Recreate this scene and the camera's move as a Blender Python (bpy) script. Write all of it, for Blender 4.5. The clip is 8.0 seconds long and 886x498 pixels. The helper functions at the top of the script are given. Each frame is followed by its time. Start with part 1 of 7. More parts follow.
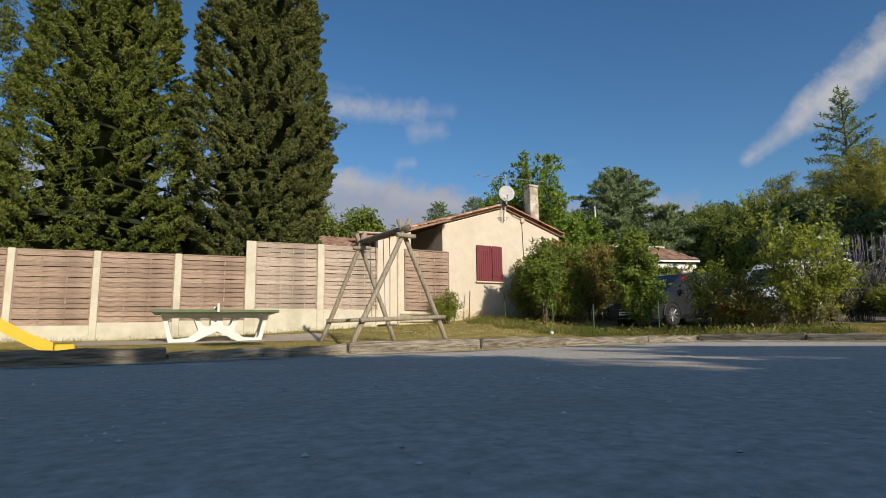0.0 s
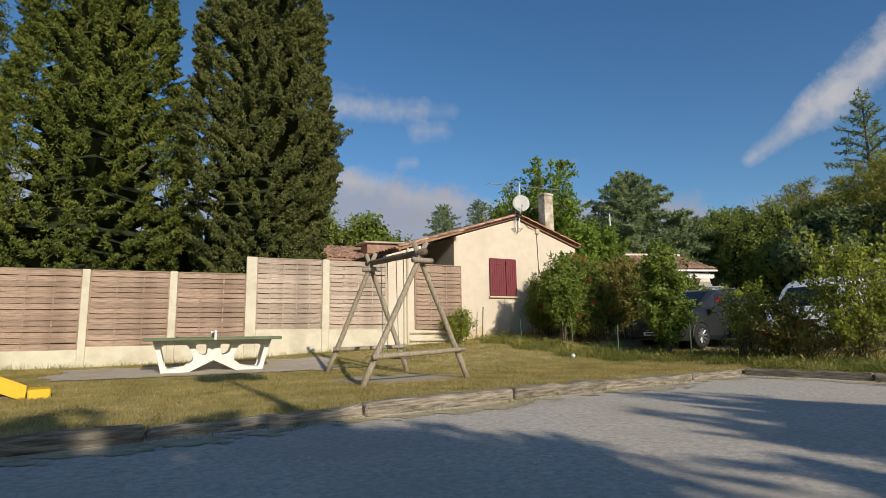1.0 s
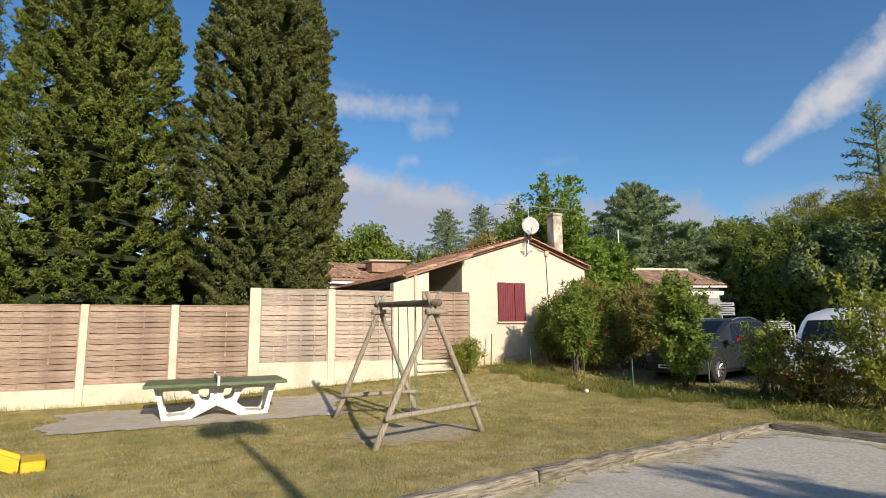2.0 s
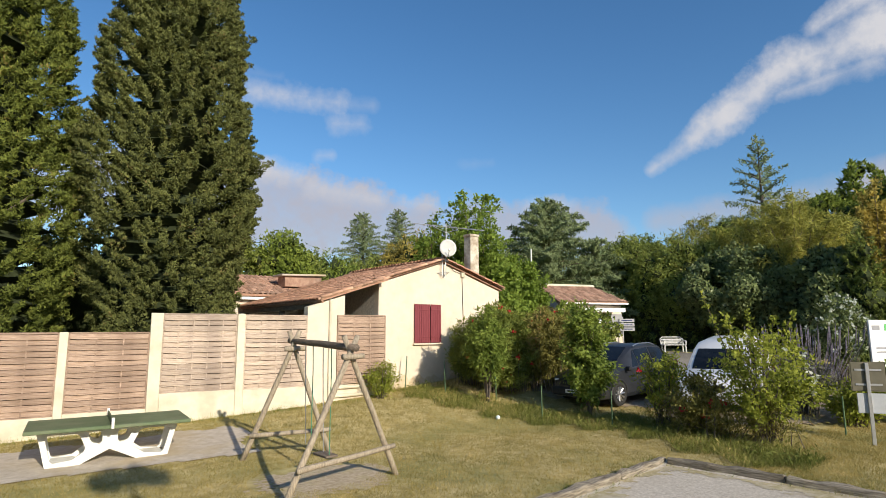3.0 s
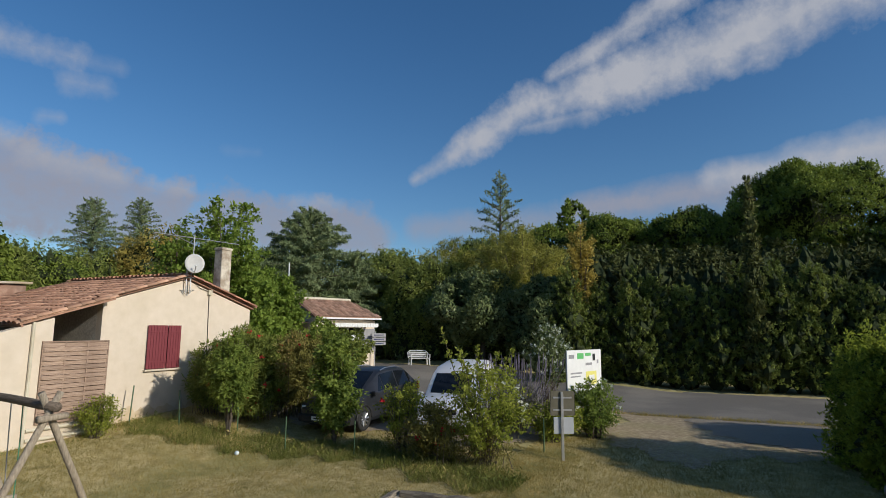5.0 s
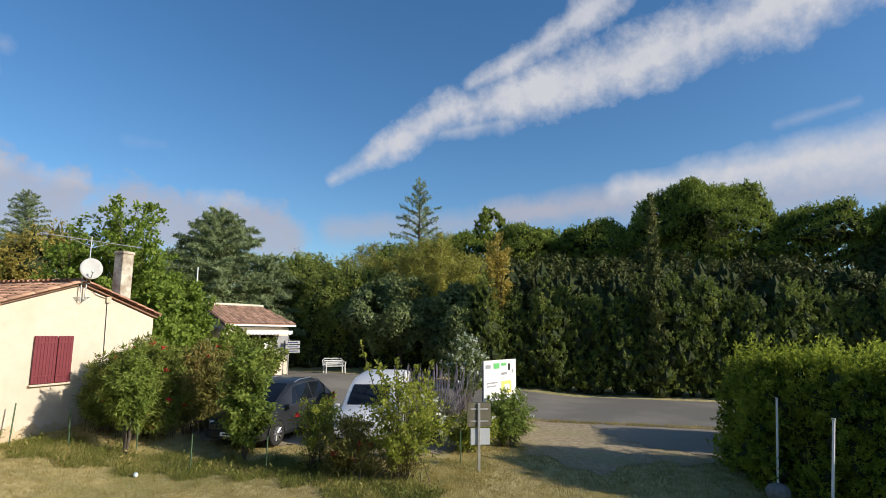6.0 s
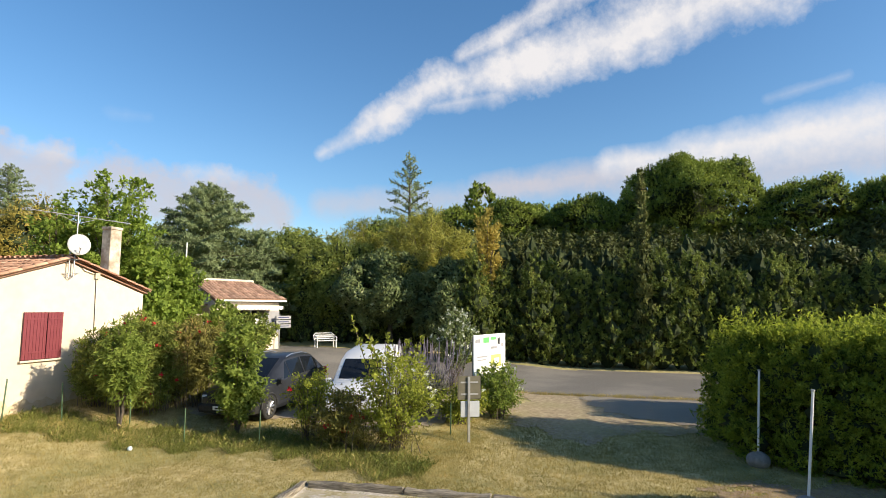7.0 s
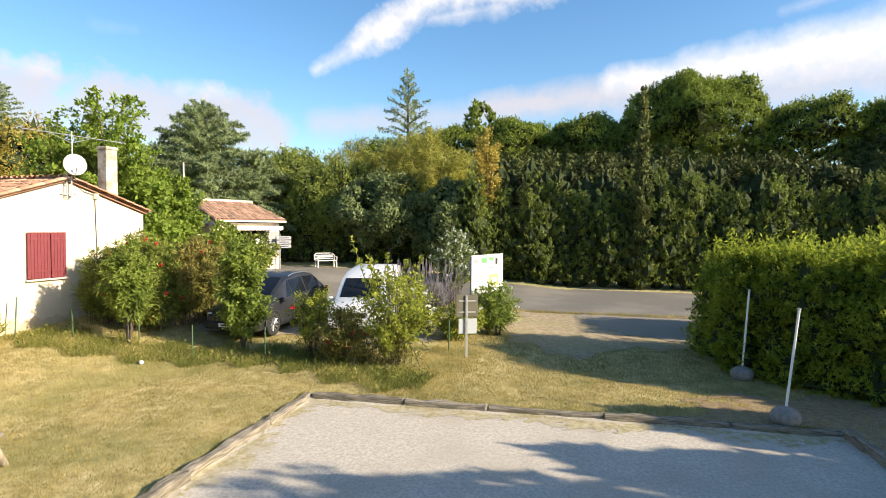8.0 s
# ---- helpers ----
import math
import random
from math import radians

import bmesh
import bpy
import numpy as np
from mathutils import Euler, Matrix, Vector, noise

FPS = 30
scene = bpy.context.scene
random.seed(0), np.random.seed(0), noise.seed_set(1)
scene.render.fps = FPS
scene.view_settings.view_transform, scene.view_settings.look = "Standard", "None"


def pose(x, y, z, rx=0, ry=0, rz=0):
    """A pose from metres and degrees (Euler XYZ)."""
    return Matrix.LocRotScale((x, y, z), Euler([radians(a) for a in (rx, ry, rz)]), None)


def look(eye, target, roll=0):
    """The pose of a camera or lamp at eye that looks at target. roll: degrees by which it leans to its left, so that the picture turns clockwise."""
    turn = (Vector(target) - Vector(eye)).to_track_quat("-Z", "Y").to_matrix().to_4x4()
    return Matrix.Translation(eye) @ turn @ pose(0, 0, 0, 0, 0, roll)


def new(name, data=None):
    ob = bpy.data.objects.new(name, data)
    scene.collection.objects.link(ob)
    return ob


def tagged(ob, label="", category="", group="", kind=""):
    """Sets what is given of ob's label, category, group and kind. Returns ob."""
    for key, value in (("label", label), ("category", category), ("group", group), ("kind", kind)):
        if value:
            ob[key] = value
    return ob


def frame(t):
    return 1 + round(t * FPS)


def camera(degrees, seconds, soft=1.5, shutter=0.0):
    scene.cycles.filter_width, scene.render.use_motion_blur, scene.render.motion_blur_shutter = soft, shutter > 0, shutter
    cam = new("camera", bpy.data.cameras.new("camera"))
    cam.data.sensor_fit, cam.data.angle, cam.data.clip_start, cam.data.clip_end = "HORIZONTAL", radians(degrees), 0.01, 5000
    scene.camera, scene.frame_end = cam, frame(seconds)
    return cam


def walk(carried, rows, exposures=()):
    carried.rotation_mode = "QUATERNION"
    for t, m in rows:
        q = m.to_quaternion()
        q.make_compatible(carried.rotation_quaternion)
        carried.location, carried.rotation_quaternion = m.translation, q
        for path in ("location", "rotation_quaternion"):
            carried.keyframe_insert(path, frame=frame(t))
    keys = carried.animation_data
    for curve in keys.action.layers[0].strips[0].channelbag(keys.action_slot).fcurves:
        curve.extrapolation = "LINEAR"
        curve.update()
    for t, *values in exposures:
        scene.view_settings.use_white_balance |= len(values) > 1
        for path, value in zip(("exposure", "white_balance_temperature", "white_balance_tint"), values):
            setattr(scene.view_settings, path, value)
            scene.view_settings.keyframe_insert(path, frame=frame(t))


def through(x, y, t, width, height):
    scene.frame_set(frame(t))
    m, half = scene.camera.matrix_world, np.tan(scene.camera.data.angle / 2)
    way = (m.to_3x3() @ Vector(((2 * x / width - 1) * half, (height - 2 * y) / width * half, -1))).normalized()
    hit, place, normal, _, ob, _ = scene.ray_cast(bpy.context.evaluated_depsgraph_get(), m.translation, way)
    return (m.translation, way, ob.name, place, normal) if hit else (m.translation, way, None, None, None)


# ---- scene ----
SKY_STRENGTH, SKY_SAT, SKY_VAL, SUN_POWER = 0.125, 1.2, 1.03, 5.0
CLOUD = (4.6, 4.6, 4.85, 1)
BANK = (3.3, 3.3, 3.8, 1)
EXPOSURES = [(0.0, -0.26, 6450, 10), (0.5, -0.28, 6450, 10), (1.2, -0.2, 6450, 10), (2.3, 0.2, 6500, 10), (2.5, 0.22, 6500, 10), (3.0, 0.2, 6500, 10), (3.5, 0.1, 6350, 10), (4.0, -0.1, 6250, 10), (4.5, -0.3, 6150, 10), (5.0, -0.44, 6050, 10), (5.2, -0.42, 6050, 10), (6.3, 0.28, 6500, 10), (6.5, 0.33, 6620, 10), (7.0, 0.58, 6850, 10), (7.5, 0.77, 7000, 10), (8.0, 0.97, 7100, 10)]
cam = camera(76.3, 8.0, 0.7)
PATH = [
    (0, (0.377, -0.192, 0.157), (1.41, 1.494, 0.456), -1.0),
    (0.5, (0.557, 0.354, 0.399), (1.584, 2.044, 0.699), -1.0),
    (1, (0.628, 0.848, 0.8), (1.656, 2.538, 1.098), -0.9),
    (2.3, (0.585, 1.278, 2.049), (1.614, 2.969, 2.337), -0.7),
    (2.5, (0.571, 1.253, 2.215), (1.62, 2.931, 2.502), -0.5),
    (3, (0.496, 1.236, 2.562), (1.767, 2.755, 2.845), -0.3),
    (3.5, (0.481, 1.156, 2.815), (1.856, 2.581, 3.096), -0.0),
    (4, (0.5, 1.186, 3.038), (1.989, 2.491, 3.318), 0.1),
    (4.5, (0.541, 1.158, 3.219), (2.081, 2.403, 3.499), 0.2),
    (5, (0.573, 1.053, 3.404), (2.35, 1.927, 3.684), 0.4),
    (5.2, (0.567, 1.118, 3.479), (2.405, 1.853, 3.761), 0.5),
    (6.5, (0.491, 1.178, 3.662), (2.383, 1.76, 3.945), 0.4),
    (7, (0.462, 1.161, 3.664), (2.368, 1.731, 3.868), 0.3),
    (7.5, (0.423, 1.139, 3.668), (2.34, 1.708, 3.733), 0.4),
    (8, (0.4, 1.128, 3.67), (2.316, 1.696, 3.594), 0.4),
]
walk(cam, [(t, look(eye, target, roll)) for t, eye, target, roll in PATH], EXPOSURES)

# ---- world, sun ----
SUN_AZ, SUN_EL = 183.0, 24.0     # compass bearing (from +y towards +x) of the sun, and its height
world = bpy.data.worlds.new("sky")
scene.world = world
world.use_nodes = True
wt = world.node_tree
wt.nodes.clear()


def wnode(kind, **values):
    n = wt.nodes.new(kind)
    for k, v in values.items():
        if k == "op":
            n.operation = v
        elif k == "clamp":
            n.use_clamp = v
    return n


def wmath(op, a, b=None, c=None, clamp=False):
    n = wnode("ShaderNodeMath", op=op, clamp=clamp)
    for i, v in enumerate((a, b, c)):
        if v is None:
            continue
        if isinstance(v, (int, float)):
            n.inputs[i].default_value = v
        else:
            wt.links.new(v, n.inputs[i])
    return n.outputs[0]


coord = wnode("ShaderNodeTexCoord")
split = wnode("ShaderNodeSeparateXYZ")
wt.links.new(coord.outputs["Generated"], split.inputs[0])
azim = wmath("MULTIPLY", wmath("ARCTAN2", split.outputs[0], split.outputs[1]), 180 / math.pi)
elev = wmath("MULTIPLY", wmath("ARCSINE", split.outputs[2]), 180 / math.pi)


def wnoise(scale, detail, rough, stretch=(1, 1, 1)):
    mp = wnode("ShaderNodeMapping")
    mp.inputs["Scale"].default_value = stretch
    wt.links.new(coord.outputs["Generated"], mp.inputs["Vector"])
    n = wnode("ShaderNodeTexNoise")
    n.inputs["Scale"].default_value = scale
    n.inputs["Detail"].default_value = detail
    n.inputs["Roughness"].default_value = rough
    wt.links.new(mp.outputs[0], n.inputs["Vector"])
    return n.outputs[0]


wob1 = wmath("SUBTRACT", wnoise(7.0, 5, 0.6), 0.5)
wob2 = wmath("SUBTRACT", wnoise(22.0, 6, 0.65), 0.5)
wob3 = wmath("SUBTRACT", wnoise(60.0, 5, 0.6), 0.5)
wobble = wmath("ADD", wmath("ADD", wmath("MULTIPLY", wob1, 1.5), wmath("MULTIPLY", wob2, 0.95)), wmath("MULTIPLY", wob3, 0.25))


def cloud(a0, e0, a1, e1, r0, r1, soft, strength, rag=1.3):
    """A long cloud from one bearing and height to another, in degrees, with its half width at both ends."""
    da, de = a1 - a0, e1 - e0
    pa = wmath("SUBTRACT", azim, a0)
    pe = wmath("SUBTRACT", elev, e0)
    k = wmath("DIVIDE", wmath("ADD", wmath("MULTIPLY", pa, da), wmath("MULTIPLY", pe, de)), da * da + de * de, clamp=True)
    xa = wmath("SUBTRACT", pa, wmath("MULTIPLY", k, da))
    xe = wmath("SUBTRACT", pe, wmath("MULTIPLY", k, de))
    d = wmath("SQRT", wmath("ADD", wmath("MULTIPLY", xa, xa), wmath("MULTIPLY", xe, xe)))
    r = wmath("ADD", wmath("MULTIPLY", k, r1 - r0), r0)
    inside = wmath("DIVIDE", wmath("SUBTRACT", r, d), r)
    body = wmath("ADD", inside, wmath("MULTIPLY", wobble, rag))
    strength = wmath("ADD", strength, wmath("MULTIPLY", wmath("ADD", wob1, wob2), 0.8 * strength))
    return wmath("MULTIPLY", wmath("SMOOTH_MIN", wmath("DIVIDE", body, soft, clamp=True), 1.0, 0.3), strength)


white_clouds = [
    cloud(60.8, 15.0, 64, 16.9, 0.9, 1.3, 1.1, 0.6),
    cloud(64.5, 17.3, 73.5, 22.3, 1.5, 2.5, 1.0, 0.85),
    cloud(73.5, 22.4, 114, 29.2, 2.7, 3.9, 0.9, 0.97, 1.0),
    cloud(75, 24.5, 90, 31.6, 1.4, 2.1, 1.0, 0.85),
    cloud(72, 20.0, 79, 21.0, 1.0, 1.3, 1.2, 0.65),
    cloud(19, 22.6, 25.5, 22.7, 2.3, 1.9, 1.3, 0.62, 1.6),
    cloud(25, 22.4, 29, 22.3, 1.8, 1.5, 1.3, 0.58, 1.6),
    cloud(28.5, 22.2, 32.5, 22.2, 1.1, 0.8, 1.6, 0.26),
    cloud(28.6, 20.4, 31.4, 20.4, 1.4, 1.2, 1.4, 0.45, 1.5),
    cloud(19, 24.4, 23, 24.2, 1.0, 0.8, 1.8, 0.22),
    cloud(27, 17.2, 28.4, 17.3, 0.8, 0.6, 1.5, 0.4),
    cloud(42, 16.6, 45, 16.8, 0.7, 0.5, 1.8, 0.12),
    cloud(14, 15.6, 25, 15.2, 2.0, 1.5, 1.2, 0.62),
    cloud(26.5, 14.2, 33.5, 13.0, 1.4, 1.1, 1.3, 0.5),
    cloud(36, 12.8, 39, 12.6, 1.2, 0.9, 1.4, 0.45),
    cloud(49, 12.4, 53, 12.4, 1.2, 0.9, 1.4, 0.35),
    cloud(90, 14.0, 118, 15.4, 1.7, 3.3, 1.0, 0.92, 0.55),
    cloud(104, 18.2, 110, 19.0, 0.6, 0.5, 1.6, 0.3),
    cloud(150, 20.0, 240, 28.0, 5.0, 6.0, 1.2, 0.6),
    cloud(250, 16.0, 320, 22.0, 5.0, 6.0, 1.2, 0.6),
]
grey_banks = [
    cloud(61, 10.2, 78, 11.2, 1.8, 1.8, 0.9, 0.6, 0.8),
    cloud(77, 11.6, 92, 13.0, 1.8, 2.6, 0.9, 0.85, 0.55),
    cloud(92, 12.6, 135, 12.4, 2.6, 3.0, 0.8, 0.7, 0.7),
    cloud(-30, 12.5, 12, 12.4, 4.0, 4.5, 0.5, 0.75, 1.0),
    cloud(12, 12.2, 25, 11.8, 4.5, 4.4, 0.4, 0.85, 1.0),
    cloud(25, 11.4, 38, 9.8, 4.4, 4.0, 0.4, 0.85, 1.0),
    cloud(38, 9.6, 56, 9.6, 3.8, 3.4, 0.6, 0.8, 1.1),
]


def joined(masks):
    t = masks[0]
    for m in masks[1:]:
        t = wmath("MAXIMUM", t, m)
    return t


sky = wt.nodes.new("ShaderNodeTexSky")
sky.sky_type = "NISHITA"
sky.sun_disc = False
sky.sun_elevation = radians(SUN_EL)
sky.sun_rotation = radians(SUN_AZ)
sky.air_density, sky.dust_density, sky.ozone_density = 1.0, 0.6, 3.0
blue = wt.nodes.new("ShaderNodeHueSaturation")
blue.inputs["Hue"].default_value = 0.5
blue.inputs["Saturation"].default_value = SKY_SAT
blue.inputs["Value"].default_value = SKY_VAL
wt.links.new(sky.outputs[0], blue.inputs["Color"])
tint = blue.outputs[0]
for group, colour in ((grey_banks, BANK), (white_clouds, CLOUD)):
    mixc = wt.nodes.new("ShaderNodeMix")
    mixc.data_type = "RGBA"
    wt.links.new(joined(group), mixc.inputs[0])
    wt.links.new(tint, mixc.inputs[6])
    mixc.inputs[7].default_value = colour
    tint = mixc.outputs[2]
back = wt.nodes.new("ShaderNodeBackground")
back.inputs["Strength"].default_value = SKY_STRENGTH
wt.links.new(tint, back.inputs[0])
wout = wt.nodes.new("ShaderNodeOutputWorld")
wt.links.new(back.outputs[0], wout.inputs[0])

sun = new("sun", bpy.data.lights.new("sun", "SUN"))
sun.data.energy, sun.data.angle, sun.data.color = SUN_POWER, radians(0.6), (1.0, 0.9, 0.74)
sa, se = radians(SUN_AZ), radians(SUN_EL)
sun.matrix_world = look((math.sin(sa) * math.cos(se) * 60, math.cos(sa) * math.cos(se) * 60, math.sin(se) * 60), (0, 0, 0))

# ---- materials ----
def material(name, colors, scale=6.0, rough=0.8, metal=0.0, bump=0.0, bump_scale=40.0, detail=6.0, vary=0.0, island=False,
             stretch=(1, 1, 1), second=None, second_scale=0.7, second_amount=0.5, spec=0.3, obj=True):
    """colors: ramp of (place, rgb). second: a stain colour laid in at a larger scale. vary: lightness change from piece to piece."""
    mat = bpy.data.materials.new(name)
    mat.use_nodes = True
    nt = mat.node_tree
    nt.nodes.clear()
    out = nt.nodes.new("ShaderNodeOutputMaterial")
    bsdf = nt.nodes.new("ShaderNodeBsdfPrincipled")
    nt.links.new(bsdf.outputs[0], out.inputs[0])
    bsdf.inputs["Roughness"].default_value = rough
    bsdf.inputs["Metallic"].default_value = metal
    bsdf.inputs["Specular IOR Level"].default_value = spec
    co = nt.nodes.new("ShaderNodeTexCoord")
    mp = nt.nodes.new("ShaderNodeMapping")
    mp.inputs["Scale"].default_value = stretch
    nt.links.new(co.outputs["Object"], mp.inputs["Vector"])
    nz = nt.nodes.new("ShaderNodeTexNoise")
    nz.inputs["Scale"].default_value, nz.inputs["Detail"].default_value = scale, detail
    nz.inputs["Roughness"].default_value = 0.62
    nt.links.new(mp.outputs[0], nz.inputs["Vector"])
    ramp = nt.nodes.new("ShaderNodeValToRGB")
    els = ramp.color_ramp.elements
    while len(els) < len(colors):
        els.new(0.5)
    for e, (p, c) in zip(els, colors):
        e.position, e.color = p, (*c, 1)
    nt.links.new(nz.outputs[0], ramp.inputs[0])
    col = ramp.outputs[0]
    if second:
        n2 = nt.nodes.new("ShaderNodeTexNoise")
        n2.inputs["Scale"].default_value, n2.inputs["Detail"].default_value = second_scale, 5
        nt.links.new(co.outputs["Object"], n2.inputs["Vector"])
        r2 = nt.nodes.new("ShaderNodeMapRange")
        r2.inputs["From Min"].default_value, r2.inputs["From Max"].default_value = 0.48, 0.66
        r2.inputs["To Max"].default_value = second_amount
        nt.links.new(n2.outputs[0], r2.inputs[0])
        mx = nt.nodes.new("ShaderNodeMix")
        mx.data_type = "RGBA"
        nt.links.new(r2.outputs[0], mx.inputs[0])
        nt.links.new(col, mx.inputs[6])
        mx.inputs[7].default_value = (*second, 1)
        col = mx.outputs[2]
    if vary:
        if island:
            info = nt.nodes.new("ShaderNodeNewGeometry").outputs["Random Per Island"]
        else:
            info = nt.nodes.new("ShaderNodeObjectInfo").outputs["Random"]
        mr = nt.nodes.new("ShaderNodeMapRange")
        mr.inputs["To Min"].default_value, mr.inputs["To Max"].default_value = 1 - vary, 1 + vary
        nt.links.new(info, mr.inputs[0])
        hs = nt.nodes.new("ShaderNodeHueSaturation")
        nt.links.new(mr.outputs[0], hs.inputs["Value"])
        nt.links.new(col, hs.inputs["Color"])
        col = hs.outputs[0]
    nt.links.new(col, bsdf.inputs["Base Color"])
    if bump:
        nb = nt.nodes.new("ShaderNodeTexNoise")
        nb.inputs["Scale"].default_value, nb.inputs["Detail"].default_value = bump_scale, 6
        nt.links.new(mp.outputs[0], nb.inputs["Vector"])
        bp = nt.nodes.new("ShaderNodeBump")
        bp.inputs["Strength"].default_value = min(bump, 1.0)
        bp.inputs["Distance"].default_value = 0.02
        nt.links.new(nb.outputs[0], bp.inputs["Height"])
        nt.links.new(bp.outputs[0], bsdf.inputs["Normal"])
    return mat


LEAF = 1.4


def leaf_material(name, dark, light, warm=None, warm_share=0.0, scale=0.5, through=0.3, gloss=0.68):
    dark, light, warm = [tuple(LEAF * q * t for q, t in zip(c, (1.07, 1.0, 0.94))) if c else None for c in (dark, light, warm)]
    mat = bpy.data.materials.new(name)
    mat.use_nodes = True
    nt = mat.node_tree
    nt.nodes.clear()
    out = nt.nodes.new("ShaderNodeOutputMaterial")
    geo = nt.nodes.new("ShaderNodeNewGeometry")
    ramp = nt.nodes.new("ShaderNodeValToRGB")
    els = ramp.color_ramp.elements
    els[0].position, els[0].color = 0.0, (*dark, 1)
    els[1].position, els[1].color = 1.0 - warm_share, (*light, 1)
    if warm:
        e = els.new(1.0)
        e.color = (*warm, 1)
    co = nt.nodes.new("ShaderNodeTexCoord")
    nz = nt.nodes.new("ShaderNodeTexNoise")
    nz.inputs["Scale"].default_value, nz.inputs["Detail"].default_value = scale, 3
    nt.links.new(co.outputs["Object"], nz.inputs["Vector"])
    ma = nt.nodes.new("ShaderNodeMath")
    ma.operation = "MULTIPLY_ADD"
    ma.inputs[1].default_value = 0.62
    nt.links.new(geo.outputs["Random Per Island"], ma.inputs[0])
    mb = nt.nodes.new("ShaderNodeMath")
    mb.operation = "MULTIPLY_ADD"
    mb.inputs[1].default_value, mb.inputs[2].default_value = 1.5, -0.56
    nt.links.new(nz.outputs[0], mb.inputs[0])
    nt.links.new(mb.outputs[0], ma.inputs[2])
    nt.links.new(ma.outputs[0], ramp.inputs[0])
    bsdf = nt.nodes.new("ShaderNodeBsdfPrincipled")
    bsdf.inputs["Roughness"].default_value = gloss
    bsdf.inputs["Specular IOR Level"].default_value = 0.18
    nt.links.new(ramp.outputs[0], bsdf.inputs["Base Color"])
    tr = nt.nodes.new("ShaderNodeBsdfTranslucent")
    nt.links.new(ramp.outputs[0], tr.inputs[0])
    mx = nt.nodes.new("ShaderNodeMixShader")
    mx.inputs[0].default_value = through
    nt.links.new(bsdf.outputs[0], mx.inputs[1])
    nt.links.new(tr.outputs[0], mx.inputs[2])
    nt.links.new(mx.outputs[0], out.inputs[0])
    return mat


M_LAWN = material("dry_lawn", [(0.3, (0.26, 0.215, 0.085)), (0.5, (0.45, 0.37, 0.165)), (0.72, (0.62, 0.51, 0.27))], 3.0, 0.95, bump=0.6, bump_scale=60,
                  second=(0.19, 0.21, 0.065), second_scale=0.45, second_amount=0.6)
M_GRAVEL = material("court_gravel", [(0.32, (0.39, 0.342, 0.28)), (0.5, (0.51, 0.455, 0.38)), (0.68, (0.63, 0.575, 0.495))], 20.0, 0.95, bump=0.28, bump_scale=80, detail=8.0,
                    second=(0.43, 0.37, 0.295), second_scale=0.6, second_amount=0.6)
M_FRINGE = material("grass_and_grit", [(0.3, (0.30, 0.25, 0.12)), (0.5, (0.43, 0.365, 0.215)), (0.7, (0.56, 0.49, 0.35))], 9.0, 0.95, bump=0.5, bump_scale=60, second=(0.48, 0.42, 0.33), second_scale=1.6, second_amount=0.8)
M_STONE = material("gravel_stone", [(0.3, (0.38, 0.37, 0.35)), (0.7, (0.66, 0.65, 0.62))], 5.0, 0.9, vary=0.3, island=True)
M_ASPHALT = material("asphalt", [(0.3, (0.13, 0.118, 0.10)), (0.7, (0.22, 0.20, 0.172))], 50.0, 0.9, bump=0.5, bump_scale=140,
                     second=(0.27, 0.245, 0.205), second_scale=0.35, second_amount=0.6)
M_DIRT = material("dry_dirt", [(0.3, (0.26, 0.20, 0.135)), (0.7, (0.42, 0.34, 0.24))], 9.0, 0.95, bump=0.5, bump_scale=50, second=(0.3, 0.26, 0.14), second_scale=0.8)
M_VERGE = material("dusty_verge", [(0.3, (0.26, 0.195, 0.115)), (0.5, (0.36, 0.28, 0.175)), (0.7, (0.48, 0.39, 0.25))], 7.0, 0.95, bump=0.6, bump_scale=45, second=(0.30, 0.27, 0.12), second_scale=0.7, second_amount=0.5)
M_SOIL = material("brown_soil", [(0.3, (0.20, 0.135, 0.085)), (0.5, (0.30, 0.21, 0.135)), (0.7, (0.42, 0.32, 0.20))], 8.0, 0.95, bump=0.7, bump_scale=40, second=(0.36, 0.29, 0.15), second_scale=1.2, second_amount=0.5)
M_OVAL = material("oval_ground", [(0.3, (0.20, 0.17, 0.13)), (0.7, (0.35, 0.305, 0.24))], 28.0, 0.95, bump=0.8, bump_scale=80, second=(0.36, 0.30, 0.22), second_scale=0.7, second_amount=0.5)
M_WORN = material("worn_pale_soil", [(0.3, (0.33, 0.26, 0.17)), (0.5, (0.45, 0.365, 0.255)), (0.7, (0.56, 0.47, 0.35))], 12.0, 0.95, bump=0.6, bump_scale=60, second=(0.45, 0.38, 0.2), second_scale=2.0, second_amount=0.6)
M_CONCRETE = material("concrete", [(0.3, (0.40, 0.34, 0.27)), (0.7, (0.55, 0.485, 0.40))], 6.0, 0.9, bump=0.4, bump_scale=60, second=(0.43, 0.34, 0.21), second_scale=0.9, second_amount=0.7)
M_RENDER = material("cream_render", [(0.3, (0.655, 0.56, 0.435)), (0.7, (0.73, 0.632, 0.51))], 3.0, 0.92, bump=0.5, bump_scale=120, second=(0.58, 0.50, 0.37), second_scale=0.6, second_amount=0.4)
M_PLINTH = material("cream_plinth", [(0.3, (0.62, 0.56, 0.42)), (0.7, (0.70, 0.65, 0.51))], 4.0, 0.92, bump=0.5, bump_scale=80, second=(0.45, 0.38, 0.27), second_scale=1.6, second_amount=0.5)
M_ROUGH = material("grey_roughcast", [(0.3, (0.48, 0.43, 0.35)), (0.7, (0.78, 0.72, 0.61))], 14.0, 0.95, bump=1.0, bump_scale=30)
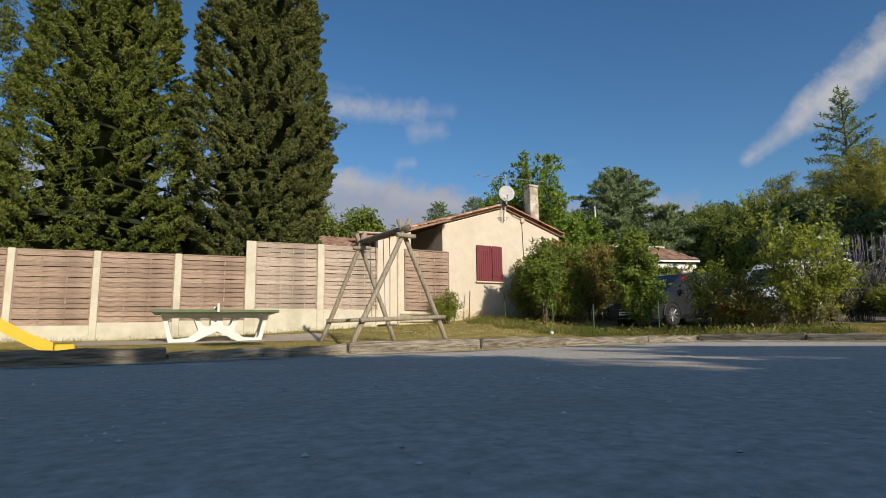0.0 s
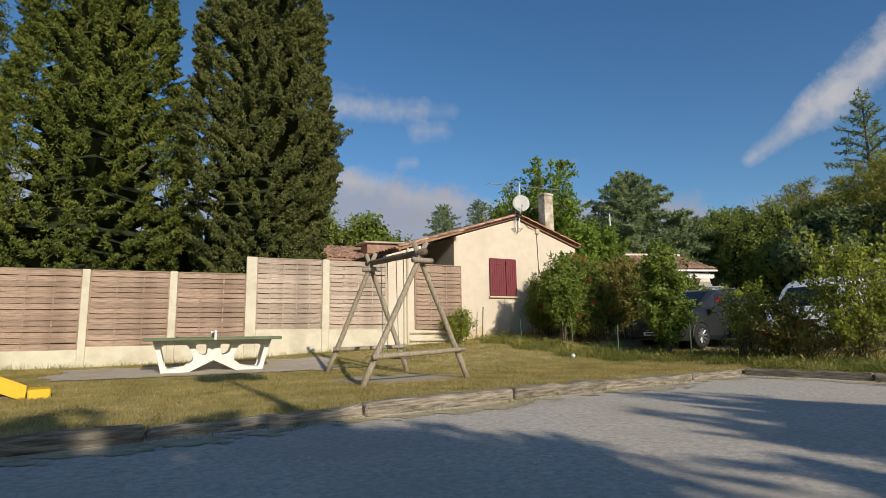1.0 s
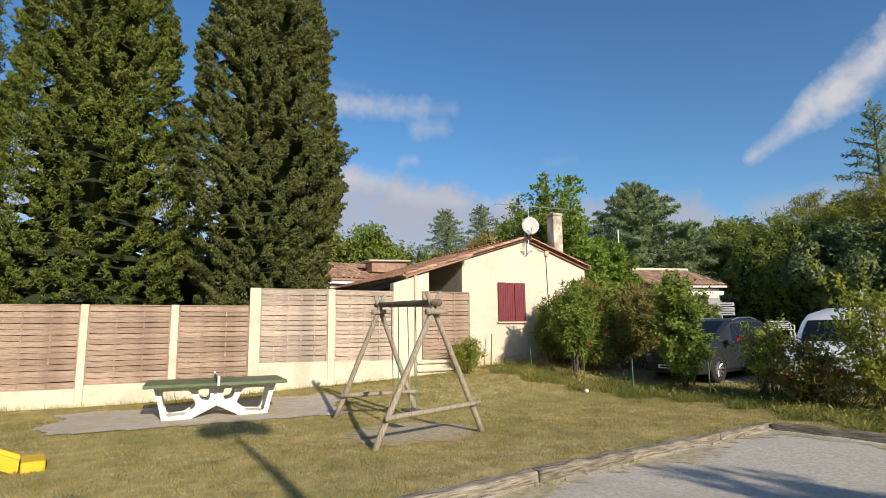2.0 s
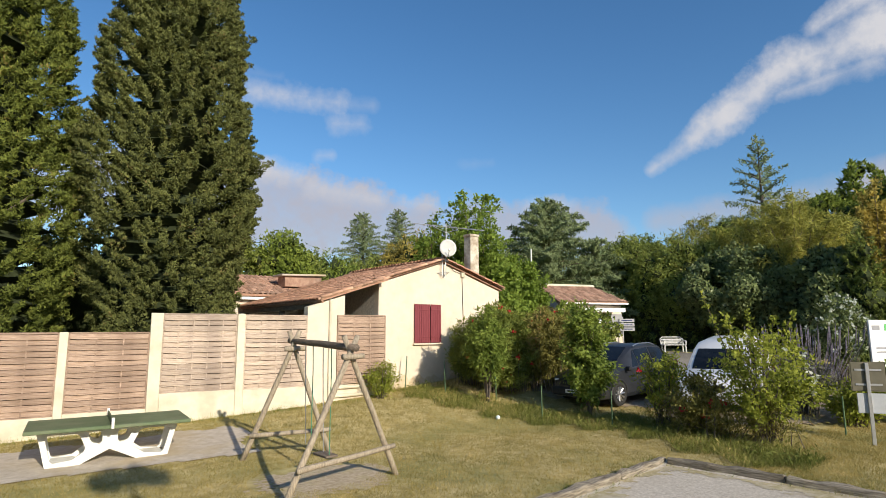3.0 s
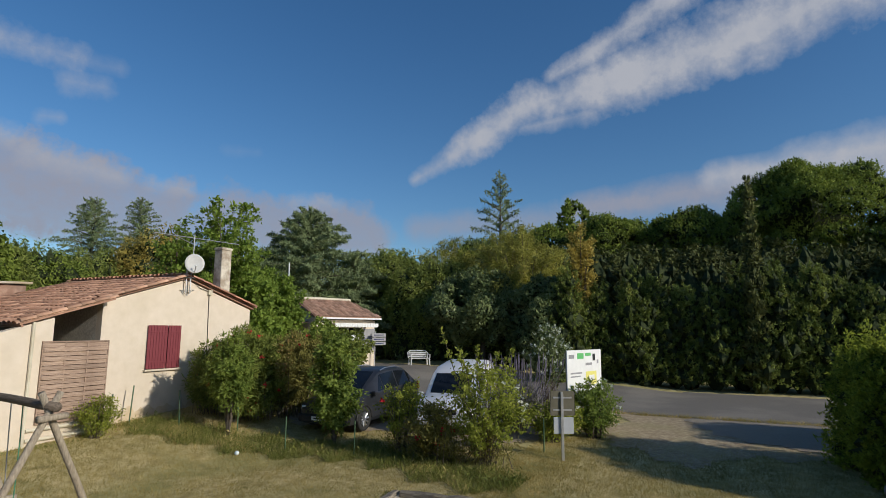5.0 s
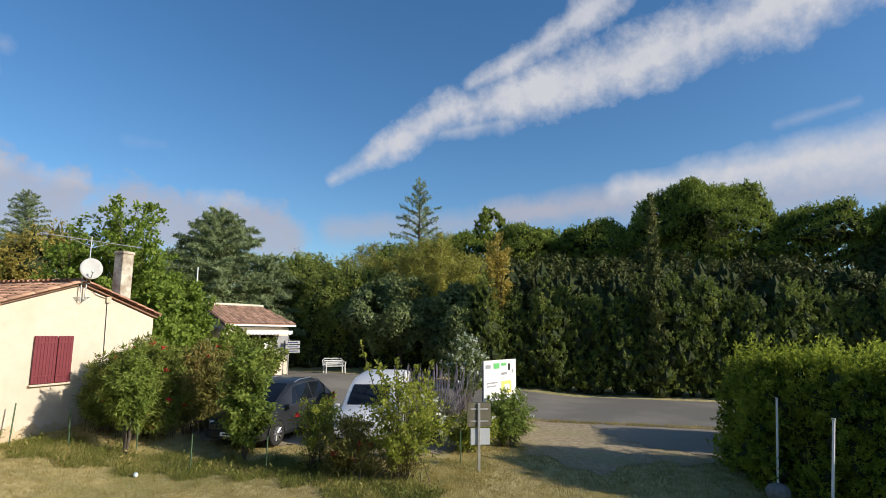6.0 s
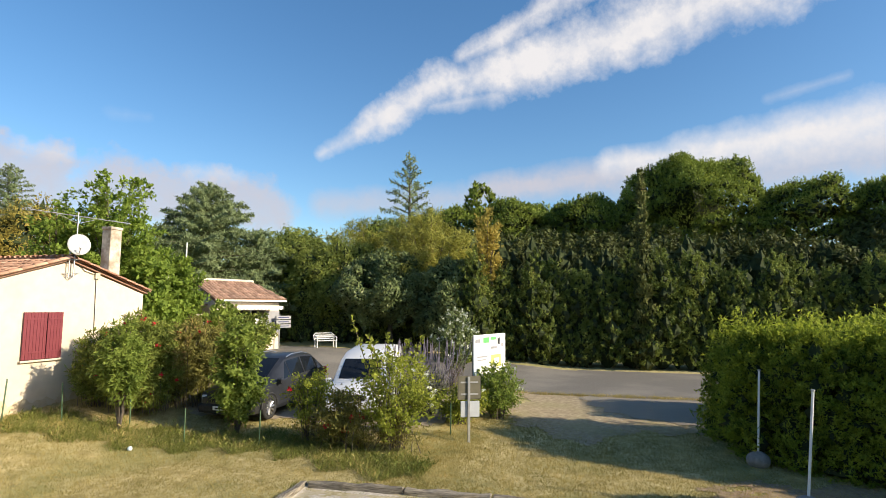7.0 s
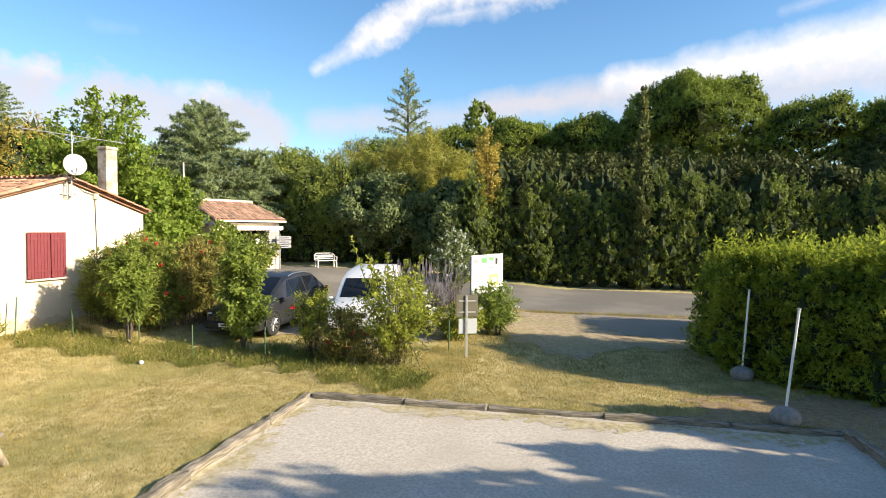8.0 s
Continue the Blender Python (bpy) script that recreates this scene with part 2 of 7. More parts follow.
M_BOARD = material("fence_board", [(0.28, (0.24, 0.16, 0.115)), (0.5, (0.40, 0.285, 0.21)), (0.72, (0.56, 0.42, 0.32))], 5.0, 0.85, bump=0.5, bump_scale=50, vary=0.15,
                   stretch=(0.6, 6, 9), second=(0.24, 0.165, 0.12), second_scale=1.3, second_amount=0.6)
M_BOARD_GREY = material("fence_board_greyed", [(0.28, (0.31, 0.235, 0.18)), (0.5, (0.50, 0.395, 0.31)), (0.72, (0.66, 0.55, 0.445))], 5.0, 0.88, bump=0.5, bump_scale=50, vary=0.16,
                        stretch=(0.6, 6, 9), second=(0.28, 0.22, 0.18), second_scale=1.3, second_amount=0.6)
M_LOG = material("weathered_log", [(0.25, (0.19, 0.155, 0.115)), (0.5, (0.36, 0.30, 0.22)), (0.75, (0.50, 0.425, 0.32))], 7.0, 0.9, bump=0.7, bump_scale=30, stretch=(5, 5, 0.7))
M_LOG_DARK = material("dark_log", [(0.25, (0.10, 0.08, 0.06)), (0.75, (0.26, 0.205, 0.155))], 7.0, 0.9, bump=0.7, bump_scale=30, stretch=(5, 0.7, 5))
M_SLEEPER = material("old_sleeper", [(0.3, (0.08, 0.066, 0.05)), (0.48, (0.25, 0.215, 0.165)), (0.7, (0.47, 0.41, 0.32))], 6.0, 0.92, bump=0.9, bump_scale=25, stretch=(0.5, 6, 6), vary=0.2)
M_TILE = material("clay_tile", [(0.25, (0.36, 0.17, 0.10)), (0.5, (0.50, 0.27, 0.17)), (0.75, (0.62, 0.40, 0.27))], 4.0, 0.85, bump=0.3, bump_scale=60, vary=0.3, second=(0.28, 0.19, 0.13), second_scale=1.8)
M_TILE_FAR = material("clay_tile_joined", [(0.25, (0.36, 0.17, 0.10)), (0.5, (0.48, 0.26, 0.16)), (0.75, (0.60, 0.38, 0.26))], 4.0, 0.85, bump=0.3, bump_scale=60, vary=0.3, island=True,
                      second=(0.26, 0.18, 0.13), second_scale=0.9)
M_SHUTTER = material("red_shutter_paint", [(0.3, (0.165, 0.032, 0.04)), (0.7, (0.22, 0.05, 0.058))], 5.0, 0.6, bump=0.15, bump_scale=60, stretch=(6, 6, 0.6))
M_WHITE = material("white_paint", [(0.3, (0.74, 0.74, 0.72)), (0.7, (0.82, 0.82, 0.8))], 4.0, 0.5)
M_TABLE = material("white_concrete", [(0.3, (0.70, 0.69, 0.65)), (0.7, (0.82, 0.81, 0.77))], 5.0, 0.8, bump=0.3, bump_scale=60, second=(0.55, 0.53, 0.48), second_scale=2.2, second_amount=0.4)
M_GREEN_TOP = material("green_table_top", [(0.3, (0.085, 0.125, 0.06)), (0.7, (0.13, 0.175, 0.09))], 4.0, 0.55, second=(0.19, 0.20, 0.13), second_scale=1.5, second_amount=0.5)
M_METAL = material("galvanised_metal", [(0.3, (0.42, 0.42, 0.42)), (0.7, (0.55, 0.55, 0.55))], 8.0, 0.5, metal=0.8)
M_DARK = material("dark_interior", [(0.3, (0.03, 0.028, 0.025)), (0.7, (0.06, 0.055, 0.05))], 3.0, 0.9)
M_BARK = material("bark", [(0.3, (0.07, 0.055, 0.04)), (0.7, (0.19, 0.155, 0.12))], 8.0, 0.95, bump=1.0, bump_scale=18, stretch=(4, 4, 0.8))
M_YELLOW = material("yellow_plastic", [(0.3, (0.72, 0.44, 0.02)), (0.7, (0.80, 0.52, 0.04))], 3.0, 0.45)
M_CLAYDECK = material("clay_mortar", [(0.3, (0.30, 0.17, 0.11)), (0.7, (0.44, 0.27, 0.19))], 5.0, 0.95)
M_FOOT = material("dark_concrete", [(0.3, (0.17, 0.165, 0.16)), (0.7, (0.3, 0.29, 0.28))], 9.0, 0.95, bump=0.8, bump_scale=40)
# dark brown of the sheet that paints shade between fence boards
M_GAP_SHADE = material("board_gap_shade", [(0.3, (0.12, 0.08, 0.06)), (0.7, (0.20, 0.14, 0.10))], 8.0, 0.95)
# near-black green of the added cores that stand in for shade inside crowns
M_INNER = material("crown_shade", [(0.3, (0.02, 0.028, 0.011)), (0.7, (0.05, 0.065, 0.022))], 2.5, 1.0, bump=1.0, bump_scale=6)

L_CYPRESS = leaf_material("cypress_leaf", (0.032, 0.042, 0.014), (0.120, 0.140, 0.044), (0.14, 0.12, 0.05), 0.1, 1.6, 0.22)
L_CYPRESS2 = leaf_material("cypress_leaf_light", (0.032, 0.047, 0.010), (0.132, 0.164, 0.034), (0.17, 0.14, 0.045), 0.1, 1.4, 0.24)
# leaf green darkened to carry the shade under the pine crowns
L_WOOD_SHADE = leaf_material("woodland_shade_leaf", (0.026, 0.034, 0.011), (0.080, 0.098, 0.028), None, 0.0, 0.5, 0.2)
L_HEDGE = leaf_material("hedge_leaf", (0.036, 0.060, 0.015), (0.185, 0.235, 0.055), (0.22, 0.23, 0.07), 0.08, 0.8, 0.38)
L_PRIVET = leaf_material("privet_leaf", (0.06, 0.095, 0.014), (0.31, 0.375, 0.05), None, 0.0, 1.6, 0.55)
L_PINE = leaf_material("pine_needle", (0.048, 0.080, 0.014), (0.205, 0.265, 0.048), None, 0.0, 0.6, 0.34)
L_CEDAR = leaf_material("cedar_needle", (0.08, 0.112, 0.058), (0.25, 0.32, 0.165), None, 0.0, 0.8, 0.45)
L_OLIVE = leaf_material("olive_green_leaf", (0.08, 0.108, 0.024), (0.25, 0.30, 0.075), (0.29, 0.27, 0.1), 0.1, 0.7, 0.5)
L_FIG = leaf_material("broad_leaf_light", (0.075, 0.125, 0.02), (0.24, 0.335, 0.065), None, 0.0, 0.8, 0.5)
L_OAK = leaf_material("broad_leaf_dark", (0.04, 0.066, 0.026), (0.165, 0.21, 0.085), (0.27, 0.31, 0.18), 0.12, 0.9, 0.3, 0.42)
L_WILLOW = leaf_material("willow_leaf", (0.12, 0.135, 0.03), (0.31, 0.32, 0.075), (0.34, 0.29, 0.09), 0.1, 0.5, 0.45)
L_AUTUMN = leaf_material("poplar_leaf_yellow", (0.17, 0.15, 0.035), (0.36, 0.31, 0.08), (0.38, 0.31, 0.09), 0.2, 0.8, 0.5)
L_OLEANDER = leaf_material("oleander_leaf", (0.07, 0.10, 0.02), (0.23, 0.275, 0.065), (0.27, 0.2, 0.09), 0.1, 0.7, 0.4)
L_CLIMBER = leaf_material("climber_leaf", (0.075, 0.12, 0.022), (0.24, 0.31, 0.068), None, 0.0, 0.9, 0.45)
L_ROSE = leaf_material("rose_leaf", (0.09, 0.125, 0.02), (0.30, 0.345, 0.06), (0.38, 0.37, 0.07), 0.12, 1.0, 0.5)
M_TILE_HUT = material("brown_clay_tile", [(0.25, (0.21, 0.12, 0.085)), (0.5, (0.32, 0.195, 0.14)), (0.75, (0.46, 0.31, 0.23))], 4.0, 0.85, bump=0.3, bump_scale=60, vary=0.3, island=True, second=(0.2, 0.14, 0.11), second_scale=0.9)
L_GREY = leaf_material("lavender_leaf", (0.06, 0.07, 0.045), (0.16, 0.17, 0.12), (0.2, 0.18, 0.26), 0.25, 1.0, 0.25)
L_GRASS = leaf_material("grass_blade", (0.14, 0.135, 0.037), (0.34, 0.29, 0.118), (0.49, 0.41, 0.205), 0.15, 1.3, 0.45, 0.7)
L_WEED = leaf_material("tall_grass", (0.05, 0.075, 0.016), (0.17, 0.19, 0.05), (0.40, 0.33, 0.15), 0.3, 0.8, 0.35, 0.7)

# ---- helpers for building ----
def part(name, bm, mat, parent=None, label="", smooth=False):
    me = bpy.data.meshes.new(name)
    bm.to_mesh(me)
    bm.free()
    me.materials.append(mat)
    if smooth:
        for p in me.polygons:
            p.use_smooth = True
    ob = new(name, me)
    if parent:
        ob.parent = parent
    if label:
        tagged(ob, label)
    return ob


def piece(name, me, m, parent):
    ob = new(name, me)
    ob.parent = parent
    ob.matrix_basis = m
    return ob


def mesh_of(name, bm, mat, smooth=False):
    me = bpy.data.meshes.new(name)
    bm.to_mesh(me)
    bm.free()
    me.materials.append(mat)
    if smooth:
        for p in me.polygons:
            p.use_smooth = True
    return me


def thing(name, m, label, category, group="", kind=""):
    ob = new(name)
    ob.matrix_basis = m
    ob.empty_display_size = 0.2
    return tagged(ob, label, category, group, kind)


def box(bm, x0, y0, z0, x1, y1, z1, bevel=0.0, m=None):
    vs = bmesh.ops.create_cube(bm, size=1.0, matrix=Matrix.Translation(((x0 + x1) / 2, (y0 + y1) / 2, (z0 + z1) / 2)) @ Matrix.Diagonal((x1 - x0, y1 - y0, z1 - z0, 1)))["verts"]
    if bevel:
        es = list({e for v in vs for e in v.link_edges})
        r = bmesh.ops.bevel(bm, geom=es, offset=bevel, segments=1, affect="EDGES", profile=0.5)
        vs = list({v for f in r["faces"] for v in f.verts} | {v for v in vs if v.is_valid})
    if m is not None:
        bmesh.ops.transform(bm, matrix=m, verts=vs)
    return bm


def tube(bm, pts, radii, seg=8, cap=True):
    """A round bar through points, with a radius for each."""
    pts = [Vector(p) for p in pts]
    if isinstance(radii, (int, float)):
        radii = [radii] * len(pts)
    radii = [float(q) for q in radii]
    rings = []
    for i, p in enumerate(pts):
        d = (pts[min(i + 1, len(pts) - 1)] - pts[max(i - 1, 0)]).normalized()
        a = d.cross(Vector((0, 0, 1)))
        if a.length < 0.05:
            a = d.cross(Vector((1, 0, 0)))
        a.normalize()
        b = d.cross(a).normalized()
        rings.append([bm.verts.new(p + radii[i] * (math.cos(2 * math.pi * k / seg) * a + math.sin(2 * math.pi * k / seg) * b)) for k in range(seg)])
    for r, s in zip(rings, rings[1:]):
        for k in range(seg):
            bm.faces.new((r[k], r[(k + 1) % seg], s[(k + 1) % seg], s[k]))
    if cap:
        bm.faces.new(rings[0][::-1])
        bm.faces.new(rings[-1])
    return bm


def prism(bm, outline, z0, z1):
    """An upright slab over a flat outline of (x, y)."""
    lo = [bm.verts.new((x, y, z0)) for x, y in outline]
    hi = [bm.verts.new((x, y, z1)) for x, y in outline]
    n = len(outline)
    bm.faces.new(lo[::-1])
    bm.faces.new(hi)
    for i in range(n):
        bm.faces.new((lo[i], lo[(i + 1) % n], hi[(i + 1) % n], hi[i]))
    return bm


def step01(v):
    v = np.clip(v, 0, 1)
    return v * v * (3 - 2 * v)


# ---- ground ----
COURT = np.array((11.3, 7.42))
CU, CV = np.array((-0.9965, -0.0837)), np.array((0.0837, -0.9965))   # along the side kerb, along the end kerb
COURT_U, COURT_V = 27.0, 10.5


def land(x, y):
    """The height of the land without the sunken court."""
    x, y = np.asarray(x, float), np.asarray(y, float)
    a = 0.15 + 0.55 * step01(x / 14)
    far_side = 0.25 * step01((x - 11.5) / 5) + 0.02 * np.clip(x - 14, 0, 30)
    near_side = 0.36 * step01((x - 14) / 9)
    e = near_side + (far_side - near_side) * step01((y - 3) / 4)
    return a * step01((y - 11) / 6.5) + e - 0.03


def court_uv(x, y):
    return (x - COURT[0]) * CU[0] + (y - COURT[1]) * CU[1], (x - COURT[0]) * CV[0] + (y - COURT[1]) * CV[1]


def height(x, y):
    x, y = np.asarray(x, float), np.asarray(y, float)
    u, v = court_uv(x, y)
    inside = np.minimum(np.minimum(u, COURT_U - u), np.minimum(v, COURT_V - v))
    return land(x, y) - 0.07 * np.clip((inside + 0.1) / 0.2, 0, 1)


def Z(x, y):
    return float(height(x, y))


def sheet(name, xs, ys, lift, mat, keep=None, rough=0.0, seed=0):
    """A sheet that follows the ground. keep: a test of x, y for the faces to keep."""
    rng = np.random.default_rng(seed)
    X, Y = np.meshgrid(xs, ys)
    H = height(X, Y) + lift + rough * (rng.random(X.shape) - 0.5)
    nx, ny = len(xs), len(ys)
    verts = np.stack([X, Y, H], -1).reshape(-1, 3)
    i = np.arange((nx - 1) * (ny - 1))
    r, c = i // (nx - 1), i % (nx - 1)
    a = r * nx + c
    faces = np.stack([a, a + 1, a + nx + 1, a + nx], -1)
    if keep is not None:
        mid = verts[faces].mean(1)
        faces = faces[keep(mid[:, 0], mid[:, 1])]
        used, inv = np.unique(faces, return_inverse=True)
        verts, faces = verts[used], inv.reshape(-1, 4)
    me = bpy.data.meshes.new(name)
    me.from_pydata(verts.tolist(), [], faces.tolist())
    me.materials.append(mat)
    for p in me.polygons:
        p.use_smooth = True
    return new(name, me)


far = [-900, -400, -200, -100, -60, -40, -28]
gx = np.array(far + list(np.arange(-20, 36.01, 0.25)) + [38, 42, 48, 60, 80, 110, 160, 250, 450, 900])
gy = np.array(far[:-1] + [-30, -22, -16] + list(np.arange(-12, 24.01, 0.25)) + [26, 30, 36, 45, 60, 80, 110, 160, 250, 450, 900])
tagged(sheet("ground", gx, gy, 0.0, M_LAWN, rough=0.012, seed=3), "dry yellow-green lawn, patchy and short", "ground", kind="structure")


def in_court(x, y):
    u, v = court_uv(x, y)
    return (u > -0.05) & (u < COURT_U + 0.05) & (v > -0.05) & (v < COURT_V + 0.05)


tagged(sheet("court_gravel", np.arange(-16.4, 13.0, 0.2), np.arange(-6.0, 8.0, 0.2), 0.018, M_GRAVEL, in_court, 0.003, 5), "pale grey gravel of a ball court", "gravel court", kind="structure")


def on_road(x, y):
    return (x > 23.0 + 0.02 * (3 - y) * 3) & (x < 31.6 + 0.02 * (3 - y) * 3) & (y < 40)


tagged(sheet("road", np.arange(19.0, 36.0, 0.4), np.arange(-60, 40.1, 0.5), 0.03, M_ASPHALT, on_road), "grey worn asphalt lane past the tall hedge", "road", kind="structure")


def on_park(x, y):
    wob = 0.35 * np.sin(y * 1.3) + 0.2 * np.sin(y * 3.1 + 1)
    return (x > 15.6 + wob) & (x < 24.5) & (y > 6.2 + 0.3 * np.sin(x * 1.7)) & (y < 16.2)


tagged(sheet("parking_ground", np.arange(14.5, 25.2, 0.25), np.arange(5.5, 21, 0.25), 0.02, M_DIRT, on_park), "bare dusty parking ground beside the lane", "parking ground", kind="structure")


def on_verge(x, y):
    lim = 17.6 + 0.8 * np.sin((y + 3) * 0.9) + 0.4 * np.sin(y * 2.3) + 0.2 * np.sin(y * 6.1)
    return (x > lim) & (x < 23.9) & (y > -9) & (y < 4.5 + 0.4 * np.sin(x * 2))


tagged(sheet("entrance_dirt", np.arange(15.5, 24.4, 0.15), np.arange(-9, 5.2, 0.15), 0.016, M_VERGE, on_verge), "dusty bare entrance strip between lawn and lane", "dirt", kind="structure")


def on_bare(x, y):
    return ((x - 12.6) / 1.9) ** 2 + ((y + 3.2) / 2.6) ** 2 + 0.35 * np.sin(x * 4.3) * np.sin(y * 3.1) + 0.15 * np.sin(x * 11 + y * 9) < 1


tagged(sheet("bare_soil", np.arange(10.2, 15.2, 0.12), np.arange(-6.4, 0.4, 0.12), 0.014, M_SOIL, lambda x, y: on_bare(x, y) & ~in_court(x - 0.15, y)), "bare brown soil beside the hedge", "soil", kind="structure")


def on_oval(x, y):
    return ((x - 22.6) / 3.6) ** 2 + ((y + 1.6) / 3.9) ** 2 + 0.08 * np.sin(x * 5 + y * 3) < 1


# oval sheet, darker than the entrance dirt below it
tagged(sheet("entrance_oval", np.arange(18.4, 26, 0.15), np.arange(-6, 3, 0.15), 0.03, M_OVAL, lambda x, y: on_oval(x, y) & (x < 23.0)), "darker oval ground patch at the entrance", "gravel", kind="structure")


def on_pad(x, y):
    # pad under the table, parallel to the fence
    u = (x - 0.3) * 0.991 - (y - 15.0) * 0.134
    v = (x - 0.3) * 0.134 + (y - 15.0) * 0.991
    return (u > -0.4 + 0.15 * np.sin(v * 4)) & (u < 5.3 + 0.2 * np.sin(v * 3)) & (v > -1.25) & (v < 1.25 + 0.1 * np.sin(u * 5))


tagged(sheet("concrete_pad", np.arange(-0.8, 6.5, 0.12), np.arange(12.6, 17, 0.12), 0.02, M_CONCRETE, on_pad), "cracked grey concrete pad under the tennis table", "concrete pad", kind="structure")
tagged(sheet("bare_soil", np.arange(3.6, 7.6, 0.05), np.arange(9.0, 12.6, 0.05), 0.012, M_WORN,
             lambda x, y: ((x - 5.6) / 1.2) ** 2 + ((y - 10.5) / 0.95) ** 2 + 0.3 * np.sin(x * 5) * np.sin(y * 4) + 0.3 * np.sin(x * 17 + 3 * np.sin(y * 9)) * np.sin(y * 19) < 1), "worn bare soil below the swing", "soil", kind="structure")


def kerb_run(p0, direction, length, seed, name):
    rng = random.Random(seed)
    base = thing(name, Matrix.Identity(4), "weathered timber sleepers edging the gravel court", "kerb", kind="structure")
    d = 0.0
    while d < length - 0.2:
        ln = min(rng.uniform(1.7, 2.5), length - d)
        bm = bmesh.new()
        w, h = rng.uniform(0.15, 0.2), rng.uniform(0.12, 0.16)
        box(bm, 0.012, -w / 2, -0.16, ln - 0.012, w / 2, h - 0.09, 0.022)
        bmesh.ops.subdivide_edges(bm, edges=[e for e in bm.edges if e.calc_length() > 0.8], cuts=7, use_grid_fill=True)
        for v in bm.verts:
            v.co += Vector((0, noise.noise(v.co * 2.3 + Vector((seed, d, 0))) * 0.04, noise.noise(v.co * 3.4 + Vector((d, seed, 3))) * 0.05 if v.co.z > -0.1 else 0))
        ob = part("sleeper", bm, M_SLEEPER, base)
        x, y = p0[0] + direction[0] * d, p0[1] + direction[1] * d
        ob.matrix_basis = pose(x, y, float(land(x, y)) + 0.038 + rng.uniform(-0.018, 0.018), rng.uniform(-2, 2), rng.uniform(-0.5, 0.5), math.degrees(math.atan2(direction[1], direction[0])) + rng.uniform(-0.9, 0.9))
        d += ln
    return base


def on_fringe(x, y):
    u, v = court_uv(x, y)
    d = np.minimum(u, v)
    wide = 0.4 + 0.25 * np.sin(x * 1.7 + y) * np.sin(y * 1.1) + 0.12 * np.sin(x * 9.1 + 2 * np.sin(y * 7.3)) + 0.08 * np.sin(x * 23 + y * 17)
    return (d > 0.0) & (d < wide) & (u < 20) & (v < COURT_V)


tagged(sheet("grassy_fringe", np.arange(-9, 12.4, 0.07), np.arange(-3.2, 7.7, 0.07), 0.024, M_FRINGE, on_fringe), "dry grass and dirt creeping over the gravel's edge", "grass", kind="structure")
kerb_run(COURT - CU * 0.1, CU, COURT_U, 4, "kerb_side")
kerb_run(COURT + CV * 0.12, CV, COURT_V, 9, "kerb_end")
kerb_run(COURT + CV * COURT_V, CU, COURT_U, 14, "kerb_far")

# ---- plants ----
def leaf_mesh(name, P, N, length, width, mat, rng, lift=0.3, jitter=0.5, fold=0.25, droop=0.0, k=4, lay=None, out=0.5, loose=0.42):
    """Leaves as small folded diamonds (k = 4) or single blades (k = 3) at points P, growing along N mixed with up and chance.
    lay: how strictly the blades face outwards, like shingles on the clump; out: how far their tips stand off it."""
    n = len(P)
    if lay is None:
        A = N * 1.0 + np.array((0, 0, lift)) + rng.normal(0, jitter, (n, 3))
        A[:, 2] -= droop
        A /= np.linalg.norm(A, axis=1)[:, None]
        R = rng.normal(0, 1, (n, 3))
    else:
        R = N * lay + rng.normal(0, loose, (n, 3)) + np.array((0, 0, 0.12))
        R /= np.linalg.norm(R, axis=1)[:, None]
        A = rng.normal(0, 0.6, (n, 3)) + np.array((0, 0, lift - droop))
        A -= R * (A * R).sum(1)[:, None]
        A /= np.linalg.norm(A, axis=1)[:, None] + 1e-9
        A += R * out * rng.random((n, 1))
        A /= np.linalg.norm(A, axis=1)[:, None]
    B = np.cross(A, R)
    B /= np.linalg.norm(B, axis=1)[:, None] + 1e-9
    C = np.cross(A, B)
    L = length * (0.6 + 0.8 * rng.random(n))[:, None]
    W = width * (0.6 + 0.8 * rng.random(n))[:, None]
    v0 = P
    v1 = P + A * L * 0.5 + B * W * 0.5 + C * W * fold
    v2 = P + A * L
    v3 = P + A * L * 0.5 - B * W * 0.5 + C * W * fold
    if k == 3:
        v0, v1, v2 = P + B * W * 0.5, P + A * L, P - B * W * 0.5
    V = np.stack([v0, v1, v2, v3][:k], 1).reshape(-1, 3).astype(np.float32)
    me = bpy.data.meshes.new(name)
    me.vertices.add(k * n)
    me.vertices.foreach_set("co", V.ravel())
    me.loops.add(k * n)
    me.loops.foreach_set("vertex_index", np.arange(k * n, dtype=np.int32))
    me.polygons.add(n)
    me.polygons.foreach_set("loop_start", np.arange(0, k * n, k, dtype=np.int32))
    me.update(calc_edges=True)
    me.materials.append(mat)
    return me


def blob_points(blobs, count, rng, shell=(0.72, 1.05), centre=None):
    """Points and outward ways on a heap of round clumps; clump: x, y, z, rx, ry, rz."""
    B = np.asarray(blobs, float)
    area = (B[:, 3] * B[:, 4] + B[:, 4] * B[:, 5] + B[:, 3] * B[:, 5])
    pick = rng.choice(len(B), count, p=area / area.sum())
    D = rng.normal(0, 1, (count, 3))
    D /= np.linalg.norm(D, axis=1)[:, None]
    if centre is not None:
        out = B[pick, :3] - centre(B[pick, :3])
        out /= np.linalg.norm(out, axis=1)[:, None] + 1e-6
        flip = (D * out).sum(1) < -0.25
        D[flip] *= -1
    k = shell[0] + (shell[1] - shell[0]) * rng.random(count) ** 0.6
    P = B[pick, :3] + D * B[pick, 3:6] * k[:, None]
    Nn = D / B[pick, 3:6]
    Nn /= np.linalg.norm(Nn, axis=1)[:, None]
    return P, Nn


ICO_V = np.array(((1, 0, 0), (-1, 0, 0), (0, 1, 0), (0, -1, 0), (0, 0, 1), (0, 0, -1)), float) * 1.12
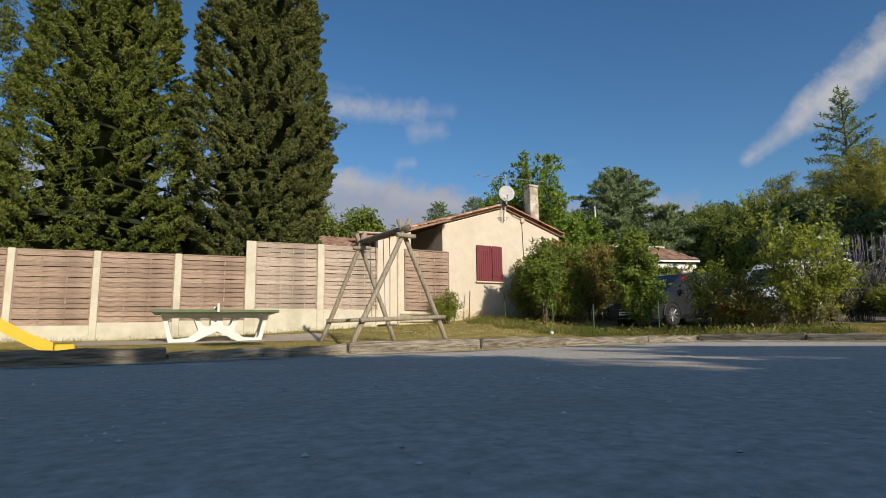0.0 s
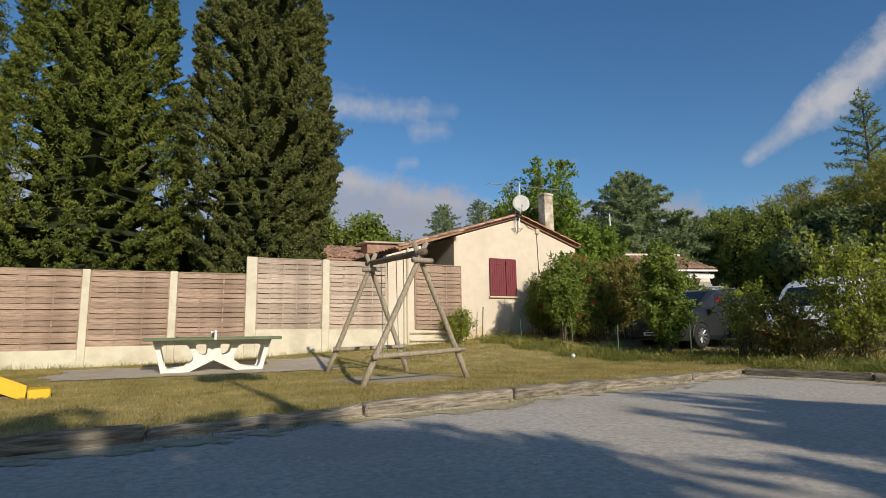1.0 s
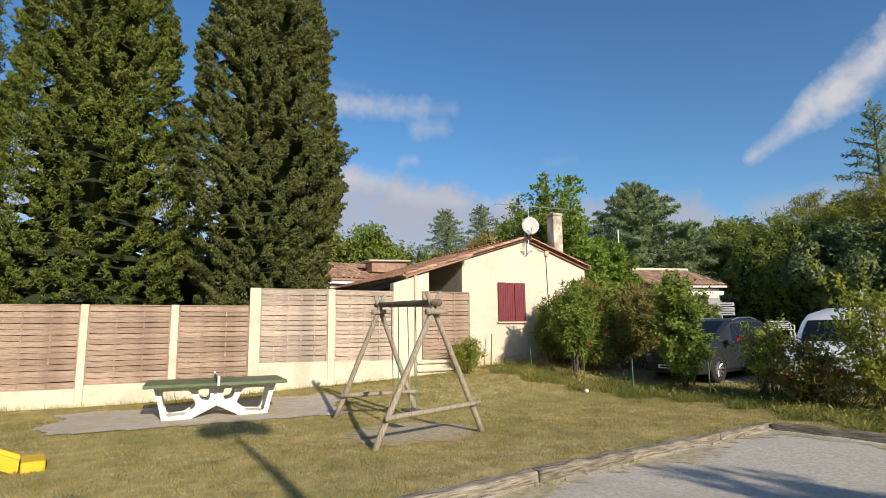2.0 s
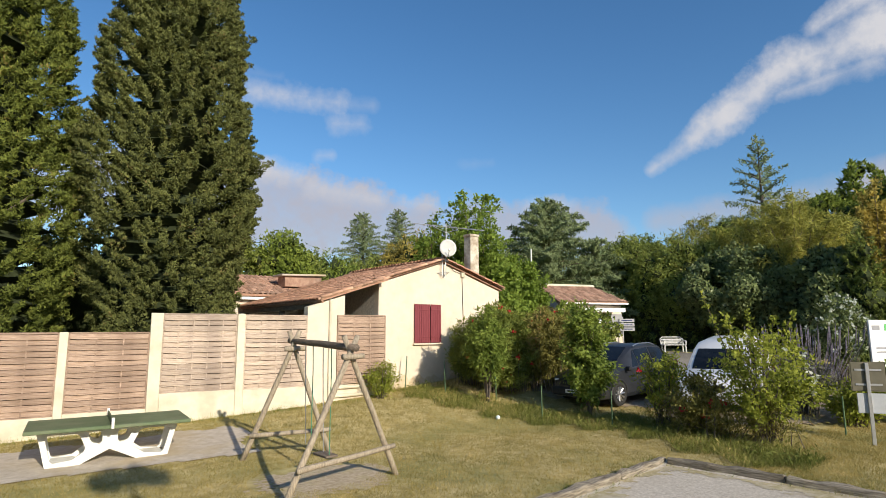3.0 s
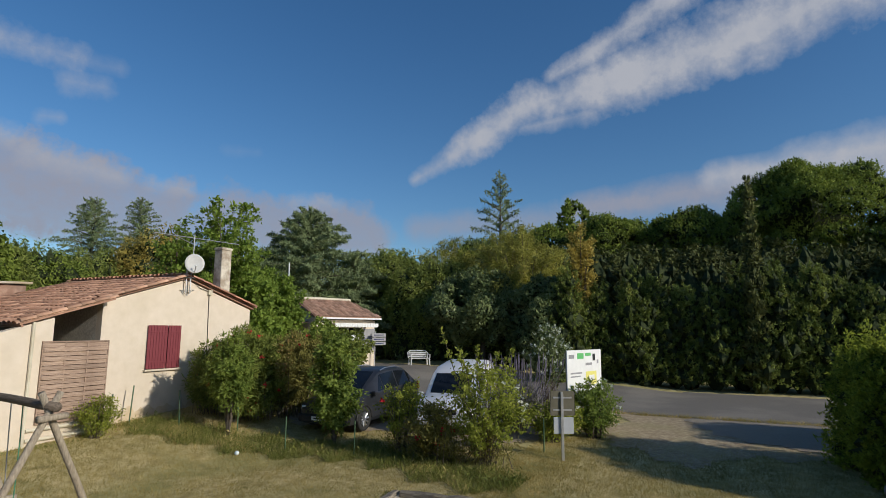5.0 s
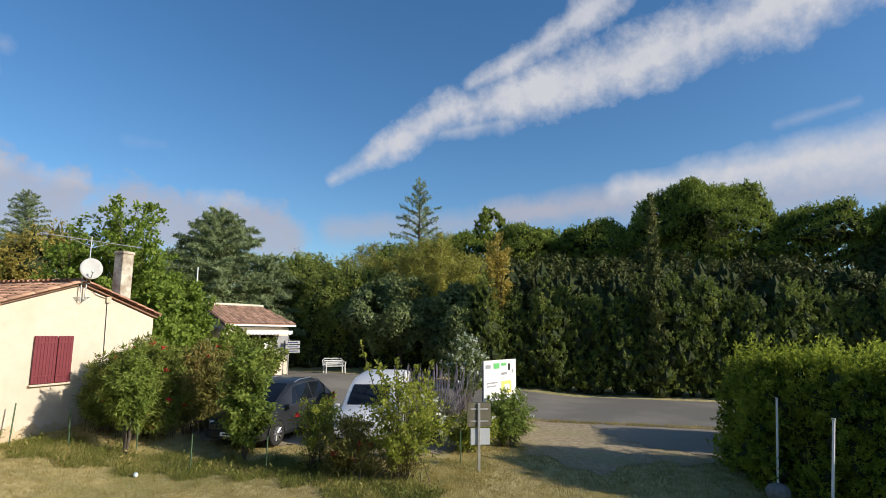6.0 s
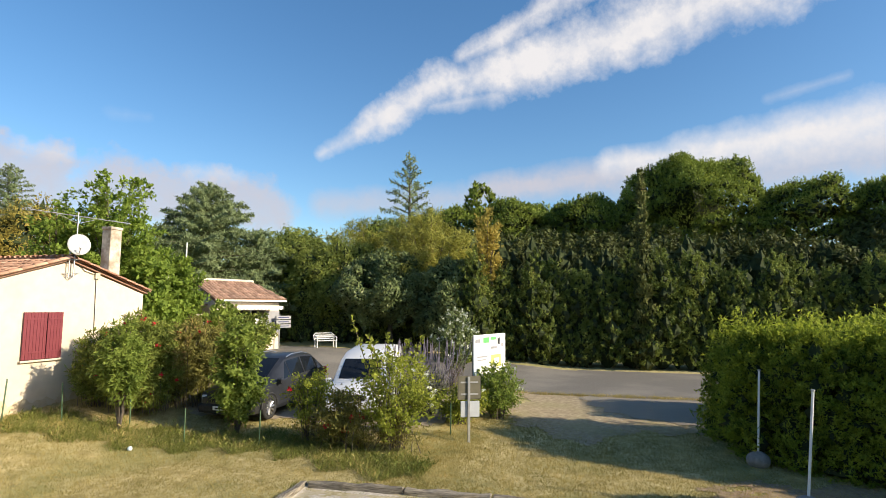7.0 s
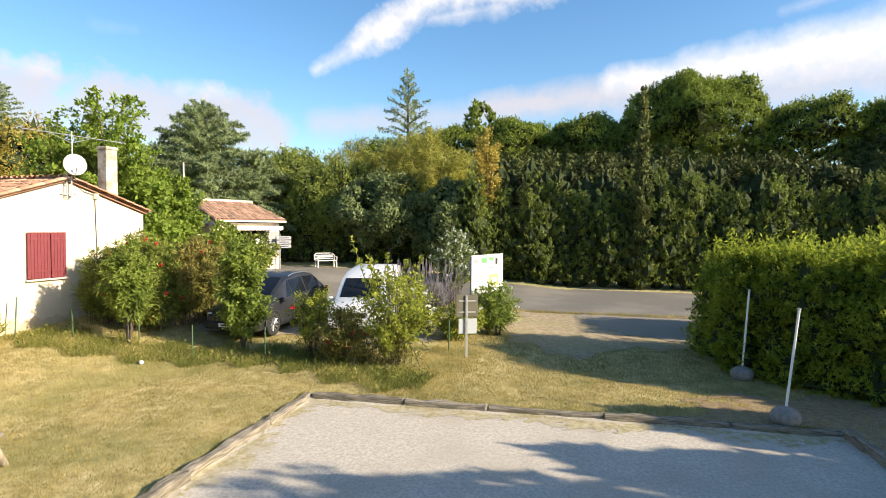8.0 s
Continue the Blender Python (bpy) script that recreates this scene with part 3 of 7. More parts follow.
ICO_F = np.array(((0, 2, 4), (2, 1, 4), (1, 3, 4), (3, 0, 4), (2, 0, 5), (1, 2, 5), (3, 1, 5), (0, 3, 5)))


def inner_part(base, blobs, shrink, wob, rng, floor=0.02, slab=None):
    """Rough dark lumps added inside the clumps to stand in for a crown's inner shade."""
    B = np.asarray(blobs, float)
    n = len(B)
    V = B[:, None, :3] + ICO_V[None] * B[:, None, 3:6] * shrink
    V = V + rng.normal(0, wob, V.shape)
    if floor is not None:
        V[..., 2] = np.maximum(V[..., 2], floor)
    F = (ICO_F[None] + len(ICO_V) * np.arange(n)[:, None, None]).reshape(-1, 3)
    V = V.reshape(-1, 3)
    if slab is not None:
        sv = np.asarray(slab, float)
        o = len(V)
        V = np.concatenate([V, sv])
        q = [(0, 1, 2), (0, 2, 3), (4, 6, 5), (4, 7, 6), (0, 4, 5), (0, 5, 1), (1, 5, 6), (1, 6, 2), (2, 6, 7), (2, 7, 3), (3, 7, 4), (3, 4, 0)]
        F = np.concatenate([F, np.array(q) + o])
    me = bpy.data.meshes.new("shade_core")
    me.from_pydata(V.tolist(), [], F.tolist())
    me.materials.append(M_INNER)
    ob = new("shade_core", me)
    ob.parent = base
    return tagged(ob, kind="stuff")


def trunk_mesh(height_m, radius, limbs, rng, reach=1.0, start=0.35, lean=(0, 0)):
    bm = bmesh.new()
    n = 8
    pts = [Vector((lean[0] * (i / n) ** 1.4 + rng.normal(0, 0.03) * height_m * 0.1, lean[1] * (i / n) ** 1.4 + rng.normal(0, 0.03) * height_m * 0.1, height_m * i / n - 0.1)) for i in range(n + 1)]
    rad = [radius * (1.25 if i == 0 else 1.0) * (1 - 0.85 * i / n) + 0.01 for i in range(n + 1)]
    tube(bm, pts, rad, 8)
    for i in range(limbs):
        f = start + (0.95 - start) * i / max(1, limbs - 1)
        k = f * n
        p = pts[int(k)].lerp(pts[min(n, int(k) + 1)], k - int(k))
        a = i * 2.4 + rng.random()
        r = reach * (1.1 - 0.7 * f) * (0.7 + 0.5 * rng.random())
        q = p + Vector((math.cos(a) * r * 0.55, math.sin(a) * r * 0.55, r * 0.28))
        s = p + Vector((math.cos(a) * r, math.sin(a) * r, r * 0.6))
        rr = radius * (1 - 0.8 * f) * 0.5
        tube(bm, [p, q, s], [rr, rr * 0.65, rr * 0.25], 5)
    return bm


def tufts(P, N, m, spread, up, rng):
    """Every point becomes the foot of a small tuft of m leaves along one shoot."""
    A = N + np.array((0, 0, up)) + rng.normal(0, 0.25, N.shape)
    A /= np.linalg.norm(A, axis=1)[:, None]
    t = np.linspace(0, 1, m)[None, :, None]
    Q = P[:, None] + A[:, None] * spread * t * (0.6 + 0.8 * rng.random((len(P), 1, 1))) + rng.normal(0, spread * 0.12, (len(P), m, 3))
    return Q.reshape(-1, 3), np.repeat(A, m, 0)


def plant(name, x, y, label, category, blobs, count, length, width, mat, seed, trunk=None, lift=0.3, jitter=0.5, droop=0.0, inner=0.78,
          shell=(0.72, 1.05), axis=True, group="", z=None, tuft=None, lay=1.0, out=0.6):
    """blobs are given round the plant's foot."""
    rng = np.random.default_rng(seed)
    base = thing(name, pose(x, y, Z(x, y) if z is None else z), label, category, group)
    cen = (lambda p: np.stack([np.zeros(len(p)), np.zeros(len(p)), p[:, 2] * 0.75 + 0.25 * p[:, 2].mean()], -1)) if axis else None
    m = tuft[0] if tuft else 1
    P, Nn = blob_points(blobs, count // m, rng, shell, cen)
    if tuft:
        P, Nn = tufts(P, Nn, m, tuft[1], tuft[2], rng)
    P[:, 2] = np.maximum(P[:, 2], 0.03)
    crown = new("crown", leaf_mesh("crown", P, Nn, length, width, mat, rng, lift, jitter, droop=droop, k=3 if tuft else 4, lay=lay, out=out))
    crown.parent = base
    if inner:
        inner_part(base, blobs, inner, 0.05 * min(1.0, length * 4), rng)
    if trunk:
        h, r, limbs, reach, start = trunk
        part("trunk", trunk_mesh(h, r, limbs, rng, reach, start), M_BARK, base, smooth=True)
    return base


def column_blobs(h, r_of, z0, n, rng, size, flat=1.0):
    """Clumps over the outside of a tall crown whose radius at each height is r_of(part of height)."""
    out = []
    for i in range(n):
        f = ((i + 0.5) / n) ** 0.9
        a = i * 2.39996 + rng.normal(0, 0.4)
        s = size * (0.55 + 0.9 * rng.random() ** 1.5) * (1 - 0.4 * f)
        r = max(0.05, r_of(f) - s * 0.6) * (0.8 + 0.27 * rng.random())
        out.append((math.cos(a) * r, math.sin(a) * r, z0 + (h - z0) * f + rng.normal(0, 0.15), s, s, s * (0.9 + 0.5 * rng.random()) * flat))
    k = max(4, n // 20)
    for i in range(k):
        f = (i + 0.5) / k
        r = max(0.15, r_of(f) * 0.72)
        out.append((0, 0, z0 + (h - z0) * f, r, r, (h - z0) / k * 0.9))
    return out


def heap_blobs(rx, ry, h, z0, n, rng, size, rough=1.0):
    """Clumps over a rounded but uneven bush or crown, with shoots that rise out of it."""
    out = []
    ph = rng.random(3) * 6.28
    for i in range(n):
        u = (i + 0.5) / n
        el = math.asin(max(-0.6, min(1, 1 - 1.6 * u)))
        a = i * 2.39996 + rng.normal(0, 0.35)
        s = size * (0.45 + 0.85 * rng.random())
        k = 0.9 + rough * (0.16 * rng.normal() * 0.6 + 0.13 * math.sin(2 * a + ph[0]) * math.cos(el) + 0.1 * math.sin(3 * a + 4 * el + ph[1]))
        zc = z0 + (h - z0) * 0.5
        out.append((math.cos(a) * math.cos(el) * (rx - s * 0.6) * k, math.sin(a) * math.cos(el) * (ry - s * 0.6) * k, zc + math.sin(el) * ((h - z0) / 2 - s * 0.6) * k, s, s, s))
    for i in range(max(3, n // 7)):
        a, q = rng.random() * 6.28, math.sqrt(rng.random()) * 0.75
        s = size * 0.42
        zz = z0 + (h - z0) * (0.5 + 0.5 * math.sqrt(max(0, 1 - q * q)))
        out.append((math.cos(a) * rx * q, math.sin(a) * ry * q, zz - s * 0.3 + rough * 0.25 * size * rng.random(), s * 0.8, s * 0.8, s * (1.4 + 1.2 * rng.random())))
    out.append((0, 0, z0 + (h - z0) / 2, rx * 0.62, ry * 0.62, (h - z0) / 2 * 0.66))
    return out


def plumes(B, D, L, W, per, rng):
    """Pointed leafy plumes from feet B along ways D, with lengths L and half widths W; per: leaves on each."""
    n = len(B)
    side = np.cross(D, rng.normal(0, 1, D.shape))
    side /= np.linalg.norm(side, axis=1)[:, None] + 1e-9
    other = np.cross(D, side)
    t = rng.random((n, per)) ** 0.8
    a = rng.uniform(0, 2 * np.pi, (n, per))
    r = W[:, None] * np.minimum(1, 0.35 + 2.5 * t) * (1.04 - t) ** 0.6 * (0.75 + 0.35 * rng.random((n, per)))
    out = side[:, None] * np.cos(a)[..., None] + other[:, None] * np.sin(a)[..., None]
    P = B[:, None] + D[:, None] * (L[:, None] * t)[..., None] + out * r[..., None]
    N = out + D[:, None] * (0.25 + 0.9 * t[..., None] ** 2)
    N /= np.linalg.norm(N, axis=2)[..., None]
    return P.reshape(-1, 3), N.reshape(-1, 3)


def tall_conifer(x, y, h, profile, seed, mat, label, count, lean=0.0, boughs=()):
    """A dense cypress. profile: heights and radii; boughs: bearing, height and reach of limbs that stand out of the outline."""
    rng = np.random.default_rng(seed)
    zs, rs = zip(*profile)
    low = 0.4
    n = 3700
    f = ((np.arange(n) + 0.5) / n) ** 0.85
    z = low + (h - low) * f + rng.normal(0, 0.2, n)
    a = np.arange(n) * 2.39996 + rng.normal(0, 0.5, n)
    ca, sa = np.cos(a), np.sin(a)
    R = np.interp(z, zs, rs)
    big = np.array([noise.noise(Vector((p, q, w * 0.42 + seed))) for p, q, w in zip(ca * 1.3, sa * 1.3, z)])
    small = np.array([noise.noise(Vector((p, q, w * 1.5 + seed))) for p, q, w in zip(ca * 4.2, sa * 4.2, z)])
    L = (0.42 + 0.42 * rng.random(n)) * (1 - 0.3 * f)
    W = (0.1 + 0.09 * rng.random(n)) * (1 - 0.25 * f)
    q = np.maximum(0.03, R * (0.93 + 0.13 * big + 0.13 * small) - 0.6 * L)
    B = np.stack([ca * q + lean * f, sa * q, z - 0.25 * L], -1)
    D = np.stack([ca, sa, 0.35 + 0.5 * rng.random(n)], -1) + rng.normal(0, 0.22, (n, 3))
    for bearing, bz, reach in boughs:
        k, c = 46, radians(bearing)
        g = rng.random(k)
        w = np.interp(bz, zs, rs) * 0.52 + (reach + 0.2) * g ** 0.8
        B = np.concatenate([B, np.stack([math.sin(c) * w + rng.normal(0, 0.22, k) + lean * bz / h, math.cos(c) * w + rng.normal(0, 0.3, k), bz - 0.1 + 0.2 * g + rng.normal(0, 0.33, k)], -1)])
        D = np.concatenate([D, np.array((math.sin(c), math.cos(c), 0.6)) + rng.normal(0, 0.4, (k, 3))])
        L, W = np.concatenate([L, 0.4 + 0.2 * rng.random(k)]), np.concatenate([W, 0.1 + 0.07 * rng.random(k)])
    D /= np.linalg.norm(D, axis=1)[:, None]
    B[:, 2] = np.maximum(B[:, 2], 0.15)
    keep = (B[:, 1] < 0.6) | (rng.random(len(B)) > 0.75)
    P, Nn = plumes(B[keep], D[keep], L[keep], W[keep], count // n, rng)
    P[:, 2] = np.maximum(P[:, 2], 0.03)
    # dark lumps up the trunk, added as shade behind the plumes
    core = []
    for i in range(40):
        cz = low + (h - low) * (i + 0.5) / 40
        cr = float(np.interp(cz, zs, rs)) * 0.64
        core.append((lean * cz / h, 0, cz, cr, cr, (h - low) / 40 * 1.6))
    base = thing("conifer_tree", pose(x, y, Z(x, y)), label, "conifer tree")
    crown = new("crown", leaf_mesh("crown", P, Nn, 0.1, 0.05, mat, rng, 0.7, 0.5, k=3, lay=1.0, out=1.0, loose=0.4))
    crown.parent = base
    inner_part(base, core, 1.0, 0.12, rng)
    part("trunk", trunk_mesh(h * 0.9, 0.32, 10, rng, rs[len(rs) // 2] * 0.8, 0.1), M_BARK, base, smooth=True)
    return base


# the tall dark conifers behind the fence
tall_conifer(5.5, 21.6, 19.5, ((0, 1.6), (3, 2.15), (4.4, 2.5), (6.5, 2.85), (8.2, 2.8), (9.2, 2.5), (12, 2.3), (14.6, 1.85), (17, 1.2), (19.5, 0.1)), 11, L_CYPRESS,
             "tall dark green conifer with dense clumped foliage behind the fence", 490000, -0.25, ((104, 7.9, 0.55), (100, 7.0, 0.6), (98, 6.1, 0.5), (96, 5.2, 0.4), (112, 12.4, 0.3)))
tall_conifer(0.15, 22.8, 20.5, ((0, 2.4), (4, 3.0), (7, 2.95), (10, 2.55), (12, 2.4), (14, 1.8), (18, 1.1), (20.5, 0.1)), 12, L_CYPRESS2,
             "tall olive green conifer with dense clumped foliage behind the fence", 420000, 0.0, ((100, 8.0, 0.4), (100, 11.6, 0.5)))
tall_conifer(-5.0, 23.2, 19.0, ((0, 2.0), (4, 2.8), (9, 2.7), (13, 2.2), (19, 0.1)), 13, L_CYPRESS2, "tall conifer at the end of the row behind the fence", 110000)
tall_conifer(-11.0, 23.2, 19.0, ((0, 2.0), (4, 3.0), (9, 2.9), (13, 2.3), (19, 0.1)), 14, L_CYPRESS, "tall dark conifer farther along the row behind the fence", 16000)


def far_conifer(x, y, h, r, seed, mat=L_CEDAR, label="distant spire-topped conifer above the roofs", count=5000, open_top=0.3, lean=0.0):
    """A cedar: level branches with flat sprays of needles that hang at their ends, thinning out to a spire."""
    rng = np.random.default_rng(seed)
    h -= Z(x, y)
    base = thing("conifer_tree", pose(x, y, Z(x, y)), label, "conifer tree")
    n = int((60 + h * 12) * (1 - 0.55 * open_top))
    f = (np.arange(n) + 0.5) / n
    f = 0.04 + 0.95 * f ** 0.95
    a = np.arange(n) * 2.39996 + rng.normal(0, 0.4, n)
    ln = (r * (1 - f) ** 0.58 + 0.12) * (0.62 + 0.5 * rng.random(n))
    D = np.stack([np.cos(a), np.sin(a), np.zeros(n)], -1)
    S = np.stack([lean * f ** 2, np.zeros(n), h * f], -1)
    rise = 0.12 + (0.45 + 0.6 * open_top) * f ** 2
    per = np.maximum(6, (count * ln / ln.sum()).astype(int))
    idx = np.repeat(np.arange(n), per)
    t = rng.random(len(idx)) ** 0.7
    side = rng.normal(0, 1, len(idx)) * ln[idx] * (0.13 - 0.07 * open_top) * (1.15 - t)
    P = S[idx] + D[idx] * (ln[idx] * t)[:, None] + np.stack([-D[idx, 1], D[idx, 0], np.zeros(len(idx))], -1) * side[:, None]
    P[:, 2] += ln[idx] * rise[idx] * t - 0.22 * ln[idx] * t ** 2.2 - 0.5 * np.abs(side) + rng.normal(0, 0.06, len(idx))
    P[:, 2] = np.maximum(P[:, 2], 0.05)
    crown = new("crown", leaf_mesh("crown", P, D[idx] * 0.8 + np.array((0, 0, 0.35)), 0.24, 0.08, mat, rng, 0.0, 0.45, droop=0.15, k=3, lay=0.7, out=0.8, loose=0.6))
    crown.parent = base
    bm = bmesh.new()
    tube(bm, [(lean * q * q, 0, h * q - 0.1) for q in (0, 0.3, 0.6, 0.85, 1.0)], [0.02 * h, 0.016 * h, 0.01 * h, 0.05, 0.02], 8)
    for i in range(0, n, 2):
        p, d = Vector(S[i]), Vector(D[i])
        tube(bm, [p, p + d * ln[i] * 0.5 + Vector((0, 0, ln[i] * (rise[i] * 0.5 - 0.04))), p + d * ln[i] * 0.95 + Vector((0, 0, ln[i] * (rise[i] * 0.95 - 0.2)))], [0.03 + 0.012 * ln[i], 0.03, 0.012], 4, False)
    part("trunk", bm, M_BARK, base, smooth=True)
    return base


def broad_tree(x, y, h, r, seed, mat, label, count, leaf=(0.3, 0.2), z0=1.5, droop=0.0, lift=0.2, n=46, category="tree", inner=0.72, ry=None, size=0.34, tuft=None):
    rng = np.random.default_rng(seed)
    h -= Z(x, y)
    return plant("broadleaf_tree", x, y, label, category, heap_blobs(r, ry or r, h, z0, n, rng, r * size), count, leaf[0], leaf[1], mat, seed,
                 (h * 0.8, 0.06 + r * 0.05, 8, r * 0.9, 0.25), lift, 0.6, droop, inner, tuft=tuft)


def umbrella_pine(x, y, h, r, seed, thick=0.42, count=20000):
    rng = np.random.default_rng(seed)
    h -= Z(x, y)
    out = []
    n = 330
    ph = rng.random(3) * 6.28
    for i in range(n):
        a = i * 2.39996
        k = math.sqrt((i + 0.5) / n) * (1 + 0.1 * math.sin(3 * a + ph[0]))
        s = r * 0.085 * (0.6 + 0.9 * rng.random())
        dome = math.sqrt(max(0, 1 - 0.9 * min(1, k) ** 2))
        k *= 1 + 0.22 * noise.noise(Vector((math.cos(a) * 1.5, math.sin(a) * 1.5, seed)))
        out.append((math.cos(a) * k * (r - s * 0.5), math.sin(a) * k * (r - s * 0.5), h + 0.22 * r * noise.noise(Vector((math.cos(a) * k * 2.2, math.sin(a) * k * 2.2, seed + 7))) - s * 0.7 - (1 - dome) * r * thick * 2 * (0.75 + 0.4 * rng.random()) - r * 0.12 * abs(math.sin(2.5 * a + 5 * k + ph[1])), s, s, s * 0.8))
        if k > 0.7:
            out.append((math.cos(a) * k * (r - s) * 0.94, math.sin(a) * k * (r - s) * 0.94, h - r * thick * (1.6 + 0.7 * rng.random()), s, s, s * 0.7))
    out.append((0, 0, h - r * thick * 1.2, r * 0.66, r * 0.66, r * thick * 0.8))
    return plant("stone_pine", x, y, "round-crowned stone pine standing above the hedge", "pine tree", out, count, 0.2, 0.12, L_PINE, seed,
                 (h * 0.8, 0.3, 12, r * 0.9, 0.4), 0.7, 0.8, 0.0, 0.66, shell=(0.82, 1.08), tuft=(4, 0.26, 1.2), lay=0.7, out=1.2)


def flowers(base, pts, r, mat, seed, name="flower_head"):
    rng = np.random.default_rng(seed)
    P = np.repeat(np.asarray(pts, float), 9, 0) + rng.normal(0, r * 0.5, (len(pts) * 9, 3))
    N = rng.normal(0, 1, P.shape) + np.array((0, -0.3, 0.5))
    N /= np.linalg.norm(N, axis=1)[:, None]
    ob = new(name, leaf_mesh(name, P, N, r * 1.5, r * 1.3, mat, rng, 0.2, 0.3))
    ob.parent = base
    tagged(ob, kind="stuff")


def spray(name, x, y, label, rx, ry, h, n, per, leaf, mat, seed, category="shrub", start=0.12, foot=0.25, arch=0.55, low=0.25, twig=0.09, droop=0.0, flower=None, lift=0.25, stem_r=0.011, lay=0.8):
    """A bush of arching stems with leaves along them. n: stems; per: leaves on each."""
    rng = np.random.default_rng(seed)
    base = thing(name, pose(x, y, Z(x, y)), label, category)
    a = rng.uniform(0, 2 * np.pi, n)
    el = np.arcsin(rng.uniform(-0.8, 1.0, n))
    k = 0.6 + 0.48 * rng.random(n)
    E = np.stack([np.cos(a) * np.cos(el) * rx * k, np.sin(a) * np.cos(el) * ry * k, (low + (1 - low) * (0.5 + 0.5 * np.sin(el) * k)) * h], -1)
    S = np.stack([np.cos(a) * foot * rng.random(n) * rx, np.sin(a) * foot * rng.random(n) * ry, np.zeros(n)], -1)
    C = S + (E - S) * np.array((arch * 0.6, arch * 0.6, 1.0)) + np.array((0, 0, 0.06 * h))
    t = start + (1 - start) * rng.random((n, per)) ** 0.75
    t = t[..., None]
    P = (1 - t) ** 2 * S[:, None] + 2 * t * (1 - t) * C[:, None] + t * t * E[:, None]
    T = 2 * (1 - t) * (C - S)[:, None] + 2 * t * (E - C)[:, None]
    P = (P + rng.normal(0, twig, P.shape) * (1.15 - 0.6 * t)).reshape(-1, 3)
    T = T.reshape(-1, 3)
    T /= np.linalg.norm(T, axis=1)[:, None] + 1e-9
    P[:, 2] = np.maximum(P[:, 2], 0.02)
    O = P - np.array((0, 0, 0.35 * h))
    O /= np.linalg.norm(O, axis=1)[:, None] + 1e-9
    crown = new("crown", leaf_mesh("crown", P, O * 0.6 + T * 0.4, leaf[0], leaf[1], mat, rng, lift, 0.5, droop=droop, lay=lay, out=1.2, loose=0.55))
    crown.parent = base
    bm = bmesh.new()
    for q in range(0, n, 2):
        pts = [Vector(S[q]).lerp(Vector(C[q]), w).lerp(Vector(C[q]).lerp(Vector(E[q]), w), w) for w in (0, 0.25, 0.5, 0.75, 0.98)]
        tube(bm, pts, [stem_r * f for f in (1, 0.85, 0.65, 0.45, 0.2)], 4, False)
    tagged(part("woody_stem", bm, M_BARK, base), kind="stuff")
    if flower:
        mt, num, r = flower
        flowers(base, E[rng.permutation(n)[:num]] + np.array((-0.05, -0.05, 0.02)), r, mt, seed + 2)
    return base


# beyond the house
far_conifer(37.2, 60.5, 16.9, 6.4, 21, count=46000, open_top=0.12)
far_conifer(40.9, 58.3, 17.5, 5.2, 22, count=34000)
broad_tree(36.4, 49.3, 12.4, 3.6, 23, L_AUTUMN, "distant brownish tree above the roofs", 14000, (0.24, 0.15), tuft=(4, 0.4, 0.6))
for k, (x, y, h, r) in enumerate(((12.6, 36.8, 8.3, 2.6), (15.9, 36.0, 8.4, 2.2), (18.5, 40, 8.3, 2.8), (23.6, 45.6, 8.8, 3.4), (28.5, 48, 8.9, 3.4), (9.5, 40, 8.2, 3.0), (33, 52, 9.5, 3.6), (44, 50, 11, 4), (48, 44, 11.5, 4.2))):
    broad_tree(x, y, h, r, 30 + k, L_PINE if k % 2 else L_OLIVE, "distant green tree behind the house", 13000, (0.24, 0.15), 0.6, lift=0.6, n=90, size=0.24, tuft=(4, 0.45, 1.2))
far_conifer(31.2, 27.0, 11.6, 6.6, 44, L_CEDAR, "blue-green cedar with wide drooping branches", 80000, 0.05, 0.6)
far_conifer(34.4, 25.0, 8.8, 5.0, 45, L_CEDAR, "blue-green cedar with wide drooping branches", 40000, 0.0)
for k, (x, y, h, r) in enumerate(((38.8, 25, 8.8, 3.4), (43, 27, 9.6, 3.6), (37, 21.5, 7.8, 2.8), (46, 30, 10, 4))):
    broad_tree(x, y, h, r, 50 + k, L_OLIVE, "olive green tree behind the reception hut", 20000, (0.2, 0.14), 0.6, lift=0.4, n=70, size=0.24, tuft=(4, 0.35, 0.6))
# the leafy mass past the bench
broad_tree(34.6, 14.9, 6.9, 3.2, 61, L_OAK, "dark leafy tree with pale glossy leaves", 32000, (0.21, 0.12), 0.5, ry=3.3, n=140, size=0.2)
broad_tree(35.8, 19.0, 7.6, 3.2, 62, L_OLIVE, "bushy green tree beside the lane", 32000, (0.17, 0.12), 0.5, n=90, size=0.24, lift=0.4, tuft=(4, 0.35, 0.6))
spray("willow_tree", 36.6, 12.9, "yellow-green willow with thin hanging twigs", 3.7, 3.6, 9.2, 230, 130, (0.36, 0.05), L_WILLOW, 63, "willow tree", 0.3, 0.12, 0.75, 0.3, 0.22, 0.9, stem_r=0.03)
spray("willow_tree", 38.6, 19.2, "olive willow with bare arching twigs", 2.9, 2.9, 8.6, 120, 90, (0.42, 0.06), L_WILLOW, 67, "willow tree", 0.3, 0.12, 0.75, 0.3, 0.22, 0.7, stem_r=0.03)
broad_tree(33.6, 10.4, 6.2, 2.3, 64, L_OAK, "dark leafy shrub beside the hedge", 11000, (0.24, 0.14), 0.3, n=70, size=0.26)
far_conifer(39.9, 15.6, 15.0, 3.7, 65, L_CEDAR, "slender cedar with a thin open top", 11000, 0.8)
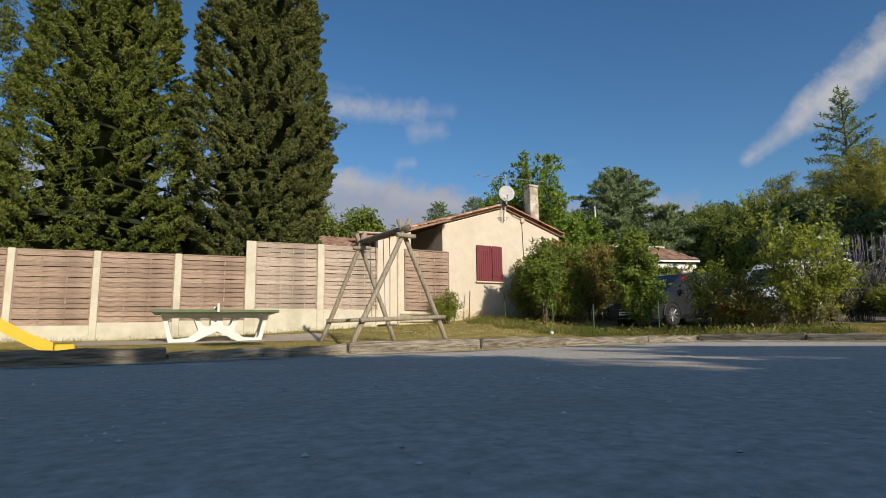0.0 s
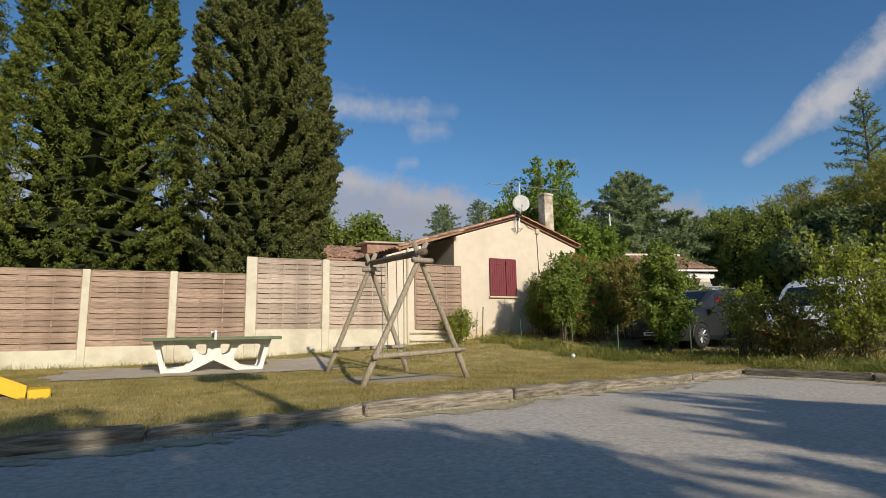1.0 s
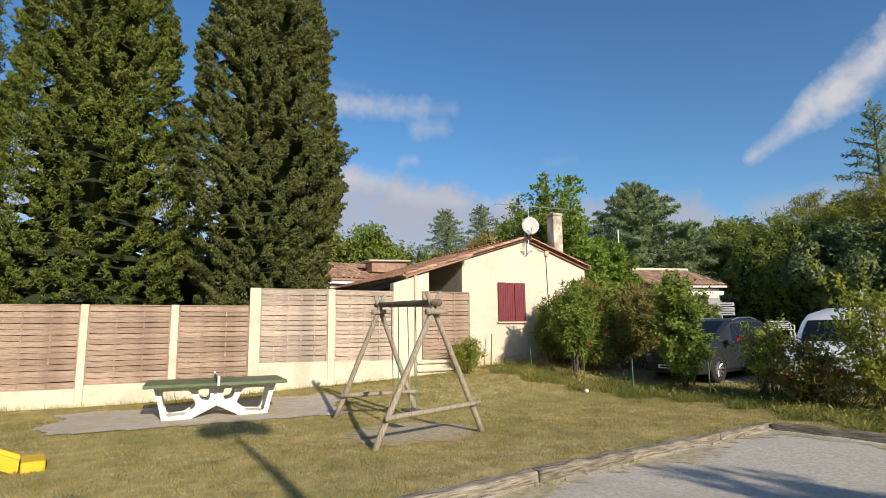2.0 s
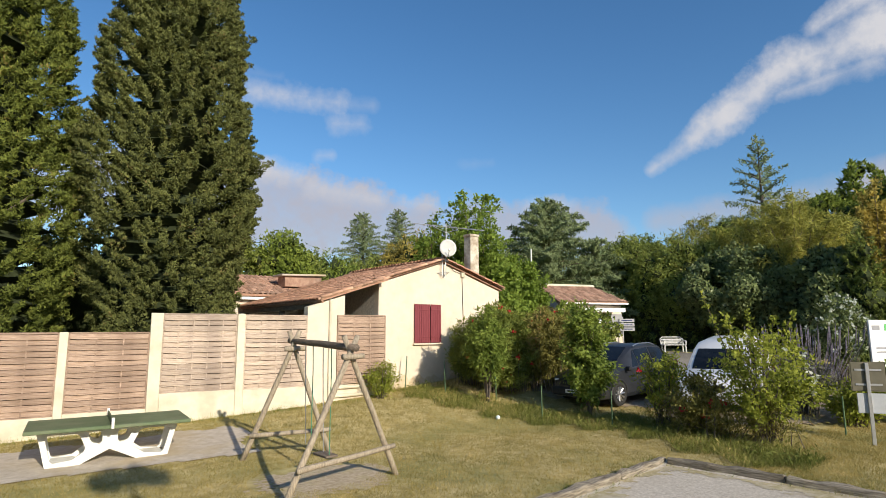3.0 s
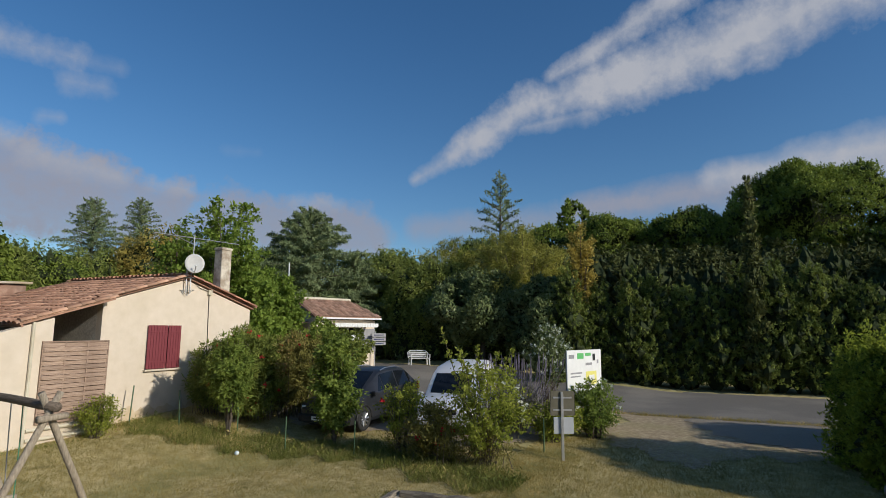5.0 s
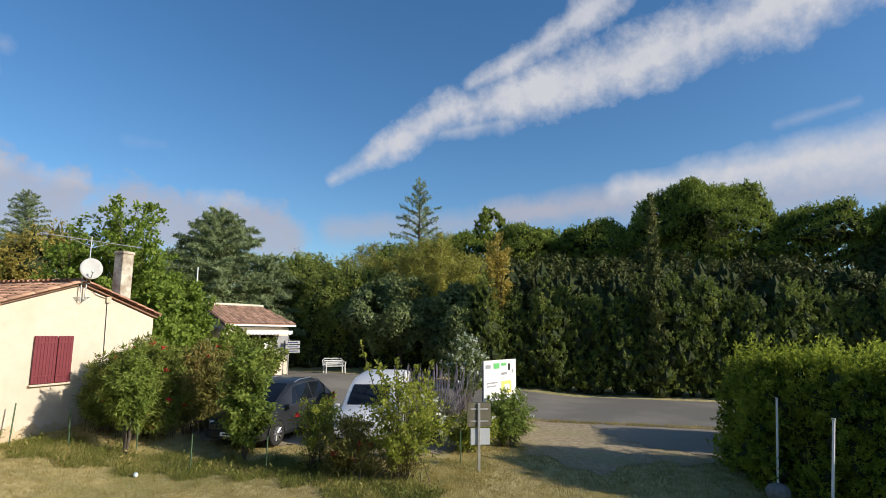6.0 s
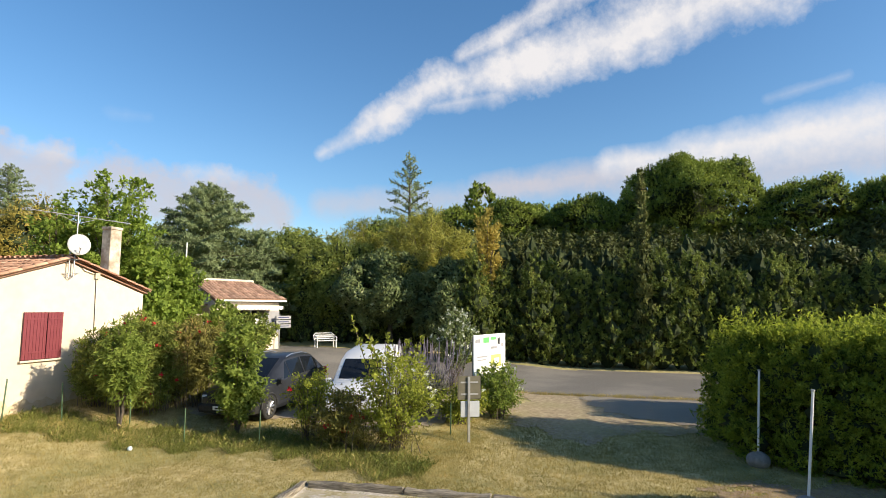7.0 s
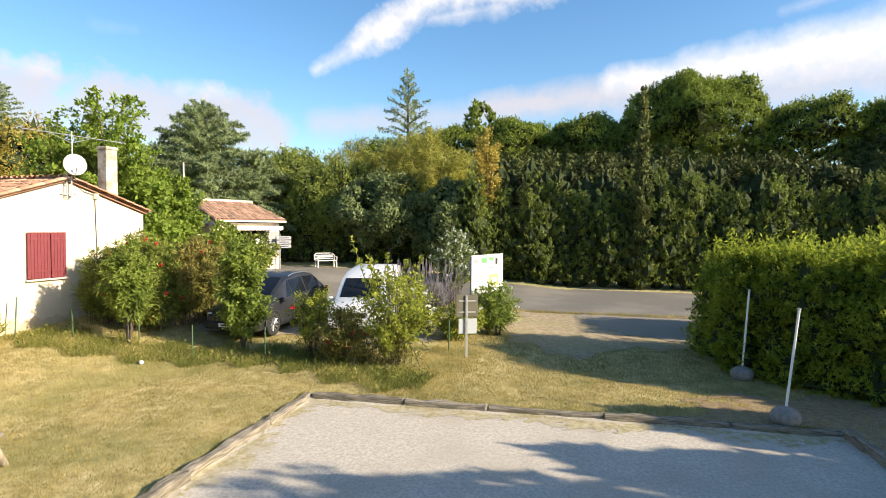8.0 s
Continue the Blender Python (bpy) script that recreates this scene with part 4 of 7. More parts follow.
spray("poplar_tree", 33.0, 8.2, "slim yellowing poplar in the hedge", 1.1, 1.0, 9.0, 55, 46, (0.17, 0.14), L_AUTUMN, 66, "poplar tree", 0.4, 0.1, 0.4, 0.45, 0.16, stem_r=0.025)
# pines on the rise behind the lane
for k, (x, y, h, r) in enumerate(((55, -5.8, 17.3, 6.3), (53.2, -14.4, 14.2, 4.6), (51.5, -20.5, 14.0, 4.6), (55.4, 3.2, 14.1, 4.2), (54.6, 10.2, 14.0, 3.6), (58.2, 17.4, 14.2, 4.2), (60, 25, 13.5, 4.5), (47, -28, 13.0, 5.0), (62, -1, 14, 5), (62, 8, 14.5, 5))):
    umbrella_pine(x, y, h, r, 70 + k, 0.62 if k == 0 else 0.5, 80000 if k == 0 else 24000)
# fill-in trees below the pines, with that shade in their leaf colour
for k, (x, y, h, r) in enumerate(((45, -4, 8.3, 3.6), (45, 2.5, 8.6, 3.4), (46, 9, 9.2, 3.6), (44, -11, 8.4, 3.8), (44, -18, 8.4, 3.8), (49, -8, 9.4, 4), (47, 14, 9.6, 3.8), (50, 20, 10, 4), (43, -26, 8.4, 4), (49.5, -18.5, 10.6, 4.2), (50, -25, 10.6, 4.2), (50, -1, 10.0, 4.0), (51, 6, 10.2, 4.0))):
    broad_tree(x, y, h, r, 120 + k, L_WOOD_SHADE, "woodland tree behind the hedge, its green darkened to stand for shade", 12000, (0.3, 0.2), 0.4, lift=0.4, n=90, size=0.22, tuft=(4, 0.35, 0.6), inner=0.6)
umbrella_pine(55.0, 46.3, 15.3, 2.1, 86, 0.6, 9000)
broad_tree(58.9, 14.6, 16.6, 1.7, 85, L_PINE, "slim pine rising above the wood", 1800, (0.45, 0.18), 10.0, n=22, inner=0.5, lift=0.6)
rng0 = np.random.default_rng(90)
plant("cypress_tree", 33.2, -0.5, "thin pointed cypress rising from the hedge", "cypress tree", column_blobs(10.0, lambda f: 0.5 * (1 - f) ** 0.5 + 0.05, 0.4, 60, rng0, 0.3), 5000, 0.26, 0.09, L_CYPRESS, 90, None, 0.9, 0.3)


def hedge(name, p0, p1, h, depth, n, count, mat, seed, label, leaf, size, uneven=0.5, lift=0.5, inner=0.8, spire=0.0, tuft=None):
    rng = np.random.default_rng(seed)
    d = np.array(p1) - np.array(p0)
    ln = float(np.hypot(*d))
    t = d / ln
    s = np.array((-t[1], t[0]))
    x0, y0 = p0
    out = []
    for i in range(n):
        a = rng.random() * ln
        k = i / n
        sz = size * (0.65 + 0.7 * rng.random())
        top = h + uneven * (noise.noise(Vector((a * 0.45, seed, 0))) + 0.6 * noise.noise(Vector((a * 1.7, seed, 5))))
        if k < 0.6:
            side = 1 if i % 2 else -1
            zc = rng.random() * (top - sz)
            off = side * (depth / 2 - sz * 0.6) * (0.78 + 0.34 * rng.random())
        else:
            off = (rng.random() - 0.5) * (depth - sz)
            zc = top - sz * (0.7 + 0.3 * rng.random())
        q = t * a + s * off
        tall = 1.15 + (spire * rng.random() ** 2 if k >= 0.6 else 0.5 * spire * rng.random())
        w = sz if k < 0.6 else sz * (1.15 - 0.2 * (tall - 1.15))
        out.append((q[0], q[1], zc + float(land(x0 + q[0], y0 + q[1]) - land(x0, y0)), w, w, sz * tall))
    m = tuft[0] if tuft else 1
    P, Nn = blob_points(out, count // m, rng, (0.75, 1.08))
    if tuft:
        P, Nn = tufts(P, Nn, m, tuft[1], tuft[2], rng)
    keep = P[:, 2] > 0.0
    P, Nn = P[keep], Nn[keep]
    base = thing(name, pose(x0, y0, float(land(x0, y0))), label, "hedge")
    crown = new("crown", leaf_mesh("crown", P, Nn, leaf[0], leaf[1], mat, rng, lift, 0.5, k=3 if tuft else 4, lay=0.9, out=0.8))
    crown.parent = base
    # dark slab and lumps added as the hedge's inner shade
    a, b = s * depth * 0.3, t * ln
    lo = [(-a[0], -a[1], 0), (a[0], a[1], 0), (a[0] + b[0], a[1] + b[1], 0), (b[0] - a[0], b[1] - a[1], 0)]
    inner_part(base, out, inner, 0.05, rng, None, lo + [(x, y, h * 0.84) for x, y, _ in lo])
    return base


def bush_hedge(path, pitch, h, r, count, mat, seed, label, leaf, tuft, lumps=46, size=0.46):
    """A tall unclipped hedge: bushes in a row, each with its own pointed lumpy head."""
    rng = np.random.default_rng(seed)
    x0, y0 = path[0]
    out = []
    for p0, p1 in zip(path, path[1:]):
        d = np.array(p1, float) - np.array(p0)
        ln = float(np.hypot(*d))
        t = d / ln
        s = np.array((-t[1], t[0]))
        for i in range(int(ln / pitch) + 1):
            c = np.array(p0) - np.array(path[0]) + t * (i * pitch + rng.normal(0, 0.18 * pitch)) + s * rng.normal(0, 0.22 * r)
            hh = h * (0.86 + 0.24 * rng.random())
            rr = r * (0.8 + 0.4 * rng.random())
            g = float(land(x0 + c[0], y0 + c[1]) - land(x0, y0))
            for bx, by, bz, sx, sy, sz in column_blobs(hh, lambda f: rr * (1 - 0.35 * f) * (1 if f < 0.6 else math.sqrt(max(0.02, 1 - ((f - 0.6) / 0.42) ** 2))), 0.15, lumps, rng, size):
                out.append((c[0] + bx, c[1] + by, bz + g, sx, sy, sz * 1.25))
    per = 22
    P, Nn = blob_points(out, count // per, rng, (0.6, 0.95))
    D = Nn * 0.6 + np.array((0, 0, 0.75)) + rng.normal(0, 0.25, Nn.shape)
    D /= np.linalg.norm(D, axis=1)[:, None]
    ln = tuft[1] * (1.4 + 1.6 * rng.random(len(P)))
    P, Nn = plumes(P, D, ln, ln * 0.24, per, rng)
    keep = P[:, 2] > 0.0
    P, Nn = P[keep], Nn[keep]
    base = thing("hedge", pose(x0, y0, float(land(x0, y0))), label, "hedge")
    crown = new("crown", leaf_mesh("crown", P, Nn, leaf[0], leaf[1], mat, rng, 0.7, 0.5, k=3, lay=0.9, out=0.9))
    crown.parent = base
    inner_part(base, out, 0.66, 0.05, rng, None)
    return base


bush_hedge(((33.0, 8.6), (35.6, -16.0)), 1.45, 5.5, 1.5, 260000, L_HEDGE, 101, "tall dense dark green hedge along the lane", (0.125, 0.075), (5, 0.17, 0.6))
bush_hedge(((35.6, -17.2), (37.0, -40.0)), 1.6, 5.6, 1.6, 30000, L_HEDGE, 102, "tall dense dark green hedge farther along the lane", (0.24, 0.16), (5, 0.4, 0.6))
bush_hedge(((33.4, 22.6), (36.6, 11.6)), 1.3, 2.9, 1.1, 30000, L_HEDGE, 106, "dark undergrowth below the trees past the bench", (0.17, 0.12), (4, 0.3, 0.6))
# added row that closes sky gaps, coloured as the wood's shade
bush_hedge(((41.0, 13.0), (42.5, -34.0)), 2.1, 7.4, 2.4, 36000, L_WOOD_SHADE, 107, "undergrowth row added behind the hedge, darkened to stand for the wood's shade", (0.18, 0.14), (4, 0.3, 0.5), 40, 0.7)
hedge("hedge", (20.6, -4.2), (20.6, -9.0), 2.8, 2.6, 90, 24000, L_PRIVET, 104, "bright green hedge beside the lane", (0.14, 0.08), 0.45, 0.45, 0.6, inner=0.66, spire=0.6)


def block_hedge(x0, x1, y0, y1, h, seed, label, mat):
    """A broad hedge between x0 and x1, from its end at y0 to y1, once clipped and grown out into leafy shoots on top."""
    rng = np.random.default_rng(seed)
    out = []
    for i in range(560):
        k = rng.random()
        s = 0.17 + 0.2 * rng.random()
        y = y0 - (y0 - y1) * rng.random()
        cut = 1.9 * float(np.clip(1 - (y0 - y) / 2.7, 0, 1))
        z = h * rng.random() ** 0.8
        wave = 0.45 * noise.noise(Vector((y * 1.1, z * 1.1, seed))) + 0.3 * noise.noise(Vector((y * 2.6, z * 2.6, seed)))
        top = h + 0.5 * noise.noise(Vector((y * 0.9, 3, seed)))
        if k < 0.5:
            x = x0 + cut + 0.55 * (z / h) ** 2.5 + wave
        elif k < 0.72:
            x = x0 + 1.9 + (x1 - x0 - 1.9) * rng.random()
            y = y0 + 0.2 * (x - x0 - 1.9) - 0.5 * (z / h) ** 3 + wave
        else:
            x, z = x0 + cut + 0.4 + (x1 - x0 - cut - 0.4) * rng.random() ** 1.4, top - 0.1 + wave * 0.4
            y -= 0.3
        z = min(z, top - 0.05)
        out.append((x - x0, y - y0, max(s * 0.6, z), s, s, s * 1.15))
    base = thing("hedge", pose(x0, y0, Z(x0, y0)), label, "hedge")
    P, Nn = blob_points(out, 7600, rng, (0.7, 1.0))
    D = Nn * 0.8 + np.array((0, 0, 0.55)) + rng.normal(0, 0.3, Nn.shape)
    D /= np.linalg.norm(D, axis=1)[:, None]
    ln = 0.16 + 0.24 * rng.random(len(P))
    P, Nn = plumes(P, D, ln, ln * 0.2, 20, rng)
    P[:, 2] = np.maximum(P[:, 2], 0.02)
    crown = new("crown", leaf_mesh("crown", P, Nn, 0.085, 0.045, mat, rng, 0.5, 0.5, k=3, lay=0.9, out=1.0, loose=0.5))
    crown.parent = base
    # long shoots that rise out of the top and lean over its edge
    T = np.array([b for b in out if b[2] > h * 0.84])
    T = T[rng.integers(0, len(T), 420)]
    ln = 0.3 + 0.65 * rng.random(420) ** 1.5
    D = rng.normal(0, 0.22, (420, 3)) + np.array((-0.1, 0.0, 1.0))
    D /= np.linalg.norm(D, axis=1)[:, None]
    t = np.linspace(0.05, 1, 22)
    Q = (T[:, None, :3] + np.array((0, 0, 0.2)) + D[:, None] * (ln[:, None] * t[None])[..., None]).reshape(-1, 3)
    Q[:, 2] = np.maximum(Q[:, 2], 0.05)
    side = rng.normal(0, 1, Q.shape)
    side /= np.linalg.norm(side, axis=1)[:, None]
    Q += rng.normal(0, 0.012, Q.shape)
    shoot = new("top_shoot", leaf_mesh("top_shoot", Q, side, 0.11, 0.042, mat, rng, 0.7, 0.2))
    shoot.parent = base
    tagged(shoot, kind="stuff")
    # dark block and lumps put in as shade behind the outer leaves
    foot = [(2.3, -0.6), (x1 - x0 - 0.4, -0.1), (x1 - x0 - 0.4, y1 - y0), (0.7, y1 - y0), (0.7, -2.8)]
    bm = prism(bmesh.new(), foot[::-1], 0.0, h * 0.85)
    tagged(part("shade_core", bm, M_INNER, base), kind="stuff")
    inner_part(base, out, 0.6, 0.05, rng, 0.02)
    return base


block_hedge(14.35, 18.4, -1.95, -7.6, 2.7, 103, "bushy bright green hedge with leafy shoots on top", L_PRIVET)
# added row: blocks the sky so the conifers' lower gaps stay dark
hedge("hedge", (-15.0, 26.5), (5.0, 26.3), 5.6, 1.6, 160, 16000, L_CYPRESS, 105, "evergreen row added behind the conifers to darken the gaps between them", (0.25, 0.12), 0.5, 0.5, 0.9)

# ---- garden fence ----
FA = math.degrees(math.atan2(-1.05, 7.79))
FD = Vector((math.cos(radians(FA)), math.sin(radians(FA)), 0))
F0 = Vector((0.30, 17.54, 0))          # foot of the second post


fence = thing("garden_fence", pose(F0.x, F0.y, 0, 0, 0, FA), "cream concrete fence with brown lapped timber panels", "fence")


def fence_board_mesh(w, seed, mat, hgt):
    bm = bmesh.new()
    rng = random.Random(seed)
    n = 8
    rows = []
    for i in range(n + 1):
        x = w * i / n
        d = 0.010 * math.sin(i * math.pi / 2 + seed) + rng.uniform(-0.003, 0.003)
        z = rng.uniform(-0.005, 0.005)
        rows.append([bm.verts.new(q) for q in ((x, d - 0.016, z), (x, d - 0.006, hgt + z), (x, d + 0.006, hgt + z), (x, d + 0.000, z))])
    for a, b in zip(rows, rows[1:]):
        for k in range(4):
            bm.faces.new((a[k], a[(k + 1) % 4], b[(k + 1) % 4], b[k]))
    bm.faces.new(rows[0])
    bm.faces.new(rows[-1][::-1])
    return mesh_of("board", bm, mat)


def fence_panel(parent, m, w, h, mat, seed, rows, label, posts=2):
    """A lapped panel with a frame; its boards are pieces."""
    bm = bmesh.new()
    box(bm, 0, -0.028, 0, 0.035, 0.02, h, 0.004)
    box(bm, w - 0.035, -0.028, 0, w, 0.02, h, 0.004)
    box(bm, 0.036, -0.026, h - 0.035, w - 0.036, 0.03, h + 0.004, 0.004)
    box(bm, 0.036, -0.026, -0.004, w - 0.036, 0.022, 0.03, 0.004)
    pan = part("panel", bm, mat, parent, label)
    pan.matrix_basis = m
    rng = random.Random(seed)
    step = (h - 0.06) / rows
    meshes = [fence_board_mesh(w - 0.07, seed + k, mat, step - 0.013) for k in range(3)]
    for r in range(rows):
        piece("board", meshes[r % 3], pose(0.035, -0.026 if r % 2 else 0.008, 0.034 + r * step, 4.0, rng.uniform(-0.3, 0.3), 0), pan)
    # added dark sheet, so the slits between boards read as shade
    part("gap_shade", box(bmesh.new(), 0.036, 0.022, 0.03, w - 0.036, 0.026, h - 0.036), M_GAP_SHADE, pan)
    for b in range(posts):
        x = w * (b + 1) / (posts + 1)
        bm = box(bmesh.new(), x - 0.017, -0.026, 0.03, x + 0.017, -0.010, h - 0.034, 0.003)
        part("batten", bm, mat, pan)
    return pan


# posts: place along the fence, foot, top, width
fposts = [(-9.5, 0.1, 2.55, 0.16), (-7.6, 0.1, 2.55, 0.16), (-5.72, 0.1, 2.55, 0.16), (-3.8, 0.1, 2.55, 0.16), (-1.9, 0.1, 2.55, 0.16), (0.0, 0.1, 2.55, 0.17), (1.98, 0.1, 2.55, 0.18), (3.93, 0.1, 3.02, 0.28), (6.0, 0.1, 3.02, 0.2)]
for s, z0, z1, w in fposts:
    bm = box(bmesh.new(), s - w / 2, -0.07, z0, s + w / 2, 0.07, z1, 0.012)
    part("post", bm, M_PLINTH, fence)
for a, b, top in ((-9.42, -7.68, 0.5), (-7.52, -5.8, 0.52), (-5.64, -3.88, 0.53), (-3.72, -1.98, 0.55), (-1.82, -0.086, 0.55), (0.086, 1.889, 0.62), (2.071, 3.789, 0.66), (4.071, 5.899, 1.0), (6.101, 7.86, 0.97)):
    bm2 = box(bmesh.new(), a, -0.055, -0.3, b, 0.055, top, 0.01)
    part("plinth", bm2, M_PLINTH, fence)
low = [(-9.42, -7.68), (-7.52, -5.8), (-5.64, -3.88), (-3.72, -1.98), (-1.82, -0.086), (0.086, 1.889), (2.071, 3.789)]
lowz = [0.5, 0.52, 0.53, 0.55, 0.55, 0.62, 0.66]
for k, ((a, b), z0) in enumerate(zip(low, lowz)):
    fence_panel(fence, pose(a, 0, z0), b - a, 2.54 - z0, M_BOARD, 200 + 10 * k, 14, "reddish brown lapped timber panel")
fence_panel(fence, pose(4.073, 0, 1.0), 1.824, 2.01, M_BOARD_GREY, 310, 14, "pale weathered lapped timber panel", 4)
fence_panel(fence, pose(6.103, 0, 0.975), 1.755, 2.02, M_BOARD_GREY, 330, 16, "grey weathered lapped timber panel", 3)

# ---- house ----
RIDGE_X, RIDGE_Z, SLOPE = 13.65, 5.12, 0.31
house = thing("house", Matrix.Identity(4), "cream rendered bungalow with clay tile roof and red shutters", "house")


def wall_xz(bm, outline, y0, y1):
    lo = [bm.verts.new((x, y0, z)) for x, z in outline]
    hi = [bm.verts.new((x, y1, z)) for x, z in outline]
    n = len(outline)
    bm.faces.new(lo)
    bm.faces.new(hi[::-1])
    for i in range(n):
        bm.faces.new((lo[i], hi[i], hi[(i + 1) % n], lo[(i + 1) % n]))
    return bm


def roof_z(x):
    return RIDGE_Z - SLOPE * abs(x - RIDGE_X)


bm = bmesh.new()
u = 0.16
wall_xz(bm, [(10.91, 0.2), (12.46, 0.2), (12.46, roof_z(12.46) - u), (10.91, roof_z(10.91) - u)], 17.03, 17.28)
wall_xz(bm, [(12.46, 0.2), (13.46, 0.2), (13.46, 2.2), (12.46, 2.2)], 17.03, 17.28)
wall_xz(bm, [(12.46, 3.38), (13.46, 3.38), (13.46, roof_z(13.46) - u), (12.46, roof_z(12.46) - u)], 17.03, 17.28)
wall_xz(bm, [(13.46, 0.2), (16.58, 0.2), (16.58, roof_z(16.58) - u), (RIDGE_X, RIDGE_Z - u), (13.46, roof_z(13.46) - u)], 17.03, 17.28)
bmesh.ops.remove_doubles(bm, verts=bm.verts, dist=0.0005)
bmesh.ops.recalc_face_normals(bm, faces=bm.faces)
part("gable_wall", bm, M_RENDER, house, "cream rendered gable wall")
part("side_wall", box(bmesh.new(), 16.33, 17.28, 0.2, 16.58, 23.2, roof_z(16.4) - u - 0.02), M_RENDER, house)
part("back_wall", box(bmesh.new(), 10.91, 23.0, 0.2, 16.33, 23.2, 4.0), M_RENDER, house)
part("porch_side_wall", box(bmesh.new(), 10.91, 17.283, 0.2, 11.1, 22.99, roof_z(10.95) - u - 0.03), M_ROUGH, house, "dark grey roughcast wall inside the porch")
bm = bmesh.new()
wall_xz(bm, [(8.1, 0.1), (9.32, 0.1), (9.32, roof_z(9.32) - u), (8.1, roof_z(8.1) - u)], 16.49, 16.74)
bmesh.ops.recalc_face_normals(bm, faces=bm.faces)
part("porch_pier", bm, M_RENDER, house)
part("porch_sill", box(bmesh.new(), 9.322, 16.52, 0.1, 10.905, 16.73, 0.955, 0.008), M_RENDER, house)
part("porch_floor", box(bmesh.new(), 8.3, 16.75, 0.3, 10.9, 23.0, 0.62), M_CONCRETE, house)
part("porch_beam", box(bmesh.new(), 8.62, 16.75, 3.22, 8.76, 23.0, 3.4, 0.01), M_LOG_DARK, house, "dark timber eaves beam")
for y in (19.6, 22.8):
    part("porch_post", box(bmesh.new(), 8.62, y - 0.07, 0.5, 8.76, y + 0.07, 3.22, 0.01), M_LOG_DARK, house)
part("porch_back_wall", box(bmesh.new(), 8.3, 23.0, 0.3, 10.9, 23.2, 3.5), M_ROUGH, house)
fence_panel(house, pose(9.06, 16.46, 0.97), 1.74, 2.05, M_BOARD, 350, 17, "brown slatted timber panel closing the porch", 2)

# roof deck
bm = bmesh.new()
for xa, xb, ya in ((8.5, 10.9, 16.46), (10.9, RIDGE_X, 16.95), (RIDGE_X, 16.7, 16.95)):
    a, b = roof_z(xa), roof_z(xb)
    wall_xz(bm, [(xa, a - 0.11), (xb, b - 0.11), (xb, b - 0.06), (xa, a - 0.06)], ya, 23.3)
bmesh.ops.recalc_face_normals(bm, faces=bm.faces)
roof = part("roof", bm, M_CLAYDECK, house, "weathered orange-pink clay barrel tiles")


def tile_mesh(mat, length=0.44, r0=0.105, r1=0.085, rise=0.8):
    """A barrel tile: along +x is up the slope; its wide end lies low."""
    bm = bmesh.new()
    n = 6
    lo, hi, lo2 = [], [], []
    for k in range(n + 1):
        a = math.pi * k / n
        lo.append(bm.verts.new((0, -r0 * math.cos(a), r0 * rise * math.sin(a) + 0.012)))
        hi.append(bm.verts.new((length, -r1 * math.cos(a), r1 * rise * math.sin(a))))
        lo2.append(bm.verts.new((0, -(r0 - 0.016) * math.cos(a), (r0 - 0.016) * rise * math.sin(a) + 0.008)))
    for k in range(n):
        bm.faces.new((lo[k], lo[k + 1], hi[k + 1], hi[k]))
        bm.faces.new((lo2[k], lo2[k + 1], lo[k + 1], lo[k]))
    return mesh_of("tile", bm, mat, True)


TILE = tile_mesh(M_TILE)
ang = math.degrees(math.atan(SLOPE))


def tiles_on(parent, cols, rows, to_pose, limit, seed, mat_far):
    """Rows of barrel tiles; the first ones as pieces, the rest joined."""
    rng = random.Random(seed)
    far_v, far_f = [], []
    base = [v.co.copy() for v in TILE.vertices]
    polys = [tuple(p.vertices) for p in TILE.polygons]
    n = 0
    for c in cols:
        for r in rows:
            m = to_pose(c, r, rng)
            if m is None:
                continue
            n += 1
            if n <= limit:
                piece("tile", TILE, m, parent)
            else:
                o = len(far_v)
                far_v.extend([tuple(m @ v) for v in base])
                far_f.extend([tuple(i + o for i in p) for p in polys])
    if far_v:
        me = bpy.data.meshes.new("tile_field")
        me.from_pydata(far_v, [], far_f)
        me.materials.append(mat_far)
        for p in me.polygons:
            p.use_smooth = True
        ob = new("tile_field", me)
        ob.parent = parent
        tagged(ob, kind="stuff")


def left_tile(c, r, rng):
    y, x = 16.55 + c * 0.215, 8.42 + r * 0.36
    if x > RIDGE_X - 0.2 or (y < 16.9 and x > 10.75):
        return None
    return pose(x, y + rng.uniform(-0.012, 0.012), roof_z(x) - 0.055 + rng.uniform(-0.006, 0.006), rng.uniform(-2, 2), -ang + rng.uniform(-1, 1), rng.uniform(-1.6, 1.6))


def right_tile(c, r, rng):
    y, x = 16.98 + c * 0.215, 16.76 - r * 0.36
    if x < RIDGE_X + 0.2:
        return None
    return pose(x, y + rng.uniform(-0.012, 0.012), roof_z(x) - 0.055, rng.uniform(-2, 2), -ang, 180 + rng.uniform(-1.6, 1.6))


tiles_on(roof, range(31), range(15), left_tile, 300, 7, M_TILE_FAR)
tiles_on(roof, range(29), range(10), right_tile, 20, 8, M_TILE_FAR)
for k in range(17):
    o = piece("ridge_tile", TILE, pose(RIDGE_X, 16.85 + k * 0.38, RIDGE_Z - 0.02, 0, 2, 90) @ Matrix.Scale(1.25, 4), roof)

for k in range(14):
    if k * 0.36 + 8.5 < RIDGE_X - 0.2:
        x = 8.5 + k * 0.36
        piece("verge_tile", TILE, pose(x, 16.5 if x < 10.6 else 16.88, roof_z(x) - 0.02, 0, -ang, 0), roof)
    if 16.7 - k * 0.36 > RIDGE_X + 0.2:
        x = 16.7 - k * 0.36
        piece("verge_tile", TILE, pose(x, 16.88, roof_z(x) - 0.02, 0, -ang, 180), roof)

